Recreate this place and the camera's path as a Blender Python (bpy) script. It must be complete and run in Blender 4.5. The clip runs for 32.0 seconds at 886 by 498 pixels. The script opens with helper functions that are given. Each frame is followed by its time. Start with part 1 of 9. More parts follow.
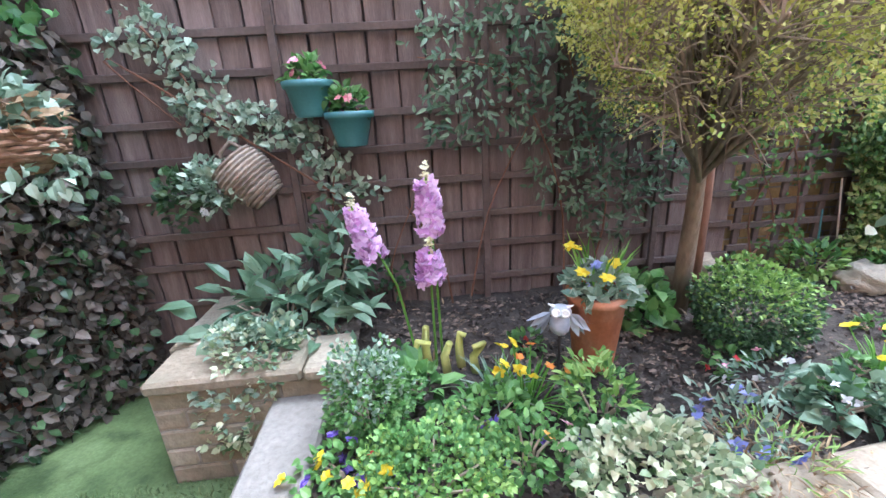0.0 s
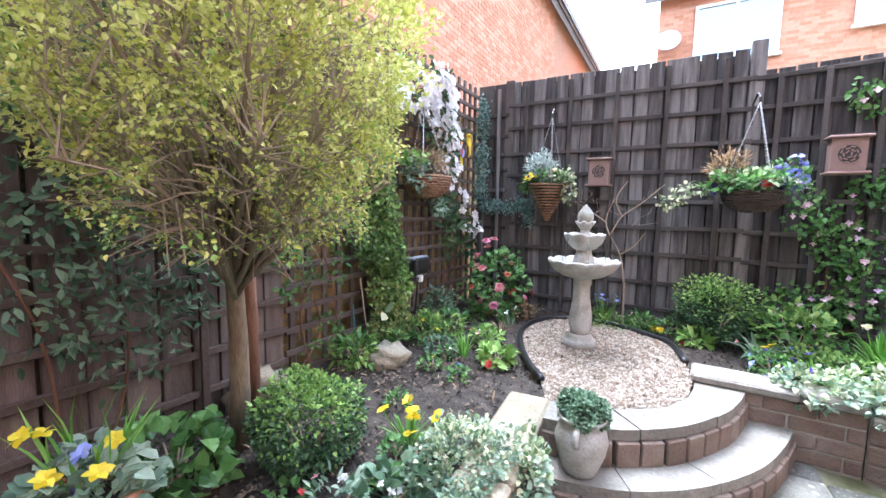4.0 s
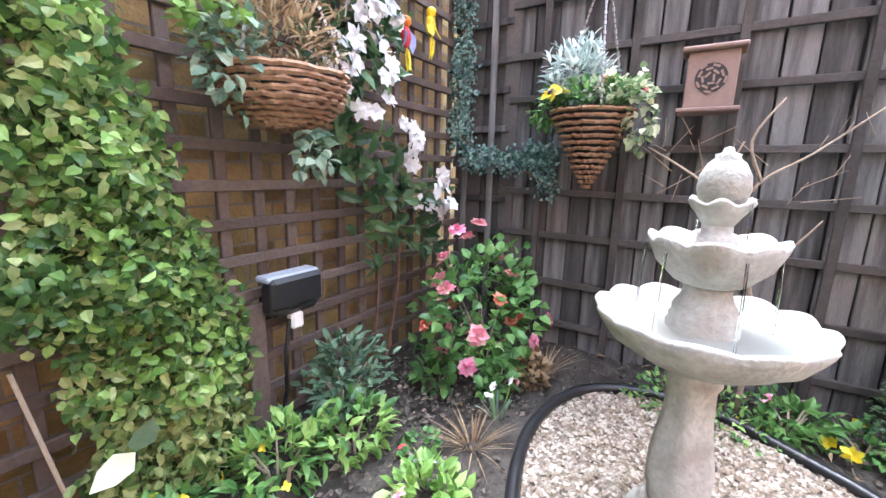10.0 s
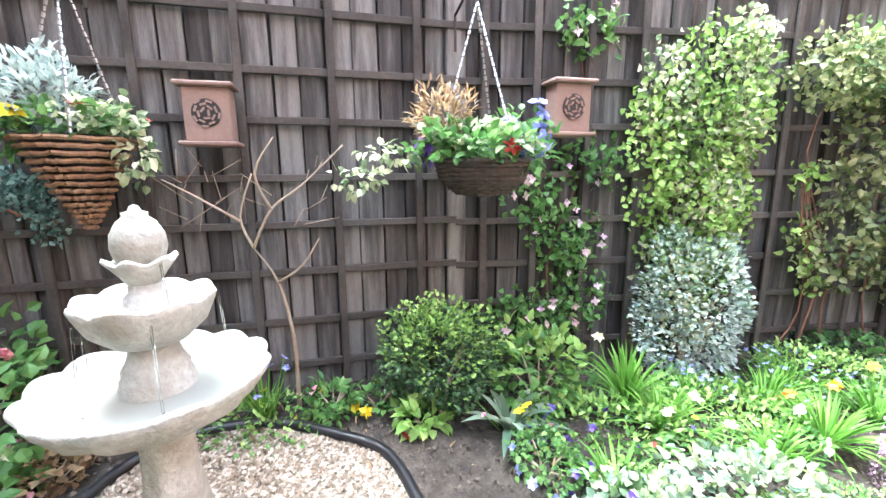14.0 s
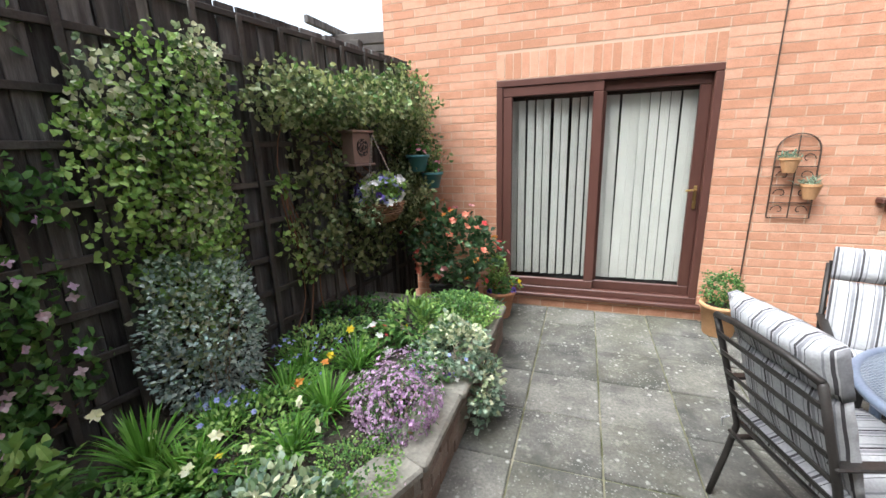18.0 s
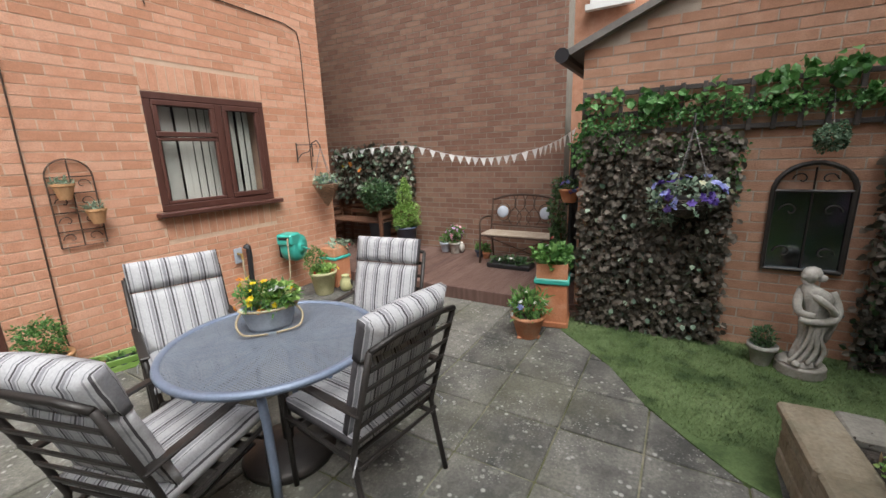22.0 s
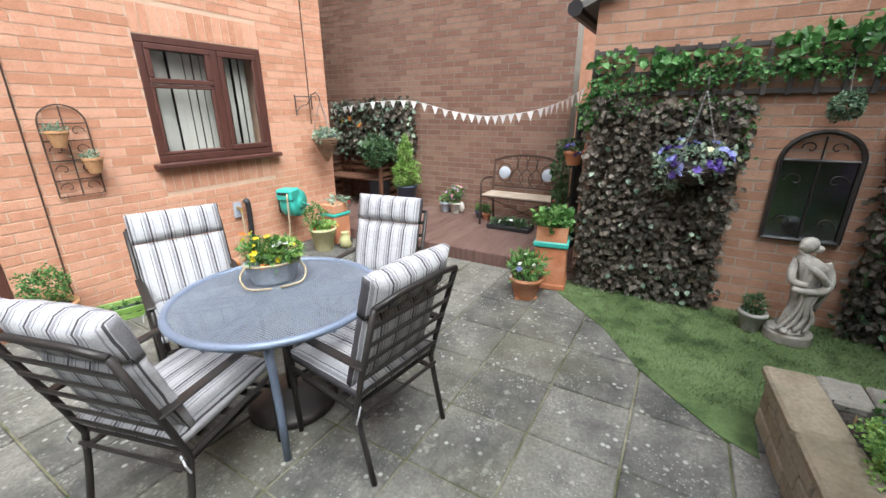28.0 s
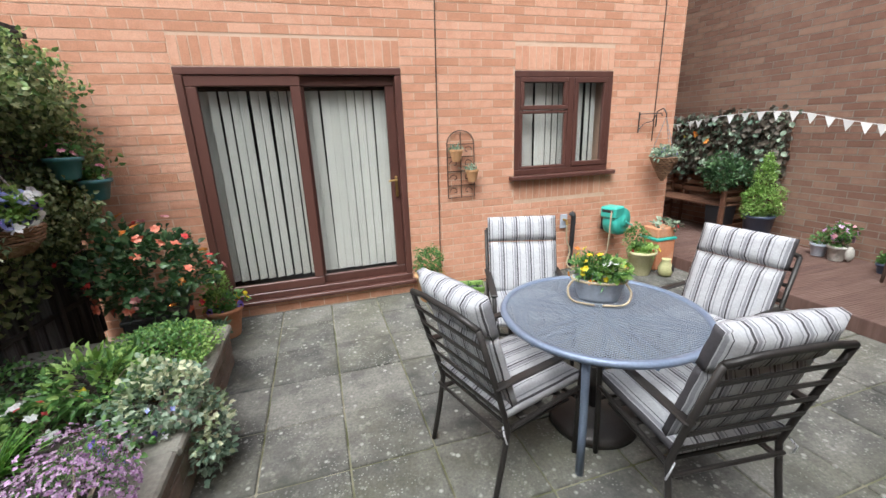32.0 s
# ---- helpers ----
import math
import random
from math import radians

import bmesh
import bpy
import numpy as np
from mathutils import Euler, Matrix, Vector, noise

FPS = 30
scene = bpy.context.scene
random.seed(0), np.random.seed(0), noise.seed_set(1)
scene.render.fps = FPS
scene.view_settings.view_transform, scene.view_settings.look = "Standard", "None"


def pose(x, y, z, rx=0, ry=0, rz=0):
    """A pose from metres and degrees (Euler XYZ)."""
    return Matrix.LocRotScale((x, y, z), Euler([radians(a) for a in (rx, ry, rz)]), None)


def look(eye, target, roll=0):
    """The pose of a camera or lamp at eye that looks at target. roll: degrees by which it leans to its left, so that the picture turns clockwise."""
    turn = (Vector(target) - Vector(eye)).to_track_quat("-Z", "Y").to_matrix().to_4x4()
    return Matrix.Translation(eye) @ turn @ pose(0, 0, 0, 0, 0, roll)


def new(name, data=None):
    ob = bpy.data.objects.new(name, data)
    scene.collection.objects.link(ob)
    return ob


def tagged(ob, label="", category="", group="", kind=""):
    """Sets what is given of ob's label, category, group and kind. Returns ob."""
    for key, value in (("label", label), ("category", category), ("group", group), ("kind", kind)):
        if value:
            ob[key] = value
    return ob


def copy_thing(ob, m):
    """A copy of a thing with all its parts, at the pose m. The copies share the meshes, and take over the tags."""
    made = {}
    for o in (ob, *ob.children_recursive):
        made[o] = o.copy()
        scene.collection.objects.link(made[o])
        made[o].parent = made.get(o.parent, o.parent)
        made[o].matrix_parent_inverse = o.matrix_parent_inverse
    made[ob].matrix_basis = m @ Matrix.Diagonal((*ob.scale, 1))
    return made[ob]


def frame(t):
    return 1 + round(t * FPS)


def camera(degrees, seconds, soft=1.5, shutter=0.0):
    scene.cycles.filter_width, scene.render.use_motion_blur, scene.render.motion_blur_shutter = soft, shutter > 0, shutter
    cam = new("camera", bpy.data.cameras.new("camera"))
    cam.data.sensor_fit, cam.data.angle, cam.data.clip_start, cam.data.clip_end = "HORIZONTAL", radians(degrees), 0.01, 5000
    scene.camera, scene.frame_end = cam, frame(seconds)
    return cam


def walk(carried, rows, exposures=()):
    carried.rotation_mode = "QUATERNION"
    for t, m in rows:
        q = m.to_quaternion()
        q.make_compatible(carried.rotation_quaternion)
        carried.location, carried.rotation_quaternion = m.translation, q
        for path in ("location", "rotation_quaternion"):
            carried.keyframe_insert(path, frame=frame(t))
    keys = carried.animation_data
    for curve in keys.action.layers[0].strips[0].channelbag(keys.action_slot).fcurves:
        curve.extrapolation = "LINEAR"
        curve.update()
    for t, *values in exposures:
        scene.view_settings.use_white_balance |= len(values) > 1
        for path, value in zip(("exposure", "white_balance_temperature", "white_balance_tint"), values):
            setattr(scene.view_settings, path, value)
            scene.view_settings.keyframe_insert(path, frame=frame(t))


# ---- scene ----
cam = camera(95.6, 32.0)
PATH = [
    (0, (2.888, -4.024, 1.26), (2.737, -5.915, 0.626), -3.4),
    (0.5, (2.864, -4.054, 1.24), (2.44, -5.913, 0.637), -2.6),
    (1, (2.832, -4.07, 1.198), (2.13, -5.875, 0.697), -2.5),
    (1.5, (2.794, -4.065, 1.229), (1.851, -5.76, 0.741), -1.8),
    (2, (2.762, -4.076, 1.218), (1.57, -5.617, 0.766), -2.6),
    (2.5, (2.755, -4.065, 1.242), (1.371, -5.449, 0.834), -1.5),
    (3, (2.763, -4.093, 1.231), (1.244, -5.364, 0.952), -1.3),
    (3.5, (2.748, -4.129, 1.249), (1.08, -5.213, 1.041), 0.8),
    (4, (2.593, -4.185, 1.277), (0.863, -5.17, 1.084), 1.1),
    (4.5, (2.341, -4.194, 1.289), (0.602, -5.165, 1.104), 3.5),
    (6.5, (1.247, -4.421, 1.322), (-0.427, -5.463, 0.987), 1.4),
    (7, (1.088, -4.46, 1.307), (-0.532, -5.565, 0.912), 2.4),
    (7.5, (0.956, -4.541, 1.301), (-0.595, -5.724, 0.86), 1.3),
    (8, (0.876, -4.633, 1.319), (-0.565, -5.954, 0.895), 1.9),
    (8.5, (0.835, -4.754, 1.268), (-0.479, -6.192, 0.816), 1.0),
    (9, (0.816, -4.812, 1.254), (-0.422, -6.309, 0.776), 0.5),
    (9.5, (0.821, -4.838, 1.226), (-0.627, -6.156, 0.817), 1.9),
    (10, (0.769, -4.755, 1.27), (-0.888, -5.804, 0.877), 1.4),
    (10.5, (0.748, -4.704, 1.288), (-1.011, -5.58, 0.917), 0.8),
    (11, (0.735, -4.664, 1.29), (-1.099, -5.377, 0.931), -0.2),
    (11.5, (0.733, -4.645, 1.288), (-1.138, -5.268, 0.952), -0.8),
    (12, (0.72, -4.615, 1.29), (-1.177, -5.156, 0.96), -1.2),
    (12.5, (0.711, -4.572, 1.295), (-1.231, -4.939, 0.987), -1.4),
    (13, (0.717, -4.527, 1.276), (-1.264, -4.592, 1.012), -1.8),
    (13.5, (0.7, -4.409, 1.326), (-1.258, -4.138, 1.022), -1.1),
    (15.5, (0.508, -3.952, 1.495), (-1.182, -3.01, 0.989), -1.9),
    (16, (0.447, -3.879, 1.471), (-1.033, -2.64, 0.947), -3.3),
    (16.5, (0.455, -3.842, 1.501), (-0.807, -2.382, 0.973), -3.7),
    (17, (0.55, -3.839, 1.549), (-0.457, -2.207, 0.981), -2.4),
    (17.5, (0.675, -3.87, 1.565), (-0.142, -2.132, 1.007), -1.4),
    (18, (0.797, -3.908, 1.567), (0.154, -2.076, 1.084), -1.8),
    (18.5, (0.876, -3.888, 1.556), (0.569, -1.97, 1.081), -0.7),
    (19, (0.93, -3.874, 1.542), (1.012, -1.927, 1.091), -0.9),
    (19.5, (0.966, -3.892, 1.551), (1.319, -1.973, 1.111), -1.5),
    (20, (1.007, -3.899, 1.552), (1.65, -2.059, 1.104), -0.9),
    (20.5, (0.999, -3.886, 1.531), (1.934, -2.175, 1.088), -1.4),
    (21, (1.083, -3.909, 1.547), (2.304, -2.405, 1.05), -0.6),
    (21.5, (1.107, -3.921, 1.554), (2.566, -2.644, 1.062), -1.0),
    (22, (1.128, -3.943, 1.544), (2.803, -2.953, 1.082), -2.0),
    (22.5, (1.147, -3.985, 1.544), (2.962, -3.276, 1.091), -2.0),
    (23, (1.164, -4.024, 1.532), (3.087, -3.669, 1.112), -2.4),
    (23.5, (1.176, -4.055, 1.527), (3.134, -4.035, 1.12), -2.3),
    (24, (1.158, -4.128, 1.517), (3.095, -4.457, 1.141), -2.7),
    (24.5, (1.17, -4.113, 1.585), (3.058, -4.646, 1.194), -2.3),
    (26.5, (1.122, -3.983, 1.568), (3.079, -3.87, 1.171), -0.8),
    (27, (1.148, -3.968, 1.558), (3.03, -3.47, 1.101), -0.4),
    (27.5, (1.132, -3.942, 1.564), (2.893, -3.178, 1.003), 0.0),
    (28, (1.11, -3.921, 1.55), (2.741, -2.967, 0.895), -0.3),
    (28.5, (1.093, -3.914, 1.533), (2.607, -2.823, 0.814), -0.2),
    (29, (1.064, -3.886, 1.517), (2.444, -2.686, 0.708), 0.4),
    (29.5, (1.052, -3.872, 1.505), (2.269, -2.587, 0.573), -0.7),
    (30, (1.028, -3.845, 1.491), (2.063, -2.46, 0.485), -0.6),
    (30.5, (1.005, -3.819, 1.487), (1.821, -2.303, 0.469), -0.3),
    (31, (0.981, -3.804, 1.509), (1.613, -2.172, 0.541), -1.2),
    (31.5, (0.992, -3.81, 1.537), (1.558, -2.075, 0.719), -2.4),
    (32, (0.972, -3.843, 1.597), (1.529, -2.006, 1.035), -2.2),
]
walk(cam, [(t, look(eye, target, roll)) for t, eye, target, roll in PATH], [(0, 3.5, 5250, 13), (4, 3.5, 5350, 11), (7, 3.5, 5500, 10), (9, 3.85, 5550, 12), (13, 4.25, 5600, 7), (16, 3.5, 5800, 6), (17, 2.6, 5900, 7), (18, 1.85, 6000, 6), (21, 1.1, 6300, 8), (23, 1.1, 6350, 8), (24.5, 1.65, 6200, 6), (27, 1.8, 6000, 7), (29, 1.55, 6050, 6), (32, 1.47, 6050, 7)])

# ---- light ----
world = bpy.data.worlds.new("overcast_sky")
scene.world = world
world.use_nodes = True
wn, wl = world.node_tree.nodes, world.node_tree.links
sky = wn.new("ShaderNodeTexSky")
sky.sky_type, sky.sun_disc = "NISHITA", False
sky.sun_elevation, sky.sun_rotation = radians(59), radians(220)
sky.air_density, sky.dust_density, sky.ozone_density = 1.0, 4.0, 1.0
soft_sky = wn.new("ShaderNodeHueSaturation")
soft_sky.inputs["Saturation"].default_value = 0.35
wl.new(sky.outputs[0], soft_sky.inputs["Color"])
wl.new(soft_sky.outputs[0], wn["Background"].inputs[0])
wn["Background"].inputs[1].default_value = 0.15
sun = new("sun", bpy.data.lights.new("sun", "SUN"))
sun.data.energy, sun.data.angle, sun.data.color = 1.4, radians(50), (1.0, 0.98, 0.95)
sun.matrix_world = look((-5, -6, 13), (0, 0, 0))


# ---- materials ----
def ramp_material(name, colours, rough=0.7, scale=8.0, fine=60.0, bump=0.3, metal=0.0, vary=0.12, stain=None, stain_scale=1.2, stain_amount=0.5, stretch=(1, 1, 1), island=False, through_light=0.0, spec=0.3):
    """Two scales of noise between the given colours, a per-piece shift, stains with a shape of their own, fine relief."""
    m = bpy.data.materials.new(name)
    m.use_nodes = True
    n, l = m.node_tree.nodes, m.node_tree.links
    b = n["Principled BSDF"]
    geo = n.new("ShaderNodeNewGeometry")
    mp = n.new("ShaderNodeMapping")
    mp.inputs["Scale"].default_value = stretch
    l.new(geo.outputs["Position"], mp.inputs["Vector"])
    coarse, grain = n.new("ShaderNodeTexNoise"), n.new("ShaderNodeTexNoise")
    coarse.inputs["Scale"].default_value, grain.inputs["Scale"].default_value = scale, fine
    coarse.inputs["Detail"].default_value, grain.inputs["Detail"].default_value = 5, 3
    l.new(mp.outputs[0], coarse.inputs["Vector"])
    l.new(mp.outputs[0], grain.inputs["Vector"])
    info = n.new("ShaderNodeObjectInfo")
    own = geo.outputs["Random Per Island"] if island else info.outputs["Random"]
    add = n.new("ShaderNodeMath")
    add.operation = "MULTIPLY_ADD"
    l.new(own, add.inputs[0])
    add.inputs[1].default_value = 0.75 if island else 0.45
    l.new(coarse.outputs["Fac"], add.inputs[2])
    sub = n.new("ShaderNodeMath")
    sub.operation = "SUBTRACT"
    l.new(add.outputs[0], sub.inputs[0])
    sub.inputs[1].default_value = 0.37 if island else 0.22
    r = n.new("ShaderNodeValToRGB")
    e = r.color_ramp.elements
    e[0].position, e[1].position = 0.2, 0.8
    e[0].color, e[1].color = (*colours[0], 1), (*colours[-1], 1)
    for i, c in enumerate(colours[1:-1]):
        k = e.new(0.2 + 0.6 * (i + 1) / (len(colours) - 1))
        k.color = (*c, 1)
    l.new(sub.outputs[0], r.inputs[0])
    hsv = n.new("ShaderNodeHueSaturation")
    val = n.new("ShaderNodeMath")
    val.operation = "MULTIPLY_ADD"
    l.new(grain.outputs["Fac"], val.inputs[0])
    val.inputs[1].default_value, val.inputs[2].default_value = vary * 4, 1 - vary * 2
    l.new(val.outputs[0], hsv.inputs["Value"])
    l.new(r.outputs[0], hsv.inputs["Color"])
    colour = hsv.outputs[0]
    if stain:
        sn, sr, mix = n.new("ShaderNodeTexNoise"), n.new("ShaderNodeValToRGB"), n.new("ShaderNodeMixRGB")
        sn.inputs["Scale"].default_value, sn.inputs["Detail"].default_value = stain_scale, 8
        l.new(geo.outputs["Position"], sn.inputs["Vector"])
        sr.color_ramp.elements[0].position, sr.color_ramp.elements[1].position = 0.5, 0.72
        sr.color_ramp.elements[1].color = (stain_amount,) * 3 + (1,)
        l.new(sn.outputs["Fac"], sr.inputs[0])
        l.new(sr.outputs[0], mix.inputs[0])
        l.new(colour, mix.inputs[1])
        mix.inputs[2].default_value = (*stain, 1)
        colour = mix.outputs[0]
    l.new(colour, b.inputs["Base Color"])
    b.inputs["Roughness"].default_value, b.inputs["Metallic"].default_value = rough, metal
    b.inputs["Specular IOR Level"].default_value = spec
    if bump:
        bp = n.new("ShaderNodeBump")
        bp.inputs["Strength"].default_value, bp.inputs["Distance"].default_value = bump, 0.01
        l.new(grain.outputs["Fac"], bp.inputs["Height"])
        l.new(bp.outputs[0], b.inputs["Normal"])
    if through_light:
        tr, ms = n.new("ShaderNodeBsdfTranslucent"), n.new("ShaderNodeMixShader")
        l.new(colour, tr.inputs[0])
        ms.inputs[0].default_value = through_light
        l.new(b.outputs[0], ms.inputs[1])
        l.new(tr.outputs[0], ms.inputs[2])
        l.new(ms.outputs[0], n["Material Output"].inputs["Surface"])
    return m


def leaf_material(name, *colours, rough=0.45, vary=0.08):
    return ramp_material(name, colours, rough, 3, 90, 0.0, vary=vary, island=True, through_light=0.36, spec=0.4)


BRICK_HOUSE = ramp_material("salmon_brick", [(0.46, 0.225, 0.135), (0.54, 0.275, 0.175), (0.60, 0.335, 0.225)], 0.85, 13, 120, 0.5, vary=0.14, island=True)
BRICK_HOUSE_PIECE = ramp_material("salmon_brick_piece", [(0.46, 0.225, 0.135), (0.54, 0.275, 0.175), (0.60, 0.335, 0.225)], 0.85, 13, 120, 0.5, vary=0.14)
BRICK_DARK = ramp_material("brown_brick", [(0.33, 0.175, 0.11), (0.385, 0.215, 0.14), (0.45, 0.27, 0.185)], 0.85, 13, 120, 0.5, vary=0.14, island=True)
BRICK_DARK_PIECE = ramp_material("brown_brick_piece", [(0.33, 0.175, 0.11), (0.385, 0.215, 0.14), (0.45, 0.27, 0.185)], 0.85, 13, 120, 0.5, vary=0.14)
BRICK_NB = ramp_material("neighbour_brick", [(0.17, 0.090, 0.062), (0.205, 0.114, 0.08), (0.255, 0.155, 0.11)], 0.85, 13, 120, 0.5, vary=0.15, island=True)
BRICK_NB_PIECE = ramp_material("neighbour_brick_piece", [(0.17, 0.090, 0.062), (0.205, 0.114, 0.08), (0.255, 0.155, 0.11)], 0.85, 13, 120, 0.5, vary=0.15)
BRICK_MOSS = ramp_material("mossy_yellow_brick", [(0.20, 0.13, 0.06), (0.34, 0.23, 0.10), (0.42, 0.30, 0.14)], 0.9, 7, 80, 0.6, vary=0.15, stain=(0.13, 0.14, 0.04), stain_scale=3, stain_amount=0.7, island=True)
MORTAR = ramp_material("mortar", [(0.54, 0.37, 0.26), (0.63, 0.46, 0.34)], 0.95, 10, 150, 0.5)
MORTAR_SAND = ramp_material("sandy_mortar", [(0.30, 0.25, 0.20), (0.42, 0.36, 0.29)], 0.95, 10, 150, 0.5)
MORTAR_GREY = ramp_material("grey_mortar", [(0.22, 0.20, 0.17), (0.30, 0.28, 0.24)], 0.95, 10, 150, 0.5)


def paving_material():
    """Riven concrete slabs: grey-brown blotches, dark damp patches, specks of pale lichen, fine relief."""
    m = bpy.data.materials.new("riven_slab")
    m.use_nodes = True
    n, l = m.node_tree.nodes, m.node_tree.links
    b = n["Principled BSDF"]
    geo, info = n.new("ShaderNodeNewGeometry"), n.new("ShaderNodeObjectInfo")

    def cloud(scale, detail, rough=0.6):
        t = n.new("ShaderNodeTexNoise")
        t.inputs["Scale"].default_value, t.inputs["Detail"].default_value, t.inputs["Roughness"].default_value = scale, detail, rough
        l.new(geo.outputs["Position"], t.inputs["Vector"])
        return t.outputs["Fac"]

    def ramp(fac, *stops):
        r = n.new("ShaderNodeValToRGB")
        e = r.color_ramp.elements
        e[0].position, e[0].color = stops[0][0], (*stops[0][1], 1)
        e[1].position, e[1].color = stops[-1][0], (*stops[-1][1], 1)
        for p, c in stops[1:-1]:
            e.new(p).color = (*c, 1)
        l.new(fac, r.inputs[0])
        return r.outputs[0]

    def blend(fac, a, c, kind="MIX"):
        x = n.new("ShaderNodeMixRGB")
        x.blend_type = kind
        l.new(fac, x.inputs[0])
        l.new(a, x.inputs[1])
        if isinstance(c, tuple):
            x.inputs[2].default_value = (*c, 1)
        else:
            l.new(c, x.inputs[2])
        return x.outputs[0]

    shift = n.new("ShaderNodeMath")
    shift.operation = "MULTIPLY_ADD"
    l.new(info.outputs["Random"], shift.inputs[0])
    shift.inputs[1].default_value = 0.22
    l.new(cloud(3.5, 7, 0.65), shift.inputs[2])
    base = ramp(shift.outputs[0], (0.40, (0.058, 0.058, 0.053)), (0.56, (0.115, 0.112, 0.099)), (0.74, (0.20, 0.192, 0.168)))
    base = blend(ramp(cloud(1.1, 5), (0.48, (0, 0, 0)), (0.68, (0.55, 0.55, 0.55))), base, (0.105, 0.105, 0.062))
    base = blend(ramp(cloud(60, 3), (0.35, (0.0, 0.0, 0.0)), (0.7, (0.5, 0.5, 0.5))), base, (0.045, 0.045, 0.043))
    base = blend(ramp(cloud(9, 8, 0.72), (0.56, (0, 0, 0)), (0.70, (0.75, 0.75, 0.75))), base, (0.27, 0.26, 0.225))
    spots = n.new("ShaderNodeTexVoronoi")
    spots.inputs["Scale"].default_value = 17
    l.new(geo.outputs["Position"], spots.inputs["Vector"])
    dots = ramp(spots.outputs["Distance"], (0.13, (1, 1, 1)), (0.25, (0, 0, 0)))
    dots = blend(ramp(cloud(5, 4), (0.44, (0, 0, 0)), (0.58, (0.95, 0.95, 0.95))), ramp(cloud(1, 0), (0.0, (0, 0, 0)), (1.0, (0, 0, 0))), dots)
    base = blend(dots, base, (0.34, 0.34, 0.31))
    flecks = n.new("ShaderNodeTexVoronoi")
    flecks.inputs["Scale"].default_value = 52
    l.new(geo.outputs["Position"], flecks.inputs["Vector"])
    fine = ramp(flecks.outputs["Distance"], (0.14, (0.8, 0.8, 0.8)), (0.30, (0, 0, 0)))
    fine = blend(ramp(cloud(3, 5), (0.45, (0, 0, 0)), (0.60, (1, 1, 1))), ramp(cloud(1, 0), (0.0, (0, 0, 0)), (1.0, (0, 0, 0))), fine)
    base = blend(fine, base, (0.30, 0.30, 0.275))
    l.new(base, b.inputs["Base Color"])
    b.inputs["Roughness"].default_value, b.inputs["Specular IOR Level"].default_value = 0.8, 0.3
    bp = n.new("ShaderNodeBump")
    bp.inputs["Strength"].default_value, bp.inputs["Distance"].default_value = 0.9, 0.012
    l.new(cloud(22, 6), bp.inputs["Height"])
    l.new(bp.outputs[0], b.inputs["Normal"])
    return m


SLAB = paving_material()
JOINT = ramp_material("mossy_joint", [(0.03, 0.035, 0.018), (0.085, 0.09, 0.04), (0.26, 0.24, 0.18)], 0.95, 5, 90, 0.6)
STONE = ramp_material("sand_stone", [(0.18, 0.146, 0.10), (0.255, 0.215, 0.153), (0.32, 0.285, 0.22)], 0.85, 6, 50, 0.7, vary=0.18, stain=(0.16, 0.17, 0.12), stain_scale=4, stain_amount=0.5)
STONE_GREY = ramp_material("weathered_coping", [(0.17, 0.158, 0.135), (0.26, 0.245, 0.21)], 0.85, 6, 50, 0.7, vary=0.18, stain=(0.14, 0.13, 0.11), stain_scale=9, stain_amount=0.6)
BED_BRICK = ramp_material("bed_brick", [(0.125, 0.09, 0.07), (0.175, 0.13, 0.103), (0.235, 0.19, 0.155)], 0.85, 7, 80, 0.6, vary=0.15, stain=(0.10, 0.10, 0.06), stain_scale=5, stain_amount=0.6)
FOUNTAIN = ramp_material("cast_stone", [(0.24, 0.235, 0.205), (0.345, 0.34, 0.31), (0.44, 0.437, 0.41)], 0.8, 7, 70, 0.5, vary=0.16, stain=(0.22, 0.185, 0.135), stain_scale=9, stain_amount=0.65)
STATUE = ramp_material("statue_stone", [(0.30, 0.28, 0.245), (0.46, 0.435, 0.39), (0.56, 0.54, 0.50)], 0.8, 8, 70, 0.4, vary=0.12, stain=(0.16, 0.15, 0.12), stain_scale=14, stain_amount=0.7)
FENCE_GREY = ramp_material("grey_fence_board", [(0.026, 0.024, 0.024), (0.075, 0.071, 0.069), (0.20, 0.193, 0.187)], 0.85, 3, 40, 0.5, vary=0.2, stretch=(9, 9, 0.8))
FENCE_BROWN = ramp_material("brown_fence_board", [(0.088, 0.066, 0.057), (0.15, 0.117, 0.103), (0.24, 0.195, 0.175)], 0.85, 3, 40, 0.5, vary=0.2, stretch=(9, 9, 0.8))
TRELLIS_DARK = ramp_material("dark_trellis", [(0.042, 0.037, 0.034), (0.095, 0.085, 0.078)], 0.85, 5, 60, 0.4, vary=0.15)
TRELLIS_BROWN = ramp_material("brown_trellis", [(0.075, 0.057, 0.048), (0.14, 0.11, 0.095)], 0.85, 5, 60, 0.4, vary=0.15)
METAL_MESH = ramp_material("blue_grey_mesh", [(0.25, 0.285, 0.34), (0.31, 0.35, 0.41)], 0.45, 6, 90, 0.1, metal=0.2, spec=0.5)
SOIL = ramp_material("dark_soil", [(0.035, 0.029, 0.024), (0.07, 0.058, 0.048), (0.12, 0.10, 0.085)], 0.95, 14, 70, 1.0, vary=0.2)
SOIL_CRUMB = ramp_material("soil_crumb", [(0.03, 0.025, 0.02), (0.075, 0.06, 0.048), (0.20, 0.155, 0.12)], 0.95, 14, 90, 0.4, vary=0.2, island=True)
EARTH = ramp_material("far_ground", [(0.10, 0.11, 0.06), (0.16, 0.15, 0.10)], 0.95, 0.5, 5, 0.3)
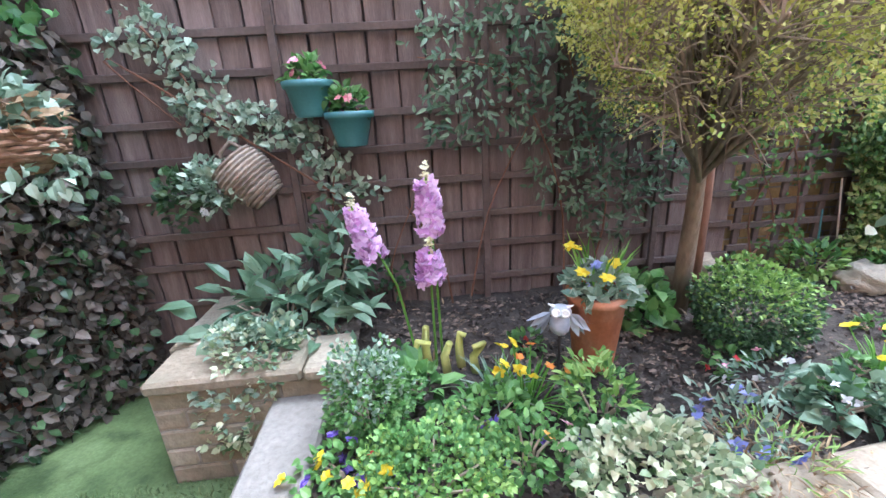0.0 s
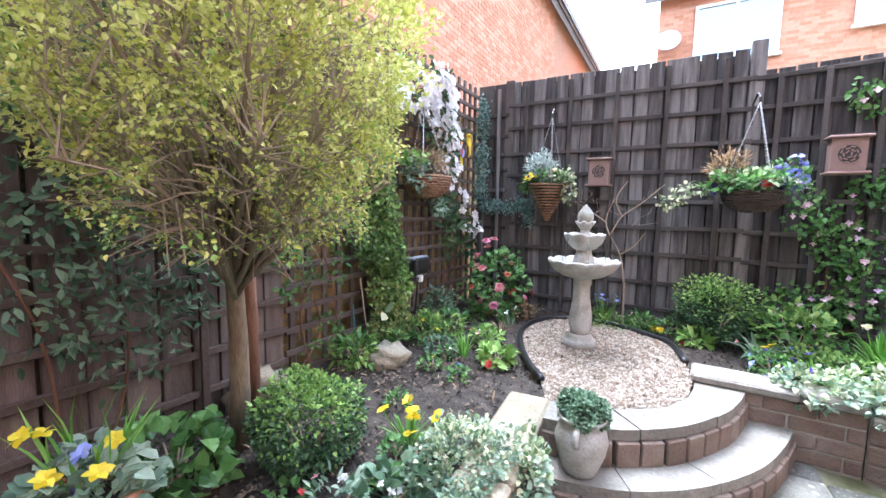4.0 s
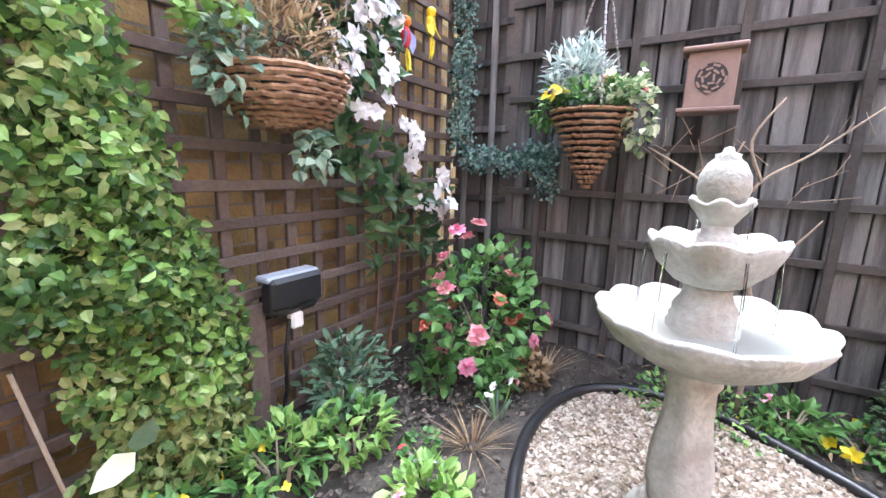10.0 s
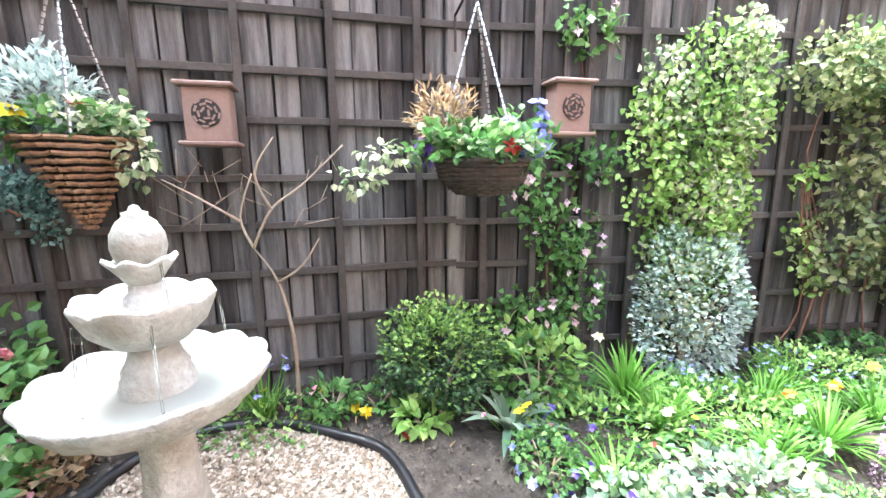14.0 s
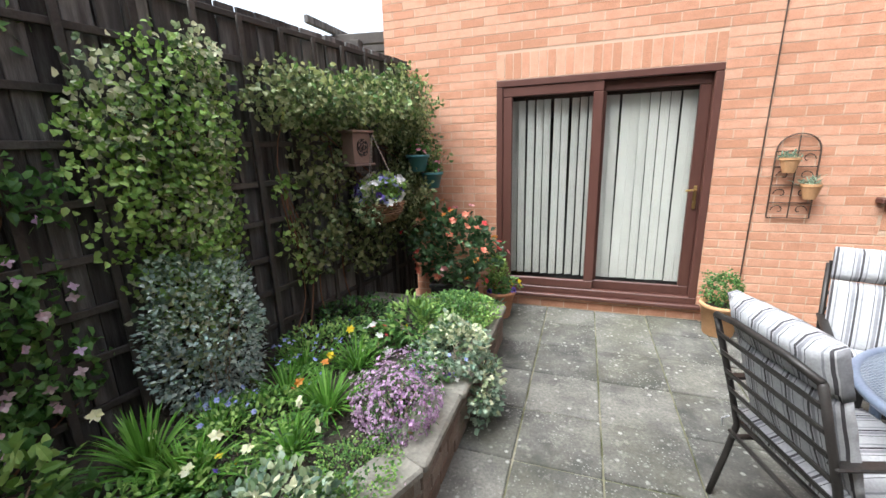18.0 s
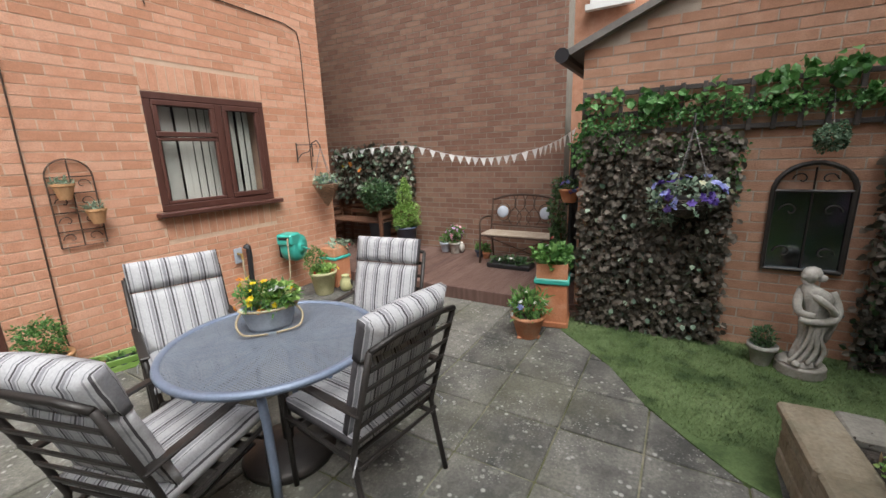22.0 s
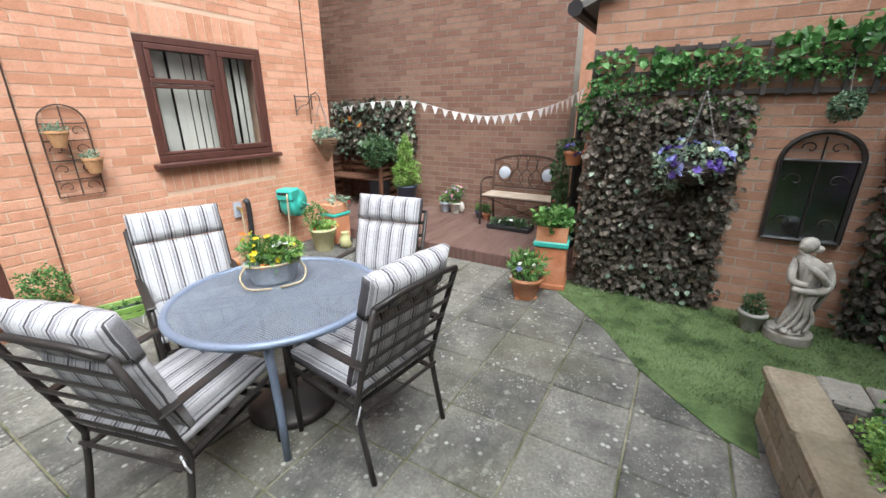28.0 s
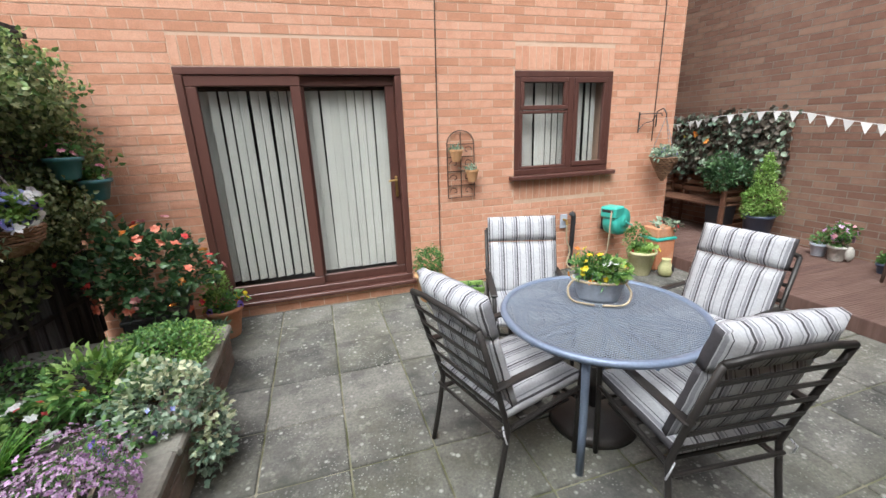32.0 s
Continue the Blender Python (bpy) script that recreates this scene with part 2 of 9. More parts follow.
GRAVEL = ramp_material("pale_gravel", [(0.20, 0.155, 0.115), (0.31, 0.26, 0.205), (0.46, 0.41, 0.35)], 0.8, 20, 120, 0.3, vary=0.12, island=True)
GRAVEL_BASE = ramp_material("gravel_sand", [(0.11, 0.085, 0.06), (0.20, 0.165, 0.125), (0.32, 0.275, 0.225)], 0.9, 45, 140, 0.8, vary=0.2)
TURF = ramp_material("artificial_grass", [(0.062, 0.10, 0.034), (0.125, 0.178, 0.07), (0.19, 0.24, 0.115)], 0.8, 2.5, 80, 0.5, vary=0.2, stain=(0.03, 0.055, 0.016), stain_scale=5.5, stain_amount=1.0)
DECK = ramp_material("red_brown_deck", [(0.092, 0.053, 0.044), (0.135, 0.082, 0.066), (0.175, 0.115, 0.097)], 0.6, 3, 60, 0.3, vary=0.1, stretch=(1, 9, 1))
UPVC = ramp_material("mahogany_frame", [(0.070, 0.028, 0.021), (0.10, 0.042, 0.032)], 0.4, 4, 80, 0.05, vary=0.1, stretch=(4, 4, 1), spec=0.5)
BLIND = ramp_material("cream_blind", [(0.46, 0.47, 0.42), (0.55, 0.555, 0.50)], 0.8, 4, 60, 0.05, vary=0.04)
# near-black colour stands in for the shade of the unlit rooms
ROOM_SHADE = ramp_material("painted_room_shade", [(0.03, 0.03, 0.03), (0.05, 0.05, 0.05)], 0.9, 3, 30, 0)
WHITE = ramp_material("white_paint", [(0.72, 0.72, 0.70), (0.80, 0.80, 0.79)], 0.5, 4, 60, 0.05, vary=0.04)
METAL_DARK = ramp_material("dark_bronze_metal", [(0.022, 0.019, 0.017), (0.04, 0.035, 0.032)], 0.45, 6, 90, 0.1, metal=0.3, spec=0.5)
METAL_BLUE = ramp_material("blue_grey_metal", [(0.13, 0.17, 0.245), (0.19, 0.23, 0.31)], 0.4, 6, 90, 0.1, metal=0.2, spec=0.5)
IRON = ramp_material("rusty_iron", [(0.05, 0.035, 0.028), (0.10, 0.062, 0.045)], 0.7, 9, 80, 0.3, metal=0.4)
BRASS = ramp_material("brass", [(0.55, 0.38, 0.14), (0.66, 0.48, 0.2)], 0.3, 6, 60, 0, metal=1.0)
TERRACOTTA = ramp_material("terracotta", [(0.36, 0.13, 0.06), (0.46, 0.19, 0.095), (0.52, 0.26, 0.15)], 0.8, 6, 70, 0.3, vary=0.12, stain=(0.46, 0.36, 0.27), stain_scale=6, stain_amount=0.35)
TERRA_PALE = ramp_material("pale_terracotta", [(0.46, 0.25, 0.12), (0.56, 0.34, 0.18)], 0.8, 6, 70, 0.3, vary=0.1)
POT_CREAM = ramp_material("mossy_cream_pot", [(0.34, 0.33, 0.16), (0.50, 0.47, 0.28)], 0.8, 7, 70, 0.3, vary=0.15)
POT_TEAL = ramp_material("teal_plastic", [(0.045, 0.145, 0.155), (0.065, 0.19, 0.20)], 0.45, 6, 90, 0.05, vary=0.08, spec=0.5)
REEL_GREEN = ramp_material("green_plastic", [(0.04, 0.33, 0.265), (0.06, 0.40, 0.33)], 0.35, 6, 90, 0.02, vary=0.04, spec=0.5)
POT_BLUE = ramp_material("slate_blue_pot", [(0.035, 0.05, 0.085), (0.06, 0.08, 0.12)], 0.35, 6, 60, 0.1, spec=0.5)
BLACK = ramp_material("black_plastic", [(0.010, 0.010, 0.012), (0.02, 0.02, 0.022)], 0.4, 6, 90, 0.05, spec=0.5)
WICKER_GREY = ramp_material("weathered_wicker", [(0.13, 0.10, 0.075), (0.20, 0.16, 0.12), (0.28, 0.235, 0.185)], 0.8, 9, 70, 0.5, vary=0.15)
WICKER = ramp_material("brown_wicker", [(0.12, 0.06, 0.032), (0.21, 0.12, 0.07), (0.30, 0.19, 0.12)], 0.8, 9, 80, 0.4, vary=0.2, island=True)
WICKER_DARK = ramp_material("dark_wicker", [(0.035, 0.027, 0.024), (0.08, 0.065, 0.056)], 0.8, 9, 80, 0.4, vary=0.2, island=True)
BARK = ramp_material("pale_bark", [(0.17, 0.13, 0.09), (0.29, 0.235, 0.17)], 0.9, 9, 60, 0.8, vary=0.2, stretch=(1, 1, 0.3))
BARK_RED = ramp_material("red_brown_stake", [(0.12, 0.06, 0.035), (0.19, 0.10, 0.065)], 0.9, 9, 60, 0.6, vary=0.2, stretch=(1, 1, 0.3))
TWIG = ramp_material("grey_twig", [(0.27, 0.21, 0.155), (0.40, 0.335, 0.26)], 0.9, 9, 60, 0.3)
BOX_PINK = ramp_material("dusky_pink_box", [(0.20, 0.135, 0.115), (0.25, 0.175, 0.15)], 0.7, 6, 70, 0.15, vary=0.08)
ROOF_TILE = ramp_material("grey_roof_tile", [(0.16, 0.15, 0.14), (0.25, 0.235, 0.215)], 0.85, 4, 40, 0.5)
WOOD_BENCH = ramp_material("stained_bench_wood", [(0.11, 0.05, 0.03), (0.17, 0.085, 0.05)], 0.6, 6, 60, 0.3, stretch=(1, 6, 6))
ROPE = ramp_material("jute_rope", [(0.36, 0.29, 0.19), (0.48, 0.40, 0.28)], 0.9, 20, 200, 0.4)
ZINC = ramp_material("zinc_grey", [(0.36, 0.40, 0.46), (0.46, 0.50, 0.56)], 0.5, 6, 60, 0.1, metal=0.1)
CHAIN = ramp_material("chain_steel", [(0.30, 0.30, 0.30), (0.42, 0.42, 0.42)], 0.4, 20, 90, 0, metal=0.8)
WATER = bpy.data.materials.new("water")
WATER.use_nodes = True
WATER.node_tree.nodes["Principled BSDF"].inputs["Base Color"].default_value = (0.27, 0.27, 0.24, 1)
WATER.node_tree.nodes["Principled BSDF"].inputs["Roughness"].default_value = 0.12
WATER.node_tree.nodes["Principled BSDF"].inputs["Specular IOR Level"].default_value = 0.15
GLASS = bpy.data.materials.new("window_glass")
GLASS.use_nodes = True
gb = GLASS.node_tree.nodes["Principled BSDF"]
gb.inputs["Transmission Weight"].default_value, gb.inputs["Roughness"].default_value, gb.inputs["IOR"].default_value = 1.0, 0.0, 1.3
MIRROR = bpy.data.materials.new("mirror_glass")
MIRROR.use_nodes = True
mb = MIRROR.node_tree.nodes["Principled BSDF"]
mb.inputs["Base Color"].default_value, mb.inputs["Metallic"].default_value, mb.inputs["Roughness"].default_value = (0.26, 0.30, 0.34, 1), 1.0, 0.16


def stripe_material():
    """Cushion cloth: pale grey with dark and mid stripes running along the cushion."""
    m = bpy.data.materials.new("striped_cushion")
    m.use_nodes = True
    n, l = m.node_tree.nodes, m.node_tree.links
    tc, sep = n.new("ShaderNodeTexCoord"), n.new("ShaderNodeSeparateXYZ")
    l.new(tc.outputs["Object"], sep.inputs[0])
    mul = n.new("ShaderNodeMath")
    mul.operation = "MULTIPLY_ADD"
    l.new(sep.outputs["X"], mul.inputs[0])
    mul.inputs[1].default_value, mul.inputs[2].default_value = 10.5, 20.0
    fr = n.new("ShaderNodeMath")
    fr.operation = "FRACT"
    l.new(mul.outputs[0], fr.inputs[0])
    r = n.new("ShaderNodeValToRGB")
    r.color_ramp.interpolation = "CONSTANT"
    e = r.color_ramp.elements
    pale, mid, dark = (0.41, 0.41, 0.42, 1), (0.23, 0.23, 0.245, 1), (0.06, 0.055, 0.06, 1)
    e[0].position, e[0].color = 0.0, pale
    e[1].position, e[1].color = 0.22, mid
    for p, c in ((0.28, pale), (0.40, dark), (0.50, pale), (0.54, mid), (0.68, pale), (0.78, dark), (0.81, pale)):
        e.new(p).color = c
    l.new(fr.outputs[0], r.inputs[0])
    no, hsv = n.new("ShaderNodeTexNoise"), n.new("ShaderNodeHueSaturation")
    no.inputs["Scale"].default_value = 120
    l.new(tc.outputs["Object"], no.inputs["Vector"])
    ma = n.new("ShaderNodeMath")
    ma.operation = "MULTIPLY_ADD"
    l.new(no.outputs["Fac"], ma.inputs[0])
    ma.inputs[1].default_value, ma.inputs[2].default_value = 0.5, 0.75
    l.new(ma.outputs[0], hsv.inputs["Value"])
    l.new(r.outputs[0], hsv.inputs["Color"])
    b = n["Principled BSDF"]
    l.new(hsv.outputs[0], b.inputs["Base Color"])
    b.inputs["Roughness"].default_value = 0.9
    bp, big = n.new("ShaderNodeBump"), n.new("ShaderNodeTexNoise")
    big.inputs["Scale"].default_value = 14
    l.new(tc.outputs["Object"], big.inputs["Vector"])
    bp.inputs["Strength"].default_value, bp.inputs["Distance"].default_value = 0.5, 0.02
    l.new(big.outputs["Fac"], bp.inputs["Height"])
    l.new(bp.outputs[0], b.inputs["Normal"])
    return m


CUSHION = stripe_material()
LEAF_MID = leaf_material("mid_green_leaf", (0.06, 0.145, 0.04), (0.105, 0.235, 0.06), (0.18, 0.335, 0.10))
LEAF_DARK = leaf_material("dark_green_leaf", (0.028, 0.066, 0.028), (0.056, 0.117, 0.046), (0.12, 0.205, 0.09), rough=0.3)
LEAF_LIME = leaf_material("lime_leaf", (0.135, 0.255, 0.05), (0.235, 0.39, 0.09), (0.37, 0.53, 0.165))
LEAF_YELLOW = leaf_material("yellow_green_leaf", (0.38, 0.41, 0.075), (0.56, 0.58, 0.15), (0.70, 0.71, 0.29))
LEAF_GREY = leaf_material("grey_green_leaf", (0.124, 0.202, 0.139), (0.232, 0.326, 0.232), (0.403, 0.496, 0.372))
LEAF_VARIEG = leaf_material("variegated_leaf", (0.10, 0.17, 0.075), (0.32, 0.39, 0.22), (0.68, 0.69, 0.48))
LEAF_EUON = leaf_material("gold_edged_leaf", (0.06, 0.13, 0.035), (0.13, 0.23, 0.065), (0.44, 0.49, 0.20), rough=0.35)
LEAF_IVYDARK = leaf_material("aged_ivy_leaf", (0.05, 0.048, 0.034), (0.115, 0.098, 0.075), (0.25, 0.215, 0.175), rough=0.5)
LEAF_VINE = leaf_material("bright_vine_leaf", (0.042, 0.125, 0.034), (0.082, 0.225, 0.058), (0.18, 0.37, 0.13), rough=0.35)
LEAF_TEAL = leaf_material("blue_green_leaf", (0.065, 0.125, 0.07), (0.13, 0.22, 0.13), (0.25, 0.36, 0.24))
LEAF_BROWN = leaf_material("dry_leaf", (0.156, 0.098, 0.052), (0.286, 0.195, 0.104), (0.416, 0.312, 0.182))
LEAF_OLIVE = leaf_material("olive_green_leaf", (0.075, 0.11, 0.045), (0.165, 0.21, 0.085), (0.33, 0.355, 0.18), rough=0.4)
LEAF_DUSTY = leaf_material("silver_felted_leaf", (0.26, 0.35, 0.33), (0.42, 0.51, 0.48), (0.60, 0.67, 0.63), rough=0.7)
LEAF_EUCA = leaf_material("eucalyptus_leaf", (0.07, 0.14, 0.12), (0.16, 0.27, 0.235), (0.31, 0.44, 0.39))
GRASS_BLADE = leaf_material("grass_blade", (0.078, 0.202, 0.023), (0.139, 0.326, 0.046), (0.248, 0.465, 0.093))
PETAL = {
    "white": leaf_material("white_petal", (0.62, 0.60, 0.60), (0.76, 0.75, 0.75), (0.84, 0.83, 0.83)),
    "pink": leaf_material("pink_petal", (0.62, 0.20, 0.27), (0.72, 0.30, 0.33), (0.80, 0.45, 0.42)),
    "rose": leaf_material("rose_petal", (0.68, 0.18, 0.32), (0.78, 0.30, 0.44), (0.85, 0.5, 0.58)),
    "lilac": leaf_material("lilac_petal", (0.55, 0.27, 0.56), (0.70, 0.44, 0.72), (0.80, 0.62, 0.82)),
    "purple": leaf_material("purple_petal", (0.07, 0.03, 0.24), (0.13, 0.07, 0.38), (0.24, 0.17, 0.58)),
    "blue": leaf_material("blue_petal", (0.14, 0.17, 0.52), (0.26, 0.29, 0.66), (0.42, 0.46, 0.78)),
    "yellow": leaf_material("yellow_petal", (0.62, 0.44, 0.0), (0.78, 0.60, 0.02), (0.85, 0.72, 0.06)),
    "cream": leaf_material("cream_petal", (0.66, 0.64, 0.34), (0.76, 0.74, 0.46), (0.80, 0.80, 0.60)),
    "orange": leaf_material("orange_petal", (0.66, 0.19, 0.03), (0.76, 0.28, 0.05), (0.80, 0.38, 0.10)),
    "red": leaf_material("red_petal", (0.36, 0.02, 0.03), (0.55, 0.04, 0.05), (0.68, 0.10, 0.09)),
    "coral": leaf_material("coral_petal", (0.62, 0.13, 0.08), (0.74, 0.22, 0.14), (0.80, 0.33, 0.22)),
    "heather": leaf_material("heather_petal", (0.26, 0.13, 0.27), (0.42, 0.26, 0.42), (0.56, 0.42, 0.55)),
    "blotch": leaf_material("dark_petal", (0.012, 0.008, 0.012), (0.02, 0.012, 0.02), (0.035, 0.02, 0.03)),
    "mauve": leaf_material("mauve_petal", (0.40, 0.27, 0.33), (0.55, 0.38, 0.45), (0.64, 0.5, 0.54)),
}


# ---- shape helpers ----
class Geo:
    """Collects vertices and faces of one mesh."""

    def __init__(self):
        self.v, self.f = [], []

    def add(self, verts, faces):
        k = len(self.v)
        self.v.extend(tuple(map(float, p)) for p in verts)
        self.f.extend(tuple(int(i) + k for i in f) for f in faces)
        return self

    def arrays(self, verts, faces):
        k = len(self.v)
        self.v.extend(map(tuple, np.asarray(verts).tolist()))
        self.f.extend(map(tuple, (np.asarray(faces) + k).tolist()))
        return self

    def box(self, x0, x1, y0, y1, z0, z1, bevel=0.0, m=None):
        if not bevel:
            p = [(x, y, z) for z in (z0, z1) for y in (y0, y1) for x in (x0, x1)]
            q = [(0, 2, 3, 1), (4, 5, 7, 6), (0, 1, 5, 4), (2, 6, 7, 3), (0, 4, 6, 2), (1, 3, 7, 5)]
        else:
            b = min(bevel, 0.45 * min(x1 - x0, y1 - y0, z1 - z0))
            lo, hi = (x0, y0, z0), (x1, y1, z1)
            p, ix = [], {}
            for sx in (0, 1):
                for sy in (0, 1):
                    for sz in (0, 1):
                        s = (sx, sy, sz)
                        c = [hi[a] if s[a] else lo[a] for a in range(3)]
                        for a in range(3):
                            w = [c[k] if k == a else c[k] + (-b if s[k] else b) for k in range(3)]
                            ix[s, a] = len(p)
                            p.append(w)
            q = []
            for a in range(3):
                o1, o2 = (a + 1) % 3, (a + 2) % 3
                for s in (0, 1):
                    ring = []
                    for u, w in ((0, 0), (1, 0), (1, 1), (0, 1)):
                        k = [0, 0, 0]
                        k[a], k[o1], k[o2] = s, u, w
                        ring.append(ix[tuple(k), a])
                    q.append(ring if s else ring[::-1])
                for u in (0, 1):
                    for w in (0, 1):
                        k0, k1 = [0, 0, 0], [0, 0, 0]
                        k0[o1] = k1[o1] = u
                        k0[o2] = k1[o2] = w
                        k1[a] = 1
                        r = [ix[tuple(k0), o1], ix[tuple(k1), o1], ix[tuple(k1), o2], ix[tuple(k0), o2]]
                        q.append(r if u == w else r[::-1])
            for sx in (0, 1):
                for sy in (0, 1):
                    for sz in (0, 1):
                        r = [ix[(sx, sy, sz), a] for a in range(3)]
                        q.append(r if (sx + sy + sz) % 2 else r[::-1])
        if m is not None:
            p = [m @ Vector(c) for c in p]
        return self.add(p, q)

    def tube(self, pts, r, n=6, end=None, caps=True):
        pts = [Vector(p) for p in pts]
        r1 = r if end is None else end
        ring, up = [], None
        k0 = len(self.v)
        for i, p in enumerate(pts):
            d = (pts[min(i + 1, len(pts) - 1)] - pts[max(i - 1, 0)])
            d = d.normalized() if d.length > 1e-9 else Vector((0, 0, 1))
            up = up if up is not None else (Vector((0, 0, 1)) if abs(d.z) < 0.9 else Vector((1, 0, 0)))
            s = d.cross(up).normalized()
            up = s.cross(d).normalized()
            rr = r + (r1 - r) * i / max(1, len(pts) - 1)
            for j in range(n):
                a = 2 * math.pi * j / n
                self.v.append(tuple(p + s * (rr * math.cos(a)) + up * (rr * math.sin(a))))
        for i in range(len(pts) - 1):
            for j in range(n):
                a, b = k0 + i * n + j, k0 + i * n + (j + 1) % n
                self.f.append((a, a + n, b + n, b))
        if caps:
            self.f.append(tuple(k0 + j for j in range(n)))
            self.f.append(tuple(k0 + (len(pts) - 1) * n + j for j in reversed(range(n))))
        return self

    def lathe(self, prof, n=24, at=(0, 0, 0), lobe=None, closed=True):
        """prof: rows of radius and height. lobe(angle, row): a factor on the radius and a lift."""
        k = len(self.v)
        for i, (r, z) in enumerate(prof):
            for j in range(n):
                a = 2 * math.pi * j / n
                s, lift = lobe(a, i) if lobe else (1, 0)
                self.v.append((at[0] + r * s * math.cos(a), at[1] + r * s * math.sin(a), at[2] + z + lift))
        for i in range(len(prof) - 1):
            for j in range(n):
                a, b = k + i * n + j, k + i * n + (j + 1) % n
                self.f.append((a, b, b + n, a + n))
        if closed:
            self.f.append(tuple(k + j for j in reversed(range(n))))
            self.f.append(tuple(k + (len(prof) - 1) * n + j for j in range(n)))
        return self

    def ball(self, c, r, n=10, squash=(1, 1, 1), rough=0.0):
        rows = [(max(1e-4, math.sin(math.pi * i / n)), -math.cos(math.pi * i / n)) for i in range(n + 1)]
        k = len(self.v)
        self.lathe([(a * r, b * r) for a, b in rows], n + 2, (0, 0, 0), closed=False)
        for i in range(k, len(self.v)):
            p = Vector(self.v[i])
            w = 1 + rough * noise.noise(p * 3 / r + Vector(c) * 7)
            self.v[i] = (c[0] + p.x * squash[0] * w, c[1] + p.y * squash[1] * w, c[2] + p.z * squash[2] * w)
        return self

    def leaves(self, P, D, L, W, fold=0.25, droop=0.25, up=None):
        """Many small leaves: places, directions, lengths and half widths."""
        P, D = np.asarray(P, float), np.asarray(D, float)
        n = len(P)
        if n == 0:
            return self
        D = D / np.maximum(np.linalg.norm(D, axis=1, keepdims=True), 1e-6)
        U = RNG.normal(0, 0.45, (n, 3)) + ((0, 0, 1) if up is None else up)
        S = np.cross(D, U)
        S /= np.maximum(np.linalg.norm(S, axis=1, keepdims=True), 1e-6)
        N = np.cross(S, D)
        L, W = np.broadcast_to(L, n)[:, None], np.broadcast_to(W, n)[:, None]
        m1, m2 = P + D * L * 0.3, P + D * L * 0.68 - N * L * droop * 0.35
        v = np.stack([P, m1 + S * W * 0.9 + N * W * fold, m1, m1 - S * W * 0.9 + N * W * fold, m2 + S * W * 0.75 + N * W * fold, m2, m2 - S * W * 0.75 + N * W * fold, P + D * L - N * L * droop], 1).reshape(-1, 3)
        f = (np.arange(n)[:, None, None] * 8 + np.array([[0, 1, 2], [0, 2, 3], [2, 1, 4], [2, 4, 5], [3, 2, 5], [3, 5, 6], [5, 4, 7], [6, 5, 7]])[None]).reshape(-1, 3)
        return self.arrays(v, f)

    def mesh(self, name, smooth=False):
        me = bpy.data.meshes.new(name)
        me.from_pydata(self.v, [], self.f)
        if smooth:
            me.polygons.foreach_set("use_smooth", [True] * len(me.polygons))
        me.update()
        return me

    def moved(self, m):
        self.v = [tuple(m @ Vector(p)) for p in self.v]
        return self


RNG = np.random.default_rng(7)


def part(name, geo, material, parent, label="", smooth=False, m=None):
    me = geo.mesh(name, smooth) if isinstance(geo, Geo) else geo
    if not me.materials:
        me.materials.append(material)
    ob = new(name, me)
    if parent is not None:
        ob.parent = parent
    if m is not None:
        ob.matrix_basis = m
    if label:
        ob["label"] = label
    return ob


def thing(name, m, label, category, group=""):
    ob = new(name)
    ob.empty_display_size = 0.1
    ob.matrix_basis = m
    return tagged(ob, label, category, group)


def structure(name, geo, material, label, category):
    return tagged(part(name, geo, material, None), label, category, kind="structure")


def random_dirs(n, up=0.3):
    d = RNG.normal(0, 1, (n, 3)) + (0, 0, up)
    return d / np.linalg.norm(d, axis=1, keepdims=True)


def shell_points(n, c, r, inner=0.55, lump=0.25):
    """Points in a lumpy ball or ellipsoid, thicker towards its skin."""
    d = random_dirs(n, 0)
    ph = RNG.uniform(0, 6.28, 6)
    w = 1 + lump * (np.sin(d[:, 0] * 4 + ph[0]) * np.sin(d[:, 1] * 4 + ph[1]) + 0.6 * np.sin(d[:, 2] * 6 + ph[2] + d[:, 0] * 5))
    rad = (inner + (1 - inner) * RNG.uniform(0, 1, n) ** 0.5) * w
    return np.asarray(c) + d * rad[:, None] * np.asarray(r), d


def blossoms(geo, centres, size, petals=5, face=None, cup=0.25, wide=0.42):
    """Open flowers of leaf-shaped petals round each centre."""
    centres = np.asarray(centres, float)
    n = len(centres)
    F = RNG.normal(0, 0.35, (n, 3)) + ((0, 0, 1) if face is None else face)
    F /= np.linalg.norm(F, axis=1, keepdims=True)
    A = np.cross(F, (0.31, 0.87, 0.12))
    A /= np.linalg.norm(A, axis=1, keepdims=True)
    B = np.cross(F, A)
    for k in range(petals):
        a = 2 * math.pi * k / petals
        d = A * math.cos(a) + B * math.sin(a) + F * cup
        s = np.broadcast_to(size, n)
        geo.leaves(centres, d, s * RNG.uniform(0.85, 1.1, n), s * wide, 0.1, 0.12, up=F)
    return geo


def rosette(geo, centre, size, face):
    """A double flower: three rings of broad petals, each more upright than the one outside it."""
    blossoms(geo, [centre], size, 9, face, 0.15, 0.45)
    blossoms(geo, [centre], size * 0.78, 7, face, 0.7, 0.5)
    return blossoms(geo, [centre], size * 0.55, 5, face, 1.8, 0.55)


def pansy(t, centre, size, face, colour):
    """Five broad overlapping petals with a dark blotch at the heart."""
    f = Vector(face).normalized()
    part("flower", blossoms(Geo(), [centre], size, 5, face, 0.12, 0.62), PETAL[colour], t, colour + " pansy")
    part("blotch", blossoms(Geo(), [tuple(Vector(centre) + f * size * 0.16)], size * 0.42, 5, face, 0.05, 0.55), PETAL["red" if colour == "cream" else "blotch"], t, "dark pansy face")


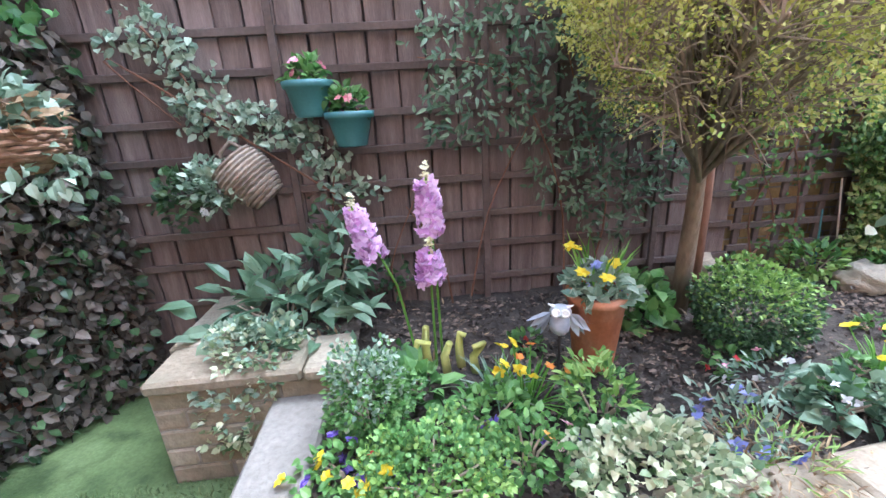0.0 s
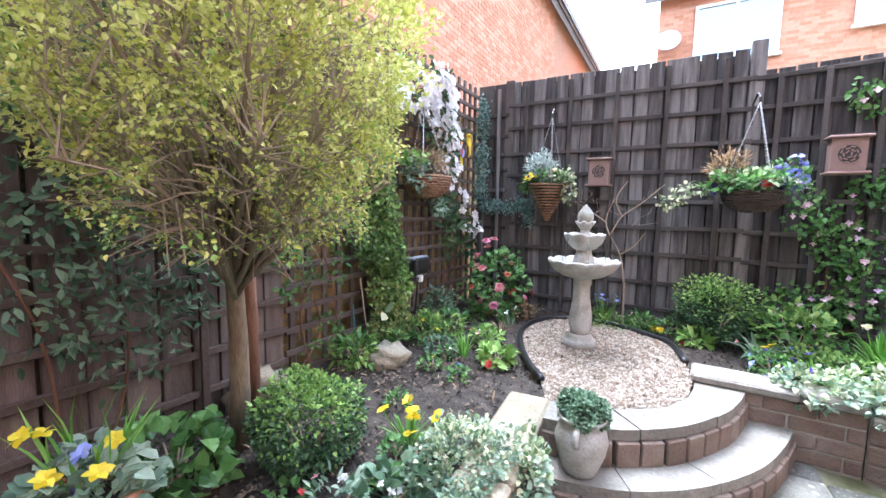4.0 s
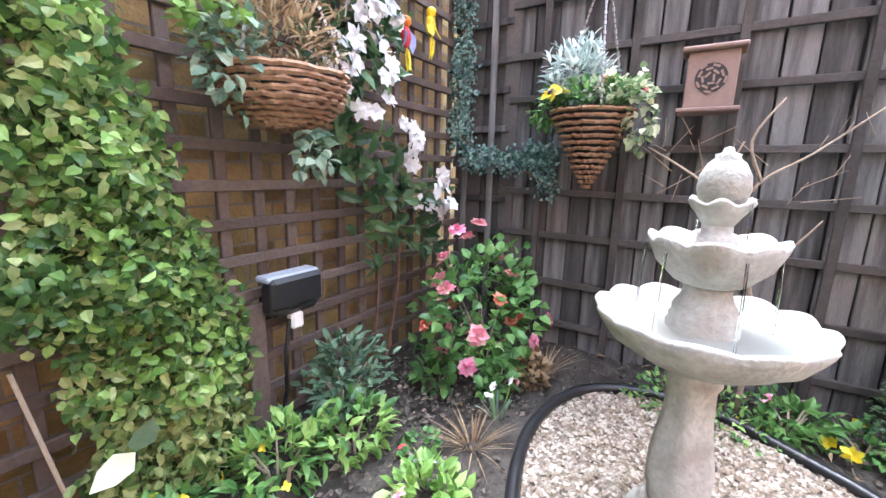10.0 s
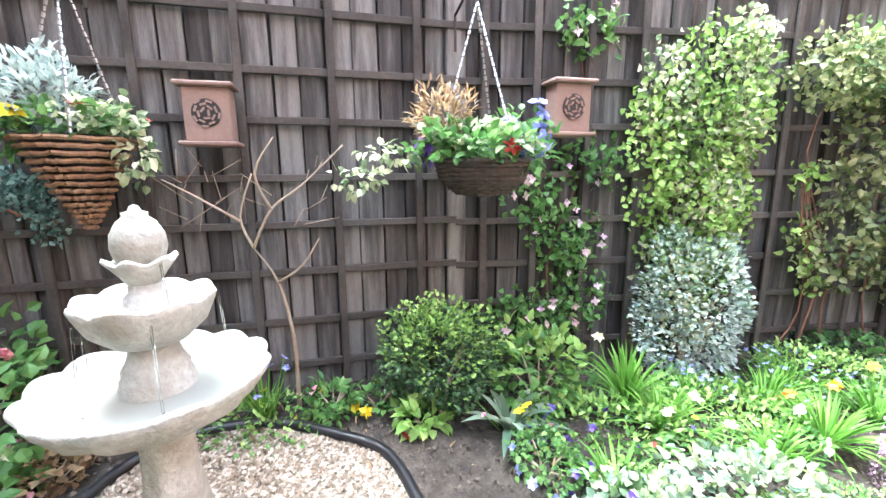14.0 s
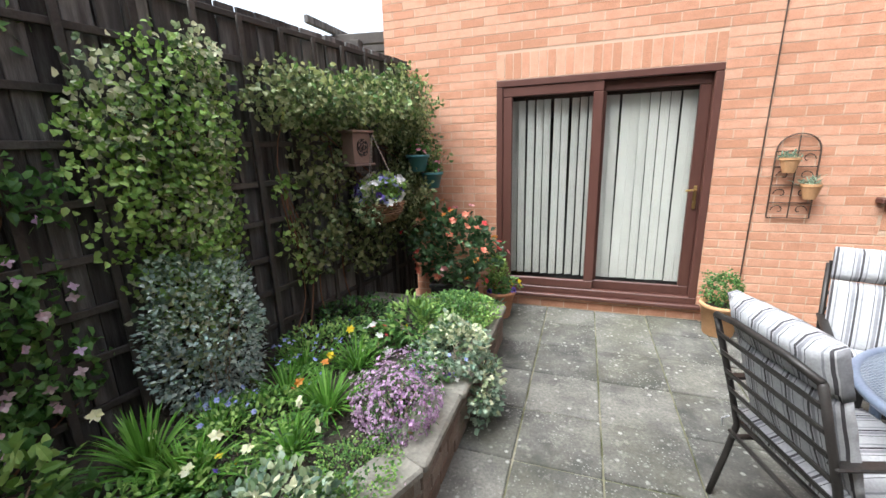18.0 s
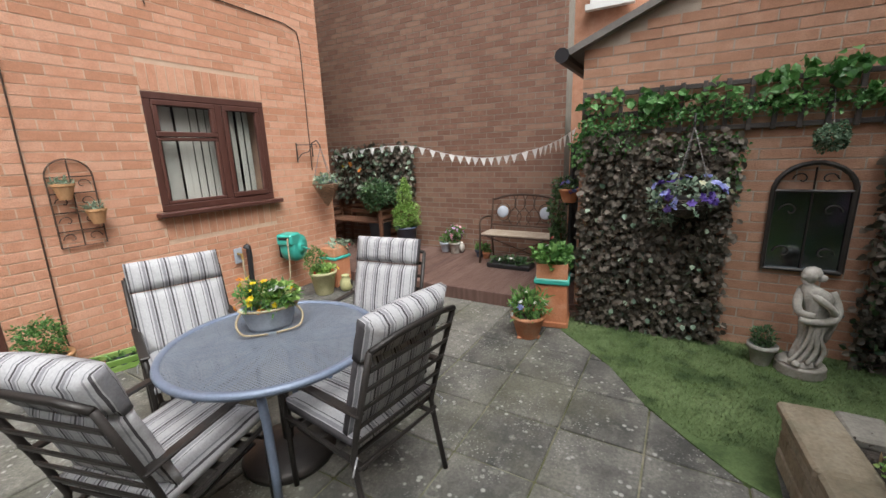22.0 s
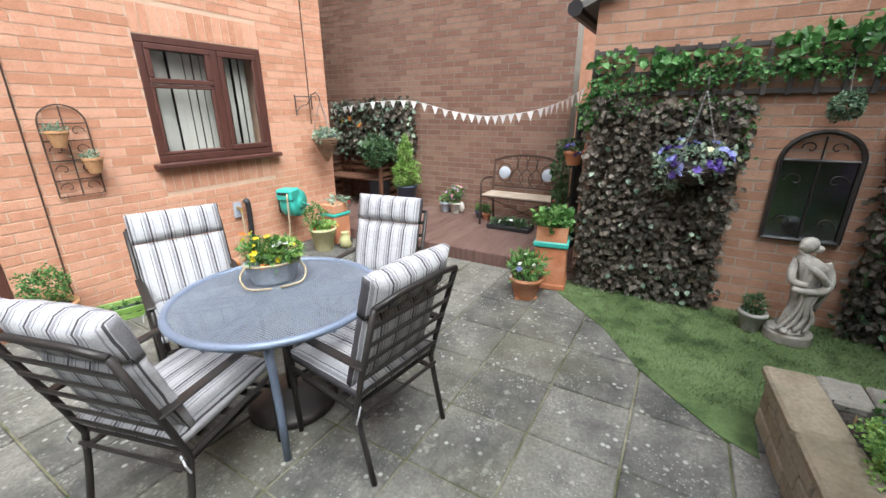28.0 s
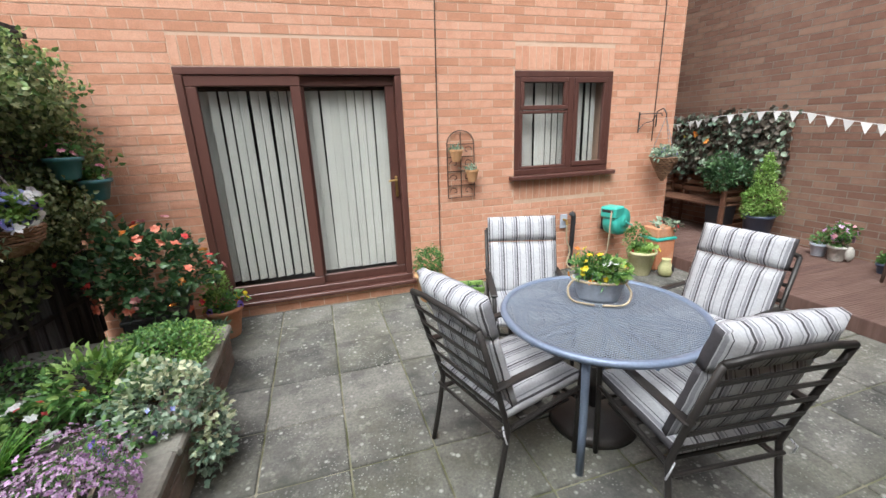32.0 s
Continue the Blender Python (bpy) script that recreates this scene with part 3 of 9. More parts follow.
# ---- plan, in metres: house wall along y = 0, patio to its south ----
HX, GX, NBX, NB_S = 4.98, 4.8, 6.36, -2.66
DOOR_TOP, WIN_X0, WIN_X1, WIN_Z0, WIN_Z1 = 2.155, 2.94, 4.095, 1.12, 2.14
DECK_X, STEP_Y, STEP_N = 4.78, -4.75, -3.3
PITCH, SLAB_X, SLAB_Y = 0.44, 0.523, -3.465
GRASS_N = -3.12
GRASS_EDGE = [(4.45, -3.15), (3.99, -3.62), (3.6, -3.88), (3.35, -4.12), (3.18, -4.30), (3.10, -4.46)]
BED_CX, BED_CY, STEP_X1, BED_CY2 = 3.4, -4.47, 0.62, -4.70
PL_Y0, PL_X0, PL_X1 = -5.27, 3.14, 3.84
FA, FAZ, FB, POST_A, POST_B, SPLIT_X = -6.05, 2.5, -1.4, -3.69, -5.70, 1.12
LOW_X, LOW_Y, LOW_X2, LOW_Y2 = -0.08, -4.04, -0.05, -3.3
BEDN_X, BEDN_Y = 0.23, -2.65
GARAGE_N, EAVE_Z = -3.18, 2.33


# ---- the setting ----
def bricks(face, holes, soldiers, pieces, wall, material, material_piece, width, height, start=0.0):
    """Bricks of a wall. face(u, w, out): the place at u along, w up and out from the wall. holes, soldiers: u0, u1, w0, w1."""
    joined, made = Geo(), {}

    def lay(u0, u1, w0, w1):
        a, b = face(u0, w0, 0.0), face(u1, w1, 0.0)
        if any(p[0] < (u0 + u1) / 2 < p[1] and p[2] < (w0 + w1) / 2 < p[3] for p in pieces):
            key = (round(u1 - u0, 3), round(w1 - w0, 3))
            if key not in made:
                e0, e1 = face(0, 0, 0), face(1, 0, 0)
                along = (Vector(e1) - Vector(e0)).normalized()
                out = Vector(face(0, 0, 1)) - Vector(e0)
                g, hu, hw = Geo(), key[0] / 2, key[1] / 2
                p = [along * (su * (hu - i)) + Vector((0, 0, sw * (hw - i))) + out * o for o, i in ((-0.004, 0), (0.002, 0), (0.0035, 0.002)) for su, sw in ((-1, -1), (1, -1), (1, 1), (-1, 1))]
                g.add(p, [(8, 9, 10, 11)] + [(4 * k + j, 4 * k + (j + 1) % 4, 4 * k + 4 + (j + 1) % 4, 4 * k + 4 + j) for k in (0, 1) for j in range(4)])
                made[key] = g.mesh("brick")
            c = (Vector(a) + Vector(b)) / 2
            part("brick", made[key], material_piece, wall, m=Matrix.Translation(c))
        else:
            p = [face(u, w, o) for o in (-0.003, 0.003) for u, w in ((u0, w0), (u1, w0), (u1, w1), (u0, w1))]
            joined.add(p, [(4, 5, 6, 7)] + [(j, (j + 1) % 4, 4 + (j + 1) % 4, 4 + j) for j in range(4)])

    blocked = list(holes) + list(soldiers)
    for row in range(int(height / 0.075)):
        w0 = row * 0.075 + 0.005
        w1 = w0 + 0.065
        u = start - (0.1125 if row % 2 else 0)
        while u < width:
            spans = [(max(u, start), min(u + 0.215, width))]
            for h in blocked:
                if h[2] < (w0 + w1) / 2 < h[3]:
                    spans = [s for a, b in spans for s in ((a, min(b, h[0])), (max(a, h[1]), b)) if s[1] - s[0] > 0.02]
            for a, b in spans:
                if b - a > 0.02:
                    lay(a, b, w0, w1)
            u += 0.225
    for s in soldiers:
        k = max(1, round((s[1] - s[0]) / 0.075))
        step = (s[1] - s[0]) / k
        for i in range(k):
            lay(s[0] + i * step + 0.005, s[0] + (i + 1) * step - 0.005, s[2] + 0.005, s[3] - 0.005)
    ob = part("brickwork", joined, material, wall)
    ob["kind"] = "stuff"


def pierced(x0, x1, z0, z1, holes):
    """Rectangles that cover a wall but for its holes."""
    cuts = sorted({x0, x1, *(h[0] for h in holes), *(h[1] for h in holes)})
    out = []
    for a, b in zip(cuts, cuts[1:]):
        z = z0
        for h in sorted((h for h in holes if h[0] < (a + b) / 2 < h[1]), key=lambda h: h[2]):
            if h[2] > z:
                out.append((a, b, z, h[2]))
            z = h[3]
        if z < z1:
            out.append((a, b, z, z1))
    return out


HW, HH = (-1.12, HX), 5.6
DOOR, WIN = (0.0, 1.8, 0.15, DOOR_TOP), (WIN_X0, WIN_X1, WIN_Z0, WIN_Z1)
g = Geo()
for a, b, c, d in pierced(HW[0], HW[1], -0.1, HH, [DOOR, WIN]):
    g.box(a, b, 0.0, 0.28, c, d)
wall_north = structure("wall_north", g, MORTAR, "salmon brick house wall with a patio door and window", "wall")
g = Geo()
g.box(HX - 0.28, HX, 0.28, 6.0, -0.1, HH)
wall_side = structure("wall_house_side", g, MORTAR, "side wall of the brick house beside the deck", "wall")

g = Geo().box(-60, 60, -70, 60, -0.5, -0.12)
ground = structure("ground", g, EARTH, "flat ground under and around the garden", "ground")

# paving
patio_base = structure("patio", Geo().box(-0.2, DECK_X, STEP_Y, 0.0, -0.1, -0.012), JOINT, "worn grey paved patio with mossy joints", "patio")


def inside(poly, x, y):
    hit = False
    for (x0, y0), (x1, y1) in zip(poly, poly[1:] + poly[:1]):
        if (y0 > y) != (y1 > y) and x < (x1 - x0) * (y - y0) / (y1 - y0) + x0:
            hit = not hit
    return hit


TURF_POLY = [(GX, GRASS_N), *GRASS_EDGE, (BED_CX, BED_CY), (BED_CX, PL_Y0), (PL_X1, PL_Y0), (PL_X1, FA), (GX, FA)]
turf = Geo()
turf.add([(x, y, 0.008) for x, y in TURF_POLY] + [(x, y, -0.08) for x, y in TURF_POLY], [tuple(range(len(TURF_POLY)))[::-1]] + [(i, (i + 1) % len(TURF_POLY), len(TURF_POLY) + (i + 1) % len(TURF_POLY), len(TURF_POLY) + i) for i in range(len(TURF_POLY))])
turf_ob = structure("artificial_lawn", turf, TURF, "small strip of worn artificial grass with darker patches", "lawn")
n = 26000
P = np.column_stack([RNG.uniform(BED_CX, GX, n), RNG.uniform(PL_Y0, GRASS_N, n), np.full(n, 0.006)])
P = P[[inside(TURF_POLY, x, y) for x, y, _ in P]]
blades = Geo().leaves(P, RNG.normal(0, 0.5, (len(P), 3)) + (0, 0, 1), RNG.uniform(0.012, 0.03, len(P)), 0.0022, 0.1, 0.2)
part("turf_blades", blades, TURF, turf_ob)["kind"] = "stuff"
slab_meshes = {}


def slab_mesh(w, d):
    key = (round(w, 2), round(d, 2))
    if key not in slab_meshes:
        slab_meshes[key] = Geo().box(-w / 2, w / 2, -d / 2, d / 2, -0.045, 0.0, 0.006).mesh("paving_slab")
    return slab_meshes[key]


i = 0
xs = [SLAB_X + PITCH * k for k in range(-2, 12)]
ys = [SLAB_Y + PITCH * k for k in range(-4, 9)]
for y in ys:
    for x in xs:
        x1, y1 = min(x + PITCH, DECK_X), min(y + PITCH, 0.0)
        y0 = max(y, STEP_Y)
        cx, cy = (x + x1) / 2, (y0 + y1) / 2
        if x1 - x < 0.12 or y1 - y0 < 0.06 or all(inside(TURF_POLY, a, b) for a in (x, x1) for b in (y0, y1)):
            continue
        if cx < BEDN_X - 0.2 and cy > STEP_N:
            continue
        part("paving_slab", slab_mesh(x1 - x - 0.010, y1 - y0 - 0.010), SLAB, patio_base, m=pose(cx, cy, random.uniform(-0.003, 0.003), random.uniform(-0.3, 0.3), random.uniform(-0.3, 0.3)))

# deck: boards across, with a raised front edge
DZ = 0.13
deck = structure("deck", Geo().box(DECK_X + 0.02, NBX, -3.6, 5.5, -0.1, DZ - 0.03), BLACK, "red-brown grooved composite decking", "deck")
y = -3.55
board = Geo()
for k in range(6):
    u = -0.072 + k * 0.0245
    board.box(DECK_X, NBX - 0.01, u, u + 0.0205, -0.028, 0.0)
board.box(DECK_X, NBX - 0.01, -0.072, 0.0715, -0.028, -0.004)
board = board.mesh("deck_board")
while y < 5.4:
    part("deck_board", board, DECK, deck, m=pose(0, y, DZ))
    y += 0.15
part("deck_fascia", Geo().box(DECK_X - 0.022, DECK_X, -3.6, -0.02, 0.0, DZ + 0.001, 0.003), DECK, deck, "red-brown deck edge board")

# neighbour's tall brick wall behind the deck
g = Geo().box(NBX, NBX + 0.3, NB_S, 9.0, -0.1, 7.5)
wall_east = structure("wall_east", g, MORTAR_GREY, "tall plain brown brick wall behind the deck", "wall")
# garage
g = Geo()
roof_rise = 0.42
ridge = GARAGE_N - 3.2
def garage_top(y):
    return EAVE_Z + (GARAGE_N - y) * roof_rise if y > ridge else EAVE_Z + (GARAGE_N - ridge) * roof_rise - (ridge - y) * roof_rise
prof = [(GARAGE_N, -0.1), (GARAGE_N, EAVE_Z), (ridge, garage_top(ridge)), (2 * ridge - GARAGE_N, EAVE_Z), (2 * ridge - GARAGE_N, -0.1)]
g.add([(GX, y, z) for y, z in prof] + [(GX + 2.6, y, z) for y, z in prof], [tuple(range(5))] + [tuple(range(9, 4, -1))] + [(i, i + 5, (i + 1) % 5 + 5, (i + 1) % 5) for i in range(5)])
wall_garage = structure("wall_garage", g, MORTAR_SAND, "brown brick garage wall with ivy screens", "wall")
g = Geo()
for s in (0, 1):
    y0, z0 = (GARAGE_N + 0.12, EAVE_Z - 0.05) if not s else (2 * ridge - GARAGE_N - 0.12, EAVE_Z - 0.05)
    z1 = garage_top(ridge) + 0.0
    p = [(GX - 0.08, y0, z0), (GX + 2.8, y0, z0), (GX + 2.8, ridge, z1), (GX - 0.08, ridge, z1)]
    g.add(p + [(x, y, z + 0.055) for x, y, z in p], [(0, 1, 2, 3), (7, 6, 5, 4), (0, 4, 5, 1), (1, 5, 6, 2), (2, 6, 7, 3), (3, 7, 4, 0)])
garage_roof = structure("roof_garage", g, ROOF_TILE, "grey tiled garage roof with a mortared verge", "roof")
part("gutter", Geo().tube([(GX - 0.1, GARAGE_N + 0.16, EAVE_Z - 0.04), (GX + 2.6, GARAGE_N + 0.16, EAVE_Z - 0.04)], 0.06, 10), BLACK, garage_roof, "black rainwater gutter")


def fence_run(name, axis, at, a, b, top, side, boards, slats, label, step=0.135, slat_z=(), slat_u=(), board_gap=0.004, z0=0.1):
    """A close-boarded fence with a trellis of slats fixed on its face. axis: along x or y; side: where its face looks."""
    base = Geo()
    put = (lambda u0, u1, d0, d1, w0, w1: base.box(u0, u1, at + d0, at + d1, w0, w1)) if axis == "x" else (lambda u0, u1, d0, d1, w0, w1: base.box(at + d0, at + d1, u0, u1, w0, w1))
    back = (-side * 0.06, -side * 0.04)
    put(a, b, min(back), max(back), z0 - 0.15, min(top(a), top(b)) - 0.03)
    run = structure(name, base, TRELLIS_DARK, label, "fence")
    u = a
    while u < b:
        w = step * random.uniform(0.88, 1.1)
        w = min(w, b - u)
        if w > 0.02:
            h = top(u + w / 2)
            bo = Geo()
            off = side * random.choice((0.0, 0.006, -0.006, 0.012))
            d0, d1 = sorted((off, off - side * 0.02))
            if axis == "x":
                bo.box(-w / 2 + board_gap, w / 2 - board_gap, d0, d1, z0, h, 0.003)
                m = pose(u + w / 2, at, 0, 0, random.uniform(-0.15, 0.15), 0)
            else:
                bo.box(d0, d1, -w / 2 + board_gap, w / 2 - board_gap, z0, h, 0.003)
                m = pose(at, u + w / 2, 0, random.uniform(-0.15, 0.15), 0, 0)
            part("fence_board", bo, boards, run, m=m)
        u += w
    f0, f1 = side * 0.015, side * 0.037
    lo, hi = min(f0, f1), max(f0, f1)
    for z in slat_z:
        s = Geo()
        if axis == "x":
            s.box(a, b, lo, hi, -0.017, 0.017, 0.003)
            part("trellis_slat", s, slats, run, m=pose(0, at, z, 0, random.uniform(-0.2, 0.2)))
        else:
            s.box(lo, hi, a, b, -0.017, 0.017, 0.003)
            part("trellis_slat", s, slats, run, m=pose(at, 0, z, random.uniform(-0.2, 0.2)))
    f0, f1 = side * 0.0375, side * 0.056
    lo, hi = min(f0, f1), max(f0, f1)
    for v in slat_u:
        s = Geo()
        if axis == "x":
            s.box(-0.017, 0.017, lo, hi, z0, top(v) - 0.06, 0.003)
            part("trellis_slat", s, slats, run, m=pose(v, at, 0, 0, random.uniform(-0.3, 0.3)))
        else:
            s.box(lo, hi, -0.017, 0.017, z0, top(v) - 0.06, 0.003)
            part("trellis_slat", s, slats, run, m=pose(at, v, 0, random.uniform(-0.3, 0.3)))
    return run


def steps_between(a, b, d):
    k = max(1, round((b - a) / d))
    return [a + (b - a) * (i + 0.5) / k for i in range(k)]


def post(x, y, top, material, label, w=0.09):
    p = Geo().box(-w / 2, w / 2, -w / 2, w / 2, -0.1, top, 0.008)
    return tagged(part("fence_post", p, material, None, m=pose(x, y, 0)), label, "post", "fence posts", "structure")


# west fence (grey) in two heights, then the dark trellis panel in the corner
FZ = 2.57
fence_run("fence_west", "y", FB, POST_B, POST_A, lambda v: FZ, 1, FENCE_GREY, TRELLIS_DARK, "grey weathered boarded fence with a trellis of dark slats", 0.115, [0.45 + 0.235 * k for k in range(9)], steps_between(POST_B, POST_A, 0.40))
lower = fence_run("fence_west_house", "y", FB, POST_A, -0.02, lambda v: FZ - 0.18, 1, FENCE_GREY, TRELLIS_DARK, "lower grey boarded fence by the house, grown over", 0.115, [0.45 + 0.235 * k for k in range(9)], steps_between(POST_A, -0.05, 0.28))
lower.matrix_basis = pose(FB, POST_A, 0, 0, 0, -8.6) @ pose(-FB, -POST_A, 0)
post(FB - 0.02, POST_A, FZ + 0.05, FENCE_GREY, "grey wooden fence post", 0.1)
post(FB - 0.02, POST_B, FZ + 0.02, TRELLIS_DARK, "dark wooden fence post")
fence_run("trellis_corner", "y", FB, FA, POST_B, lambda v: FZ, 1, TRELLIS_DARK, FENCE_GREY, "dark panel with square trellis in the corner", 0.2, [0.35 + 0.19 * k for k in range(11)], steps_between(FA, POST_B, 0.17))
# south fence: brown boards with trellis, a fine trellis near the corner
fence_run("fence_south", "x", FA, SPLIT_X, GX - 0.05, lambda v: FAZ, 1, FENCE_BROWN, TRELLIS_BROWN, "dark brown boarded fence with trellis slats", 0.13, [0.42 + 0.175 * k for k in range(12)], steps_between(SPLIT_X, GX, 0.92))
post(GX - 0.22, FA + 0.06, FAZ + 0.1, TRELLIS_BROWN, "dark brown corner post", 0.11)
g = Geo().box(FB - 0.9, SPLIT_X + 0.3, FA - 0.35, FA - 0.12, -0.1, 2.3)
wall_south = structure("wall_south", g, MORTAR_GREY, "low mossy brick wall behind the trellis", "wall")
fine = thing("fine_trellis", pose(0, FA, 0), "brown wooden trellis of crossed slats against a brick wall", "trellis")
for v in steps_between(FB + 0.02, SPLIT_X, 0.125):
    part("trellis_slat", Geo().box(-0.019, 0.019, -0.012, 0.008, 0.12, FAZ + 0.05, 0.003), TRELLIS_BROWN, fine, m=pose(v, 0, 0, 0, random.uniform(-0.25, 0.25)))
for k in range(19):
    part("trellis_slat", Geo().box(FB, SPLIT_X, 0.009, 0.028, -0.018, 0.018, 0.003), TRELLIS_BROWN, fine, m=pose(0, 0, 0.2 + 0.125 * k, 0, random.uniform(-0.15, 0.15)))

# raised beds: soil sheets with clods, walls with copings
SOIL_Z = 0.30


def soil(name, poly, z, label):
    g = Geo()
    x0, x1, y0, y1 = min(p[0] for p in poly), max(p[0] for p in poly), min(p[1] for p in poly), max(p[1] for p in poly)
    d = 0.07
    nx, ny = int((x1 - x0) / d) + 1, int((y1 - y0) / d) + 1
    idx = {}
    for i in range(nx + 1):
        for j in range(ny + 1):
            x, y = min(x0 + i * d, x1), min(y0 + j * d, y1)
            idx[i, j] = len(g.v)
            g.v.append((x, y, z + 0.03 * noise.noise((x * 2.2, y * 2.2, 0)) + 0.018 * noise.noise((x * 11, y * 11, 3))))
    for i in range(nx):
        for j in range(ny):
            cx, cy = x0 + (i + 0.5) * d, y0 + (j + 0.5) * d
            if inside(poly, cx, cy):
                g.f.append((idx[i, j], idx[i + 1, j], idx[i + 1, j + 1], idx[i, j + 1]))
    ob = structure(name, g, SOIL, label, "soil")
    n = int(700 * (x1 - x0) * (y1 - y0))
    c = Geo()
    P = np.column_stack([RNG.uniform(x0, x1, n), RNG.uniform(y0, y1, n), RNG.uniform(z - 0.01, z + 0.03, n)])
    P = P[[inside(poly, a, b) for a, b, _ in P]]
    c.leaves(P, random_dirs(len(P), 0.1), RNG.uniform(0.01, 0.035, len(P)), RNG.uniform(0.004, 0.012, len(P)), 0.6, 0.3)
    part("soil_crumbs", c, SOIL, ob)["kind"] = "stuff"
    lit = RNG.uniform(0, 1, len(P)) < 0.05
    part("dry_litter", Geo().leaves(P[lit] + (0, 0, 0.012), random_dirs(lit.sum(), 0.1), RNG.uniform(0.02, 0.06, lit.sum()), 0.006, 0.2, 0.2), LEAF_BROWN, ob)["kind"] = "stuff"
    return ob


def coping_wall(name, a, b, top, thick, material, cap_material, label, inward, cap_len=0.55, cap_over=0.03, brick=True):
    """A low bed wall from a to b with courses of bricks and a coping of stones. inward: the side on which the soil lies (+1 to its left)."""
    a, b = Vector((*a, 0)), Vector((*b, 0))
    d = (b - a).normalized()
    nrm = Vector((-d.y, d.x, 0)) * inward
    length = (b - a).length
    rot = Matrix((( d.x, nrm.x, 0, a.x), (d.y, nrm.y, 0, a.y), (0, 0, 1, 0), (0, 0, 0, 1)))
    core = Geo().box(0, length, 0.008, thick, -0.1, top - 0.05, m=rot)
    wall = structure(name, core, MORTAR_GREY, label, "low wall")
    rows = max(1, int((top - 0.05) / 0.075))
    rh = (top - 0.05) / rows
    meshes = {}
    for r in range(rows):
        u = -0.11 if r % 2 else 0.0
        while u < length:
            u0, u1 = max(u, 0), min(u + 0.215, length)
            if u1 - u0 > 0.03:
                key = round(u1 - u0, 2)
                if key not in meshes:
                    meshes[key] = Geo().box(-key / 2, key / 2, 0, 0.09, 0.004, rh - 0.006, 0.006).mesh("bed_wall_brick")
                part("brick", meshes[key], material, wall, m=rot @ pose((u0 + u1) / 2, random.uniform(-0.004, 0.003), r * rh))
            u += 0.225
    u = 0
    while u < length - 0.02:
        w = min(cap_len * random.uniform(0.8, 1.2), length - u)
        if length - u - w < 0.12:
            w = length - u
        c = Geo().box(0.003, w - 0.003, -cap_over, thick + 0.01, top - 0.05, top, 0.012)
        part("coping_stone", c, cap_material, wall, m=rot @ pose(u, random.uniform(-0.006, 0.006), 0))
        u += w
    return wall


# main bed along the south fence and round the fountain, joined to the bed along the west fence
BED_POLY = [(FB, FA), (BED_CX - 0.1, FA), (BED_CX - 0.1, BED_CY - 0.1), (STEP_X1, BED_CY2 - 0.1), (LOW_X - 0.1, LOW_Y), (LOW_X2 - 0.1, LOW_Y2), (BEDN_X - 0.1, BEDN_Y), (BEDN_X - 0.1, -0.85), (FB, -0.85)]
soil_main = soil("flower_bed_soil", [(x, y) for x, y in BED_POLY], SOIL_Z, "dark crumbly soil of the raised flower beds")
coping_wall("bed_wall_front", (BED_CX, BED_CY), (STEP_X1, BED_CY2), 0.34, 0.17, STONE, STONE, "low sandstone wall of the raised flower bed", 1)
coping_wall("bed_wall_lawn", (BED_CX, PL_Y0 - 0.01), (BED_CX, BED_CY - 0.175), 0.34, 0.17, STONE, STONE_GREY, "stone-capped bed wall beside the artificial grass", 1)
coping_wall("bed_wall_step", (LOW_X, LOW_Y), (LOW_X2, LOW_Y2), 0.375, 0.18, BED_BRICK, STONE_GREY, "low brick wall with grey stone coping by the steps", 1)
coping_wall("bed_wall_west", (LOW_X2, LOW_Y2 + 0.004), (BEDN_X, BEDN_Y), 0.33, 0.17, BED_BRICK, STONE_GREY, "low brick wall of the bed along the west fence", 1)
coping_wall("bed_wall_house", (BEDN_X, BEDN_Y + 0.004), (BEDN_X, -0.85), 0.32, 0.17, BED_BRICK, STONE_GREY, "low brick wall with a worn stone coping along the patio", 1)
coping_wall("bed_wall_end", (BEDN_X - 0.17, -0.85), (-0.95, -0.85), 0.32, 0.17, BED_BRICK, STONE_GREY, "short end wall of the bed near the patio door", 1)

planter = coping_wall("planter_front", (PL_X1, PL_Y0), (PL_X0, PL_Y0), 0.46, 0.2, STONE, STONE, "raised sandstone corner planter with a thick coping", 1)
coping_wall("planter_side", (PL_X1, FA + 0.08), (PL_X1, PL_Y0 - 0.205), 0.46, 0.2, STONE, STONE, "side wall of the sandstone corner planter", 1)
soil("planter_soil", [(PL_X0, FA), (PL_X1 - 0.15, FA), (PL_X1 - 0.15, PL_Y0 - 0.15), (PL_X0, PL_Y0 - 0.15)], 0.42, "dark soil in the corner planter")


# steps and gravel
def smooth_line(pts, k=6):
    out = []
    for i in range(len(pts) - 1):
        p0, p1, p2, p3 = (Vector(pts[max(0, min(len(pts) - 1, i + d))]) for d in (-1, 0, 1, 2))
        for j in range(k):
            t = j / k
            out.append(tuple(0.5 * (2 * p1 + (p2 - p0) * t + (2 * p0 - 5 * p1 + 4 * p2 - p3) * t * t + (3 * p1 - p0 - 3 * p2 + p3) * t ** 3)))
    return out + [tuple(pts[-1])]


def prism(poly, z0, z1):
    n = len(poly)
    g = Geo()
    g.add([(x, y, z0) for x, y in poly] + [(x, y, z1) for x, y in poly], [tuple(range(n))[::-1], tuple(range(n, 2 * n))] + [(i, (i + 1) % n, n + (i + 1) % n, n + i) for i in range(n)])
    return g


def ccw(poly):
    a = sum(x0 * y1 - x1 * y0 for (x0, y0), (x1, y1) in zip(poly, poly[1:] + poly[:1]))
    return poly if a > 0 else poly[::-1]


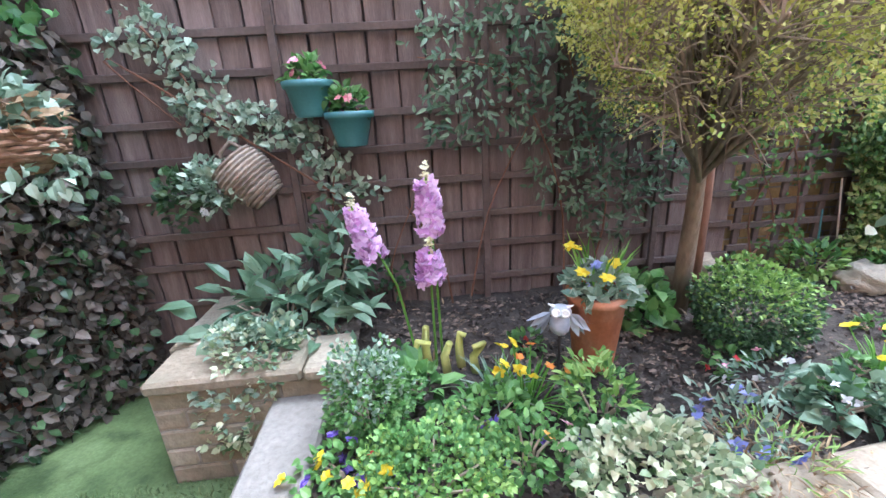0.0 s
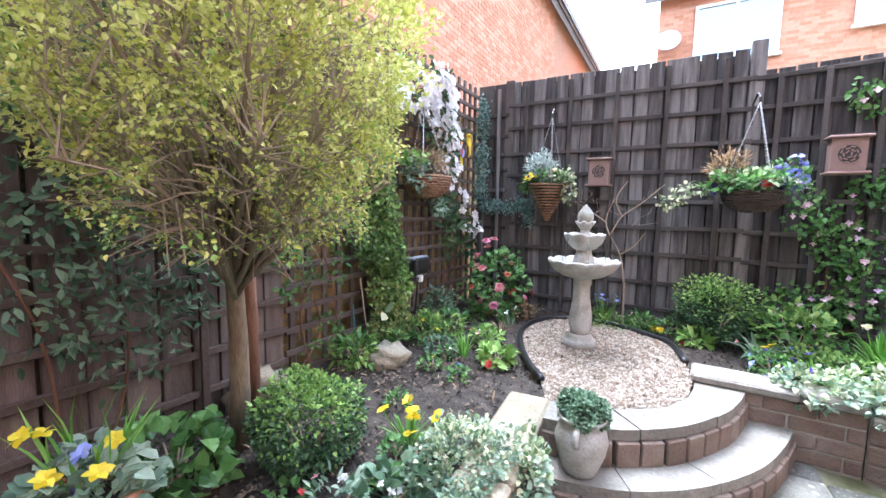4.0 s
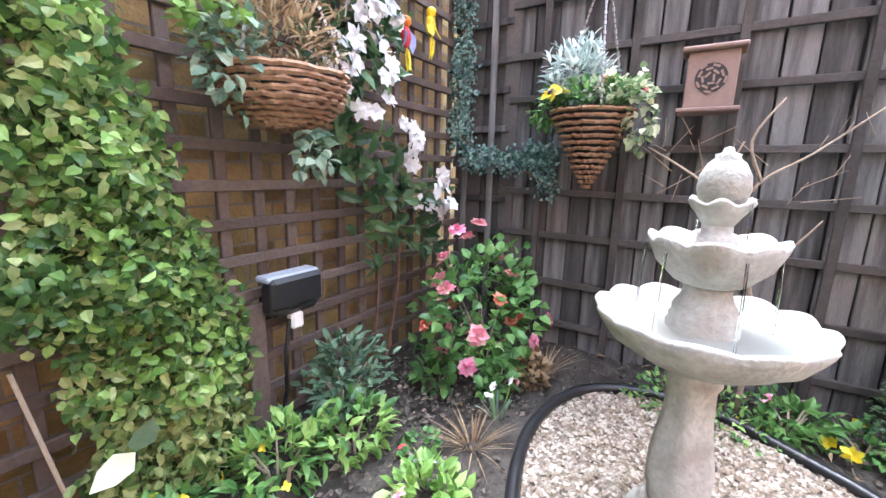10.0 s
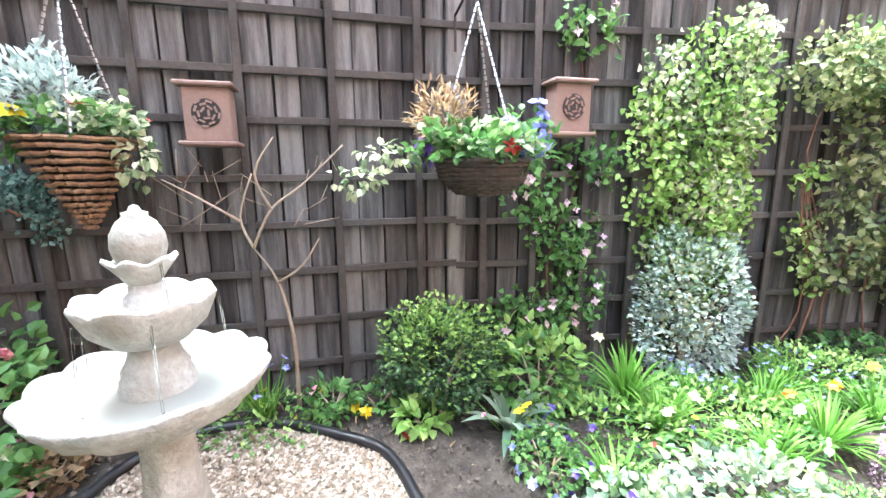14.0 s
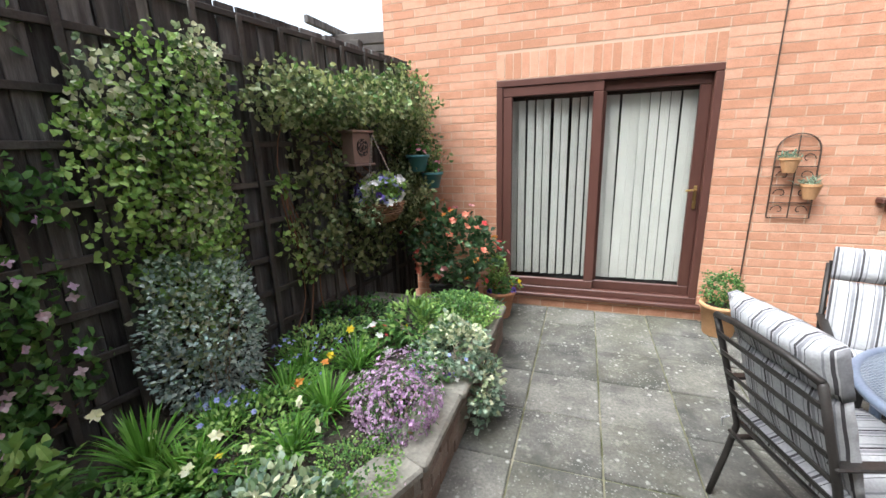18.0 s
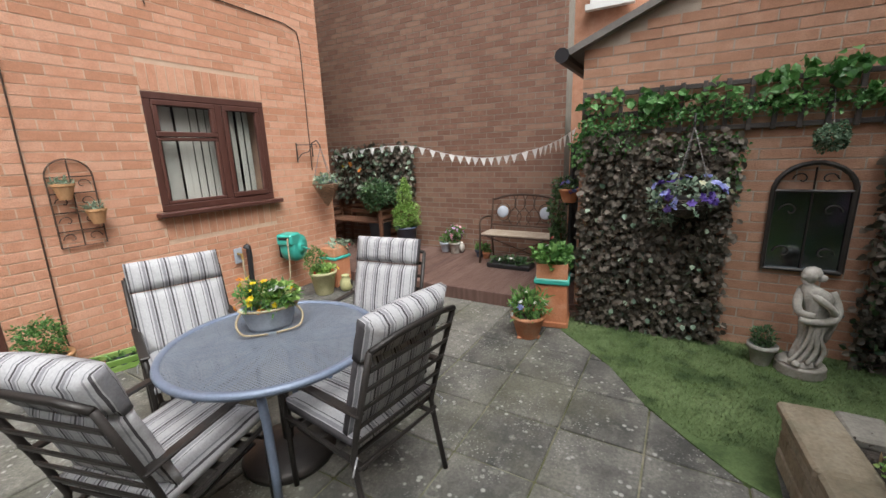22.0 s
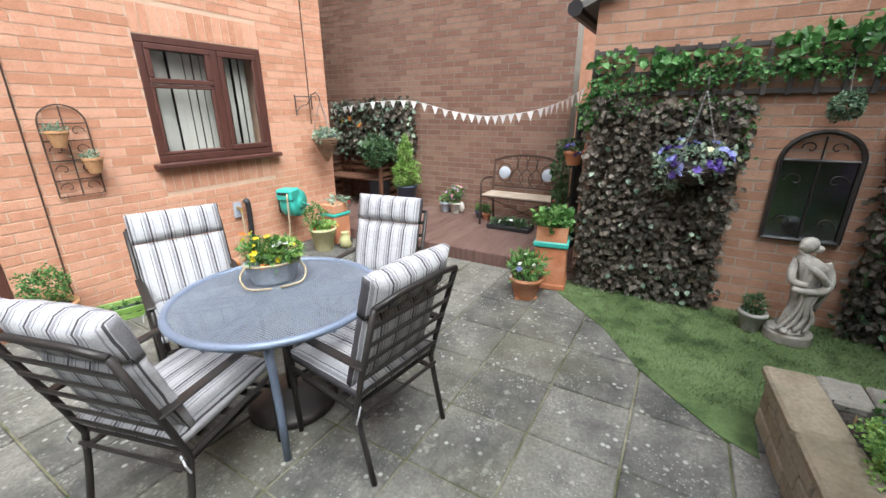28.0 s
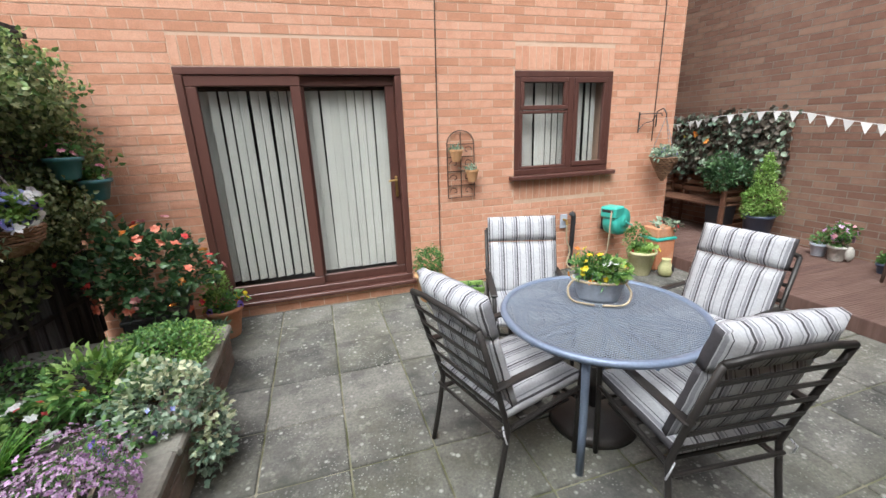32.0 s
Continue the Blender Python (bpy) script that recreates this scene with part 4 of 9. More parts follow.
def curved_step(name, line, back, z0, z1, label):
    """A step with brick riser pieces along its curved nose and stone treads on top. back: a line of as many points."""
    arc = smooth_line(line)
    step = structure(name, prism(ccw([(x, y) for x, y in arc] + back[::-1]), z0 - 0.05, z1 - 0.05), MORTAR_GREY, label, "step")
    total, run = 0.0, 0.0
    cuts = [0.0]
    for a, b in zip(arc, arc[1:]):
        total += math.dist(a, b)

    def along(d):
        for a, b in zip(arc, arc[1:]):
            s = math.dist(a, b)
            if d <= s:
                return Vector(a).lerp(Vector(b), d / s), (Vector(b) - Vector(a)).normalized()
            d -= s
        return Vector(arc[-1]), (Vector(arc[-1]) - Vector(arc[-2])).normalized()

    k = max(3, round(total / 0.11))
    for i in range(k):
        p, d = along((i + 0.5) * total / k)
        w = total / k - 0.008
        m = Matrix(((d.x, d.y, 0, p.x), (d.y, -d.x, 0, p.y), (0, 0, 1, 0), (0, 0, 0, 1)))
        part("riser_brick", Geo().box(-w / 2, w / 2, -0.05, 0.012, z0, z1 - 0.052, 0.005), BED_BRICK, step, m=m)
    k = max(2, round(total / 0.42))
    for i in range(k):
        n = 6
        ds = [total * (i + j / n) / k for j in range(n + 1)]
        outer, inner = [], []
        for d in ds:
            p, t = along(min(max(d, 0.004 if i == 0 else d), total))
            nr = Vector((t.y, -t.x)) if name_out(p, t, back) else Vector((-t.y, t.x))
            outer.append(tuple(p + nr * 0.035))
            f = d / total * (len(back) - 1)
            q = Vector(back[int(min(f, len(back) - 2))]).lerp(Vector(back[int(min(f, len(back) - 2)) + 1]), f - int(min(f, len(back) - 2)))
            inner.append(tuple(q))
        poly = outer + inner[::-1]
        c = Vector((sum(p[0] for p in poly) / len(poly), sum(p[1] for p in poly) / len(poly)))
        poly = [tuple(c + (Vector(p) - c) * 0.985) for p in poly]
        part("tread_stone", prism(ccw(poly), z1 - 0.05, z1), STONE_GREY, step, m=pose(0, 0, random.uniform(-0.003, 0.003)))
    return step


def name_out(p, t, back):
    c = Vector((sum(q[0] for q in back) / len(back), sum(q[1] for q in back) / len(back)))
    return (c - p).dot(Vector((t.y, -t.x))) < 0


curved_step("step_lower", [(-0.10, -3.59), (0.13, -3.67), (0.40, -3.80), (0.65, -4.0), (0.82, -4.215), (0.90, -4.40), (0.955, -4.665)], [(-0.07, -3.9), (0.10, -4.0), (0.25, -4.1), (0.4, -4.25), (0.52, -4.4), (0.58, -4.52), (0.60, -4.67)], 0.0, 0.16, "curved lower garden step of worn stone slabs and brick")
curved_step("step_upper", [(-0.075, -3.81), (0.10, -3.86), (0.28, -3.935), (0.53, -4.11), (0.69, -4.32), (0.745, -4.46), (0.78, -4.685)], [(-0.07, -4.02), (0.05, -4.03), (0.2, -4.06), (0.40, -4.17), (0.55, -4.38), (0.6, -4.5), (0.62, -4.69)], 0.158, 0.325, "curved upper garden step with brick riser and gravel behind")
GRAVEL_POLY = [(0.61, -4.69), (0.42, -4.77), (0.2, -4.92), (-0.15, -5.09), (-0.45, -5.17), (-0.71, -5.16), (-0.93, -5.06), (-1.04, -4.85), (-1.02, -4.6), (-0.88, -4.35), (-0.70, -4.15), (-0.33, -4.06), (-0.08, -4.03), (0.2, -4.06), (0.40, -4.17), (0.55, -4.38), (0.6, -4.5)]
gravel_bed = structure("gravel_circle", prism(ccw(GRAVEL_POLY), 0.1, 0.325), GRAVEL_BASE, "round bed of pale gravel round the fountain", "gravel")
n = 23000
gp = Geo()
while n > 0:
    x, y = random.uniform(-1.1, 0.63), random.uniform(-5.2, -4.02)
    n -= 1
    if inside(GRAVEL_POLY, x, y):
        r = random.uniform(0.005, 0.0115)
        a, sq = random.uniform(0, 3.1), random.uniform(0.5, 1)
        ca, sa = math.cos(a) * r, math.sin(a) * r
        z = 0.328 + random.uniform(-0.004, 0.009)
        gp.add([(x + ca * 1.3, y + sa * 1.3, z), (x - sa * sq, y + ca * sq, z + r * 0.2), (x - ca * 1.2, y - sa * 1.2, z), (x + sa * sq, y - ca * sq, z - r * 0.1), (x + ca * 0.2, y + sa * 0.2, z + r * 0.75), (x, y, z - r * 0.7)], [(0, 1, 4), (1, 2, 4), (2, 3, 4), (3, 0, 4), (1, 0, 5), (2, 1, 5), (3, 2, 5), (0, 3, 5)])
part("pebbles", gp, GRAVEL, gravel_bed)["kind"] = "stuff"
edge = smooth_line(GRAVEL_POLY[1:12], 5)
tagged(part("edging_strip", Geo().tube([(x, y, 0.345) for x, y in edge], 0.022, 6), BLACK, None, smooth=True), "black rolled edging strip round the gravel", "edging", kind="structure")


# ---- doors and windows ----
def frame_box(g, x0, x1, z0, z1, w, y0, y1, b=0.006):
    g.box(x0, x1, y0, y1, z1 - w, z1, b)
    g.box(x0, x1, y0, y1, z0, z0 + w, b)
    g.box(x0, x0 + w, y0, y1, z0 + w, z1 - w, b)
    g.box(x1 - w, x1, y0, y1, z0 + w, z1 - w, b)
    return g


def blinds(parent, x0, x1, z0, z1, y, step, tilt, name="blind_slat", share=0.42):
    m = Geo()
    w = step * share
    m.box(-w, w, -0.002, 0.002, z0, z1).box(-w, w, -0.003, 0.003, z0, z0 + 0.015)
    me = m.mesh(name)
    x = x0 + step / 2
    while x < x1:
        part(name, me, BLIND, parent, m=pose(x, y + random.uniform(-0.01, 0.01), 0, 0, random.uniform(-0.3, 0.3), tilt + random.uniform(-3, 3)))
        x += step


door = thing("door_1", pose(0, 0, 0), "mahogany-framed sliding patio door with vertical blinds drawn", "patio door")
door["kind"] = "structure"
z0, z1 = DOOR[2], DOOR[3]
part("door_frame", frame_box(Geo(), 0, 1.8, z0, z1, 0.06, -0.012, 0.09), UPVC, door)
part("fixed_panel", frame_box(Geo(), 0.06, 0.93, z0 + 0.06, z1 - 0.06, 0.085, 0.0, 0.045), UPVC, door)
slider = part("sliding_panel", frame_box(Geo(), 0.87, 1.74, z0 + 0.06, z1 - 0.06, 0.085, 0.046, 0.088), UPVC, door)
for a, b, y in ((0.145, 0.845, 0.02), (0.955, 1.655, 0.066)):
    p = part("pane", Geo().box(a - 0.01, b + 0.01, y, y + 0.006, z0 + 0.13, z1 - 0.13), GLASS, door)
    p.visible_shadow = False
part("sill", Geo().box(-0.03, 1.83, -0.06, 0.0, z0 - 0.035, z0, 0.006), UPVC, door)
h = part("handle", Geo().box(1.69, 1.715, 0.03, 0.046, 1.0, 1.2, 0.005).tube([(1.70, 0.03, 1.17), (1.70, -0.02, 1.17), (1.62, -0.02, 1.16)], 0.009, 8).tube([(1.70, 0.03, 1.06), (1.70, 0.0, 1.06)], 0.012, 8), BRASS, slider, "brass lever handle")
blinds(door, 0.02, 0.9, z0 + 0.15, z1 - 0.17, 0.16, 0.079, 30, share=0.44)
blinds(door, 0.92, 1.78, z0 + 0.15, z1 - 0.17, 0.17, 0.079, 14, share=0.49)
# plain box for the room; its dimness is in the colour
tagged(part("interior", Geo().box(-0.3, 2.1, 1.0, 1.05, 0, 2.4).box(-0.3, 2.1, 0.3, 1.0, 0.0, 0.1).box(-0.3, 2.1, 0.3, 1.0, 2.3, 2.4).box(-0.35, -0.3, 0.29, 1.0, 0, 2.4).box(2.1, 2.15, 0.29, 1.0, 0, 2.4), ROOM_SHADE, None), "near-black box painted as the unlit room behind the blinds", "interior", kind="structure")
win = thing("window_1", pose(0, 0, 0), "mahogany-framed window with a small top light and blinds", "window")
win["kind"] = "structure"
x0, x1, z0, z1 = WIN
xm = x0 + 0.56 * (x1 - x0)
part("window_frame", frame_box(Geo(), x0, x1, z0, z1, 0.06, -0.008, 0.07), UPVC, win)
part("mullion", Geo().box(xm - 0.035, xm + 0.035, -0.006, 0.068, z0 + 0.06, z1 - 0.06, 0.005), UPVC, win)
part("top_light", frame_box(Geo(), x0 + 0.062, xm - 0.037, z1 - 0.37, z1 - 0.062, 0.045, -0.014, 0.03), UPVC, win)
part("casement", frame_box(Geo(), x0 + 0.062, xm - 0.037, z0 + 0.062, z1 - 0.375, 0.03, -0.006, 0.03), UPVC, win)
part("casement", frame_box(Geo(), xm + 0.037, x1 - 0.062, z0 + 0.062, z1 - 0.062, 0.05, -0.016, 0.03), UPVC, win)
for a, b, c, d in ((x0 + 0.1, xm - 0.07, z0 + 0.08, z1 - 0.39), (x0 + 0.1, xm - 0.07, z1 - 0.34, z1 - 0.1), (xm + 0.08, x1 - 0.1, z0 + 0.1, z1 - 0.1)):
    p = part("pane", Geo().box(a - 0.02, b + 0.02, 0.012, 0.018, c - 0.02, d + 0.02), GLASS, win)
    p.visible_shadow = False
part("sill", Geo().box(x0 - 0.06, x1 + 0.06, -0.09, 0.0, z0 - 0.045, z0 - 0.002, 0.008), UPVC, win)
blinds(win, x0 - 0.06, xm + 0.02, z0 + 0.05, z1 - 0.1, 0.14, 0.072, 10, share=0.48)
blinds(win, xm + 0.03, x1 - 0.06, z0 + 0.05, z1 - 0.1, 0.14, 0.078, 24, share=0.52)
# same near-black box behind the window, shade painted in
tagged(part("interior", Geo().box(x0 - 0.3, x1 + 0.3, 0.8, 0.85, 0.8, 2.4).box(x0 - 0.3, x1 + 0.3, 0.29, 0.8, 0.78, 0.8).box(x0 - 0.3, x1 + 0.3, 0.29, 0.8, 2.4, 2.42).box(x0 - 0.32, x0 - 0.3, 0.29, 0.8, 0.8, 2.4).box(x1 + 0.3, x1 + 0.32, 0.29, 0.8, 0.8, 2.4), ROOM_SHADE, None), "near-black box painted as the unlit room behind the window blinds", "interior", kind="structure")


# ---- garden furniture ----
TABLE = (2.30, -2.25)


def garden_table(x, y):
    t = thing("garden_table", pose(x, y, 0), "round blue-grey metal garden table with a mesh top", "table")
    R, H = 0.51, 0.68
    part("table_rim", Geo().lathe([(R - 0.025, H - 0.03), (R, H - 0.03), (R + 0.008, H - 0.015), (R, H), (R - 0.025, H), (R - 0.03, H - 0.015), (R - 0.025, H - 0.03)], 56, closed=False), METAL_BLUE, t, "blue-grey tubular rim", True)
    mesh_top = Geo()
    d = 0.0135
    k = int(R / d)
    for i in range(-k, k + 1):
        c = i * d
        h = math.sqrt(max(0, (R - 0.02) ** 2 - c * c))
        if h > 0.03:
            mesh_top.box(c - 0.0013, c + 0.0013, -h, h, H - 0.016, H - 0.012)
            mesh_top.box(-h, h, c - 0.0013, c + 0.0013, H - 0.0118, H - 0.008)
    part("mesh_top", mesh_top, METAL_MESH, t, "blue-grey woven metal mesh")
    for i in range(6):
        a = math.pi / 3 * i + 0.3
        for e in (-0.26, 0.26):
            part("curved_brace", Geo().tube([(r_ * math.cos(a + e * (1 - (r_ / R) ** 2) + e * 0.2), r_ * math.sin(a + e * (1 - (r_ / R) ** 2) + e * 0.2), H - 0.03) for r_ in np.linspace(0.12, R - 0.01, 7)], 0.007, 6), METAL_BLUE, t)
        part("spoke", Geo().tube([(0.05 * math.cos(a), 0.05 * math.sin(a), H - 0.028), (R * math.cos(a), R * math.sin(a), H - 0.028)], 0.011, 6), METAL_BLUE, t)
    for i in range(4):
        a = math.radians(-135 + 90 * i)
        c, s = math.cos(a), math.sin(a)
        part("leg", Geo().tube([(0.42 * c, 0.42 * s, 0.0), (0.41 * c, 0.41 * s, 0.25), (0.43 * c, 0.43 * s, 0.5), (0.46 * c, 0.46 * s, H - 0.03)], 0.019, 10), METAL_BLUE, t, smooth=True)
    part("lower_ring", Geo().lathe([(0.39, 0.60), (0.40, 0.61), (0.39, 0.62), (0.38, 0.61), (0.39, 0.60)], 40, closed=False), METAL_BLUE, t, smooth=True)
    base = thing("parasol_base", pose(x, y, 0), "round dark cast parasol base under the table", "parasol base")
    part("base_plate", Geo().lathe([(0.235, 0.0), (0.24, 0.03), (0.22, 0.05), (0.12, 0.075), (0.06, 0.09), (0.035, 0.1)], 32), METAL_DARK, base, smooth=True)
    part("tube", Geo().lathe([(0.028, 0.1), (0.028, 0.42)], 14), METAL_DARK, base, smooth=True)


def padded(x0, x1, y0, y1, z0, z1, puff=0.02, nx=7, ny=7):
    """A soft cushion: a rounded slab with puffed faces."""
    g = Geo()
    idx = {}
    for s in (0, 1):
        for i in range(nx + 1):
            for j in range(ny + 1):
                u, v = i / nx, j / ny
                e = min(u, 1 - u, v, 1 - v) * max(nx, ny)
                rim = 0.5 if e == 0 else 0.1 if e <= 1 else 0.0
                z = z0 + (z1 - z0) * (rim * 0.6 if not s else 1 - rim * 0.6)
                z += (1 if s else -1) * puff * math.sin(math.pi * u) ** 0.6 * math.sin(math.pi * v) ** 0.6 + random.uniform(-0.002, 0.002)
                idx[s, i, j] = len(g.v)
                g.v.append((x0 + (x1 - x0) * u, y0 + (y1 - y0) * v, z))
    for i in range(nx):
        for j in range(ny):
            g.f.append((idx[1, i, j], idx[1, i + 1, j], idx[1, i + 1, j + 1], idx[1, i, j + 1]))
            g.f.append((idx[0, i, j], idx[0, i, j + 1], idx[0, i + 1, j + 1], idx[0, i + 1, j]))
    for i in range(nx):
        g.f.append((idx[0, i, 0], idx[0, i + 1, 0], idx[1, i + 1, 0], idx[1, i, 0]))
        g.f.append((idx[0, i, ny], idx[1, i, ny], idx[1, i + 1, ny], idx[0, i + 1, ny]))
    for j in range(ny):
        g.f.append((idx[0, 0, j], idx[1, 0, j], idx[1, 0, j + 1], idx[0, 0, j + 1]))
        g.f.append((idx[0, nx, j], idx[0, nx, j + 1], idx[1, nx, j + 1], idx[1, nx, j]))
    return g


def garden_chair():
    """Faces +y; origin under the middle of the seat."""
    c = thing("garden_chair", pose(0, 0, 0), "dark metal slatted garden chair with a striped grey cushion", "chair", "chairs round the garden table")
    W, lean = 0.25, radians(17)
    sy, cy = math.sin(lean), math.cos(lean)
    back = lambda h, o=0: (-0.22 - h * sy - o * cy, 0.40 + h * cy - o * sy)
    for s in (-1, 1):
        yb, zb = back(0.50)
        part("rear_leg", Geo().tube([(s * W, -0.29, 0.0), (s * W, -0.24, 0.22), (s * W, -0.215, 0.36), (s * W, back(0.12)[0], back(0.12)[1]), (s * W, yb, zb)], 0.0135, 8), METAL_DARK, c, smooth=True)
        part("front_leg", Geo().tube([(s * W, 0.24, 0.0), (s * W, 0.25, 0.3), (s * W, 0.262, 0.50), (s * W, 0.222, 0.565), (s * W, 0.19, 0.592)], 0.0135, 8), METAL_DARK, c, smooth=True)
        a = Geo().box(s * W - 0.022, s * W + 0.022, back(0.2)[0] - 0.01, 0.23, 0.588, 0.602, 0.005)
        part("armrest", a, METAL_DARK, c)
        part("seat_rail", Geo().tube([(s * W, -0.22, 0.36), (s * W, 0.25, 0.38)], 0.012, 6), METAL_DARK, c)
        part("spring_bar", Geo().box(s * (W - 0.03) - 0.012, s * (W - 0.03) + 0.012, -0.25, 0.2, 0.315, 0.325), METAL_DARK, c)
    for y in (-0.24, 0.23):
        part("stretcher", Geo().tube([(-W, y, 0.33), (W, y, 0.33)], 0.010, 6), METAL_DARK, c)
    part("stretcher", Geo().tube([(-W, -0.205, 0.372), (W, -0.205, 0.372)], 0.010, 6), METAL_DARK, c)
    for h in (0.06, 0.15, 0.24, 0.33, 0.42):
        y, z = back(h)
        part("back_slat", Geo().box(-W, W, -0.005, 0.005, -0.011, 0.011, 0.003, m=pose(0, y - 0.012, z, math.degrees(lean))), METAL_DARK, c)
    y, z = back(0.50)
    part("back_rail", Geo().tube([(-W, y, z), (-W * 0.5, y - 0.012, z + 0.022), (W * 0.5, y - 0.012, z + 0.022), (W, y, z)], 0.0135, 8), METAL_DARK, c, smooth=True)
    for y in (-0.12, 0.0, 0.12):
        part("seat_slat", Geo().box(-W, W, y - 0.02, y + 0.02, 0.374, 0.382, 0.002), METAL_DARK, c)
    part("seat_cushion", padded(-0.242, 0.242, -0.23, 0.275, 0.388, 0.475, 0.016, 9, 9), CUSHION, c, "grey striped seat cushion", True)
    m = pose(0, -0.212, 0.44, 90 + math.degrees(lean))
    part("back_cushion", padded(-0.240, 0.240, 0.0, 0.37, -0.085, -0.018, 0.014, 9, 9), CUSHION, c, "grey striped back cushion", True, m=m)
    part("head_cushion", padded(-0.243, 0.243, 0.375, 0.55, -0.095, -0.006, 0.018, 9, 7), CUSHION, c, "grey striped head roll", True, m=m)
    for s in (-1, 1):
        part("cushion_tie", Geo().tube([(s * 0.255, -0.25, 0.40), (s * 0.28, -0.26, 0.37), (s * 0.285, -0.25, 0.33)], 0.004, 5), CUSHION, c)
    return c


garden_table(*TABLE)
CHAIRS = [(1.76, -2.25, -74), (2.38, -2.73, -6.6), (3.0, -2.25, 97.5), (2.25, -1.58, 161.4)]
first = garden_chair()
for i, (x, y, r) in enumerate(CHAIRS):
    if i == 0:
        first.matrix_basis = pose(x, y, 0.002, 0, 0, r)
    else:
        copy_thing(first, pose(x, y, 0.002, 0, 0, r))


# ---- planting ----
def bloom(t, P, size, petals, faces, colour):
    """Flowers: each one a part, or one joined part where they are too many to tell apart."""
    if colour in ("pink", "rose", "coral") and size > 0.035:
        for p, e in zip(P, faces):
            part("flower", rosette(Geo(), tuple(p), size, tuple(e)), PETAL[colour], t, "double " + colour + " bloom")
    elif len(P) <= 60:
        for p, e in zip(P, faces):
            part("flower", blossoms(Geo(), [p], size, petals, e), PETAL[colour], t, colour + " flower")
    else:
        part("flowers", blossoms(Geo(), P, size, petals, faces), PETAL[colour], t, "massed " + colour + " flowers")["kind"] = "stuff"


def bush(name, x, y, z, r, n, leaf, material, label, category="shrub", flowers=(), stems=5, inner=0.5, lump=0.22, group="", up=0.35, width=0.42, flower_up=None, mix=None):
    """A shrub: stems from the ground, a lumpy crown of leaves, and flowers near its skin. r: the half sizes of the crown."""
    t = thing(name, pose(x, y, z), label, category, group)
    c = (0, 0, r[2] * 0.95)
    for k in range(stems):
        a = random.uniform(0, 6.28)
        e = (math.cos(a) * r[0] * 0.6, math.sin(a) * r[1] * 0.6, r[2] * random.uniform(0.8, 1.5))
        part("stem", Geo().tube([(math.cos(a) * 0.02, math.sin(a) * 0.02, -0.03), (e[0] * 0.4, e[1] * 0.4, e[2] * 0.5), e], 0.006, 5, 0.003), TWIG, t)
    P, d = shell_points(n, c, r, inner, lump)
    P[:, 2] = np.maximum(P[:, 2], 0.01)
    D = d * 0.8 + RNG.normal(0, 0.5, d.shape) + (0, 0, up)
    if mix is None:
        part("foliage", Geo().leaves(P, D, RNG.uniform(0.7, 1.25, n) * leaf, leaf * width * RNG.uniform(0.8, 1.1, n)), material, t)["kind"] = "stuff"
    else:
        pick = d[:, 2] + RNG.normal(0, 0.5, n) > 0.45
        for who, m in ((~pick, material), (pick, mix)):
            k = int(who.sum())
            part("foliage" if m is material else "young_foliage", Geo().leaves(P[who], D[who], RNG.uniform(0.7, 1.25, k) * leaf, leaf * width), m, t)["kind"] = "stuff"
    for colour, k, size in flowers:
        P, d = shell_points(k, c, (r[0] * 1.08, r[1] * 1.08, r[2] * 1.1), 0.9, lump)
        P[:, 2] = np.maximum(P[:, 2], size)
        bloom(t, P, size, 6 if size > 0.02 else 4, d + (0, 0, 0.5), colour)
    return t


def strap_clump(name, x, y, z, r, h, n, width, material, label, category="plant", flowers=(), arch=0.5):
    """Long arching leaves from one root, with flowers on stalks: (colour, how many, size, height)."""
    t = thing(name, pose(x, y, z), label, category)
    g = Geo()
    for k in range(n):
        a, o = random.uniform(0, 6.28), random.uniform(0.15, 1)
        hh = h * random.uniform(0.6, 1.1)
        ca, sa = math.cos(a), math.sin(a)
        w = width * random.uniform(0.7, 1.1)
        pts = []
        for i in range(5):
            u = i / 4
            rad = r * o * u ** 1.4
            zz = hh * (u - arch * o * u * u * 0.75)
            pts.append((ca * (rad + 0.02), sa * (rad + 0.02), zz, w * (1 - u) ** 0.6 * (0.6 + u) if i < 4 else 0))
        v, f = [], []
        for px, py, pz, pw in pts:
            v += [(px - sa * pw, py + ca * pw, pz + pw * 0.3), (px, py, pz), (px + sa * pw, py - ca * pw, pz + pw * 0.3)]
        for i in range(4):
            for j in (0, 1):
                q = i * 3 + j
                f.append((q, q + 1, q + 4, q + 3))
        g.add(v, f)
    part("leaves", g, material, t)["kind"] = "stuff"
    for colour, k, size, fh in flowers:
        ce = []
        for i in range(k):
            a, rr = random.uniform(0, 6.28), random.uniform(0.1, 0.9) * r
            e = (math.cos(a) * rr, math.sin(a) * rr, fh * random.uniform(0.75, 1.15))
            part("stalk", Geo().tube([(e[0] * 0.3, e[1] * 0.3, 0), (e[0] * 0.7, e[1] * 0.7, e[2] * 0.6), e], 0.003, 4), GRASS_BLADE, t)
            ce.append(e)
        bloom(t, np.array(ce), size, 6, np.tile((0, 0, 0.7), (len(ce), 1)), colour)
    return t


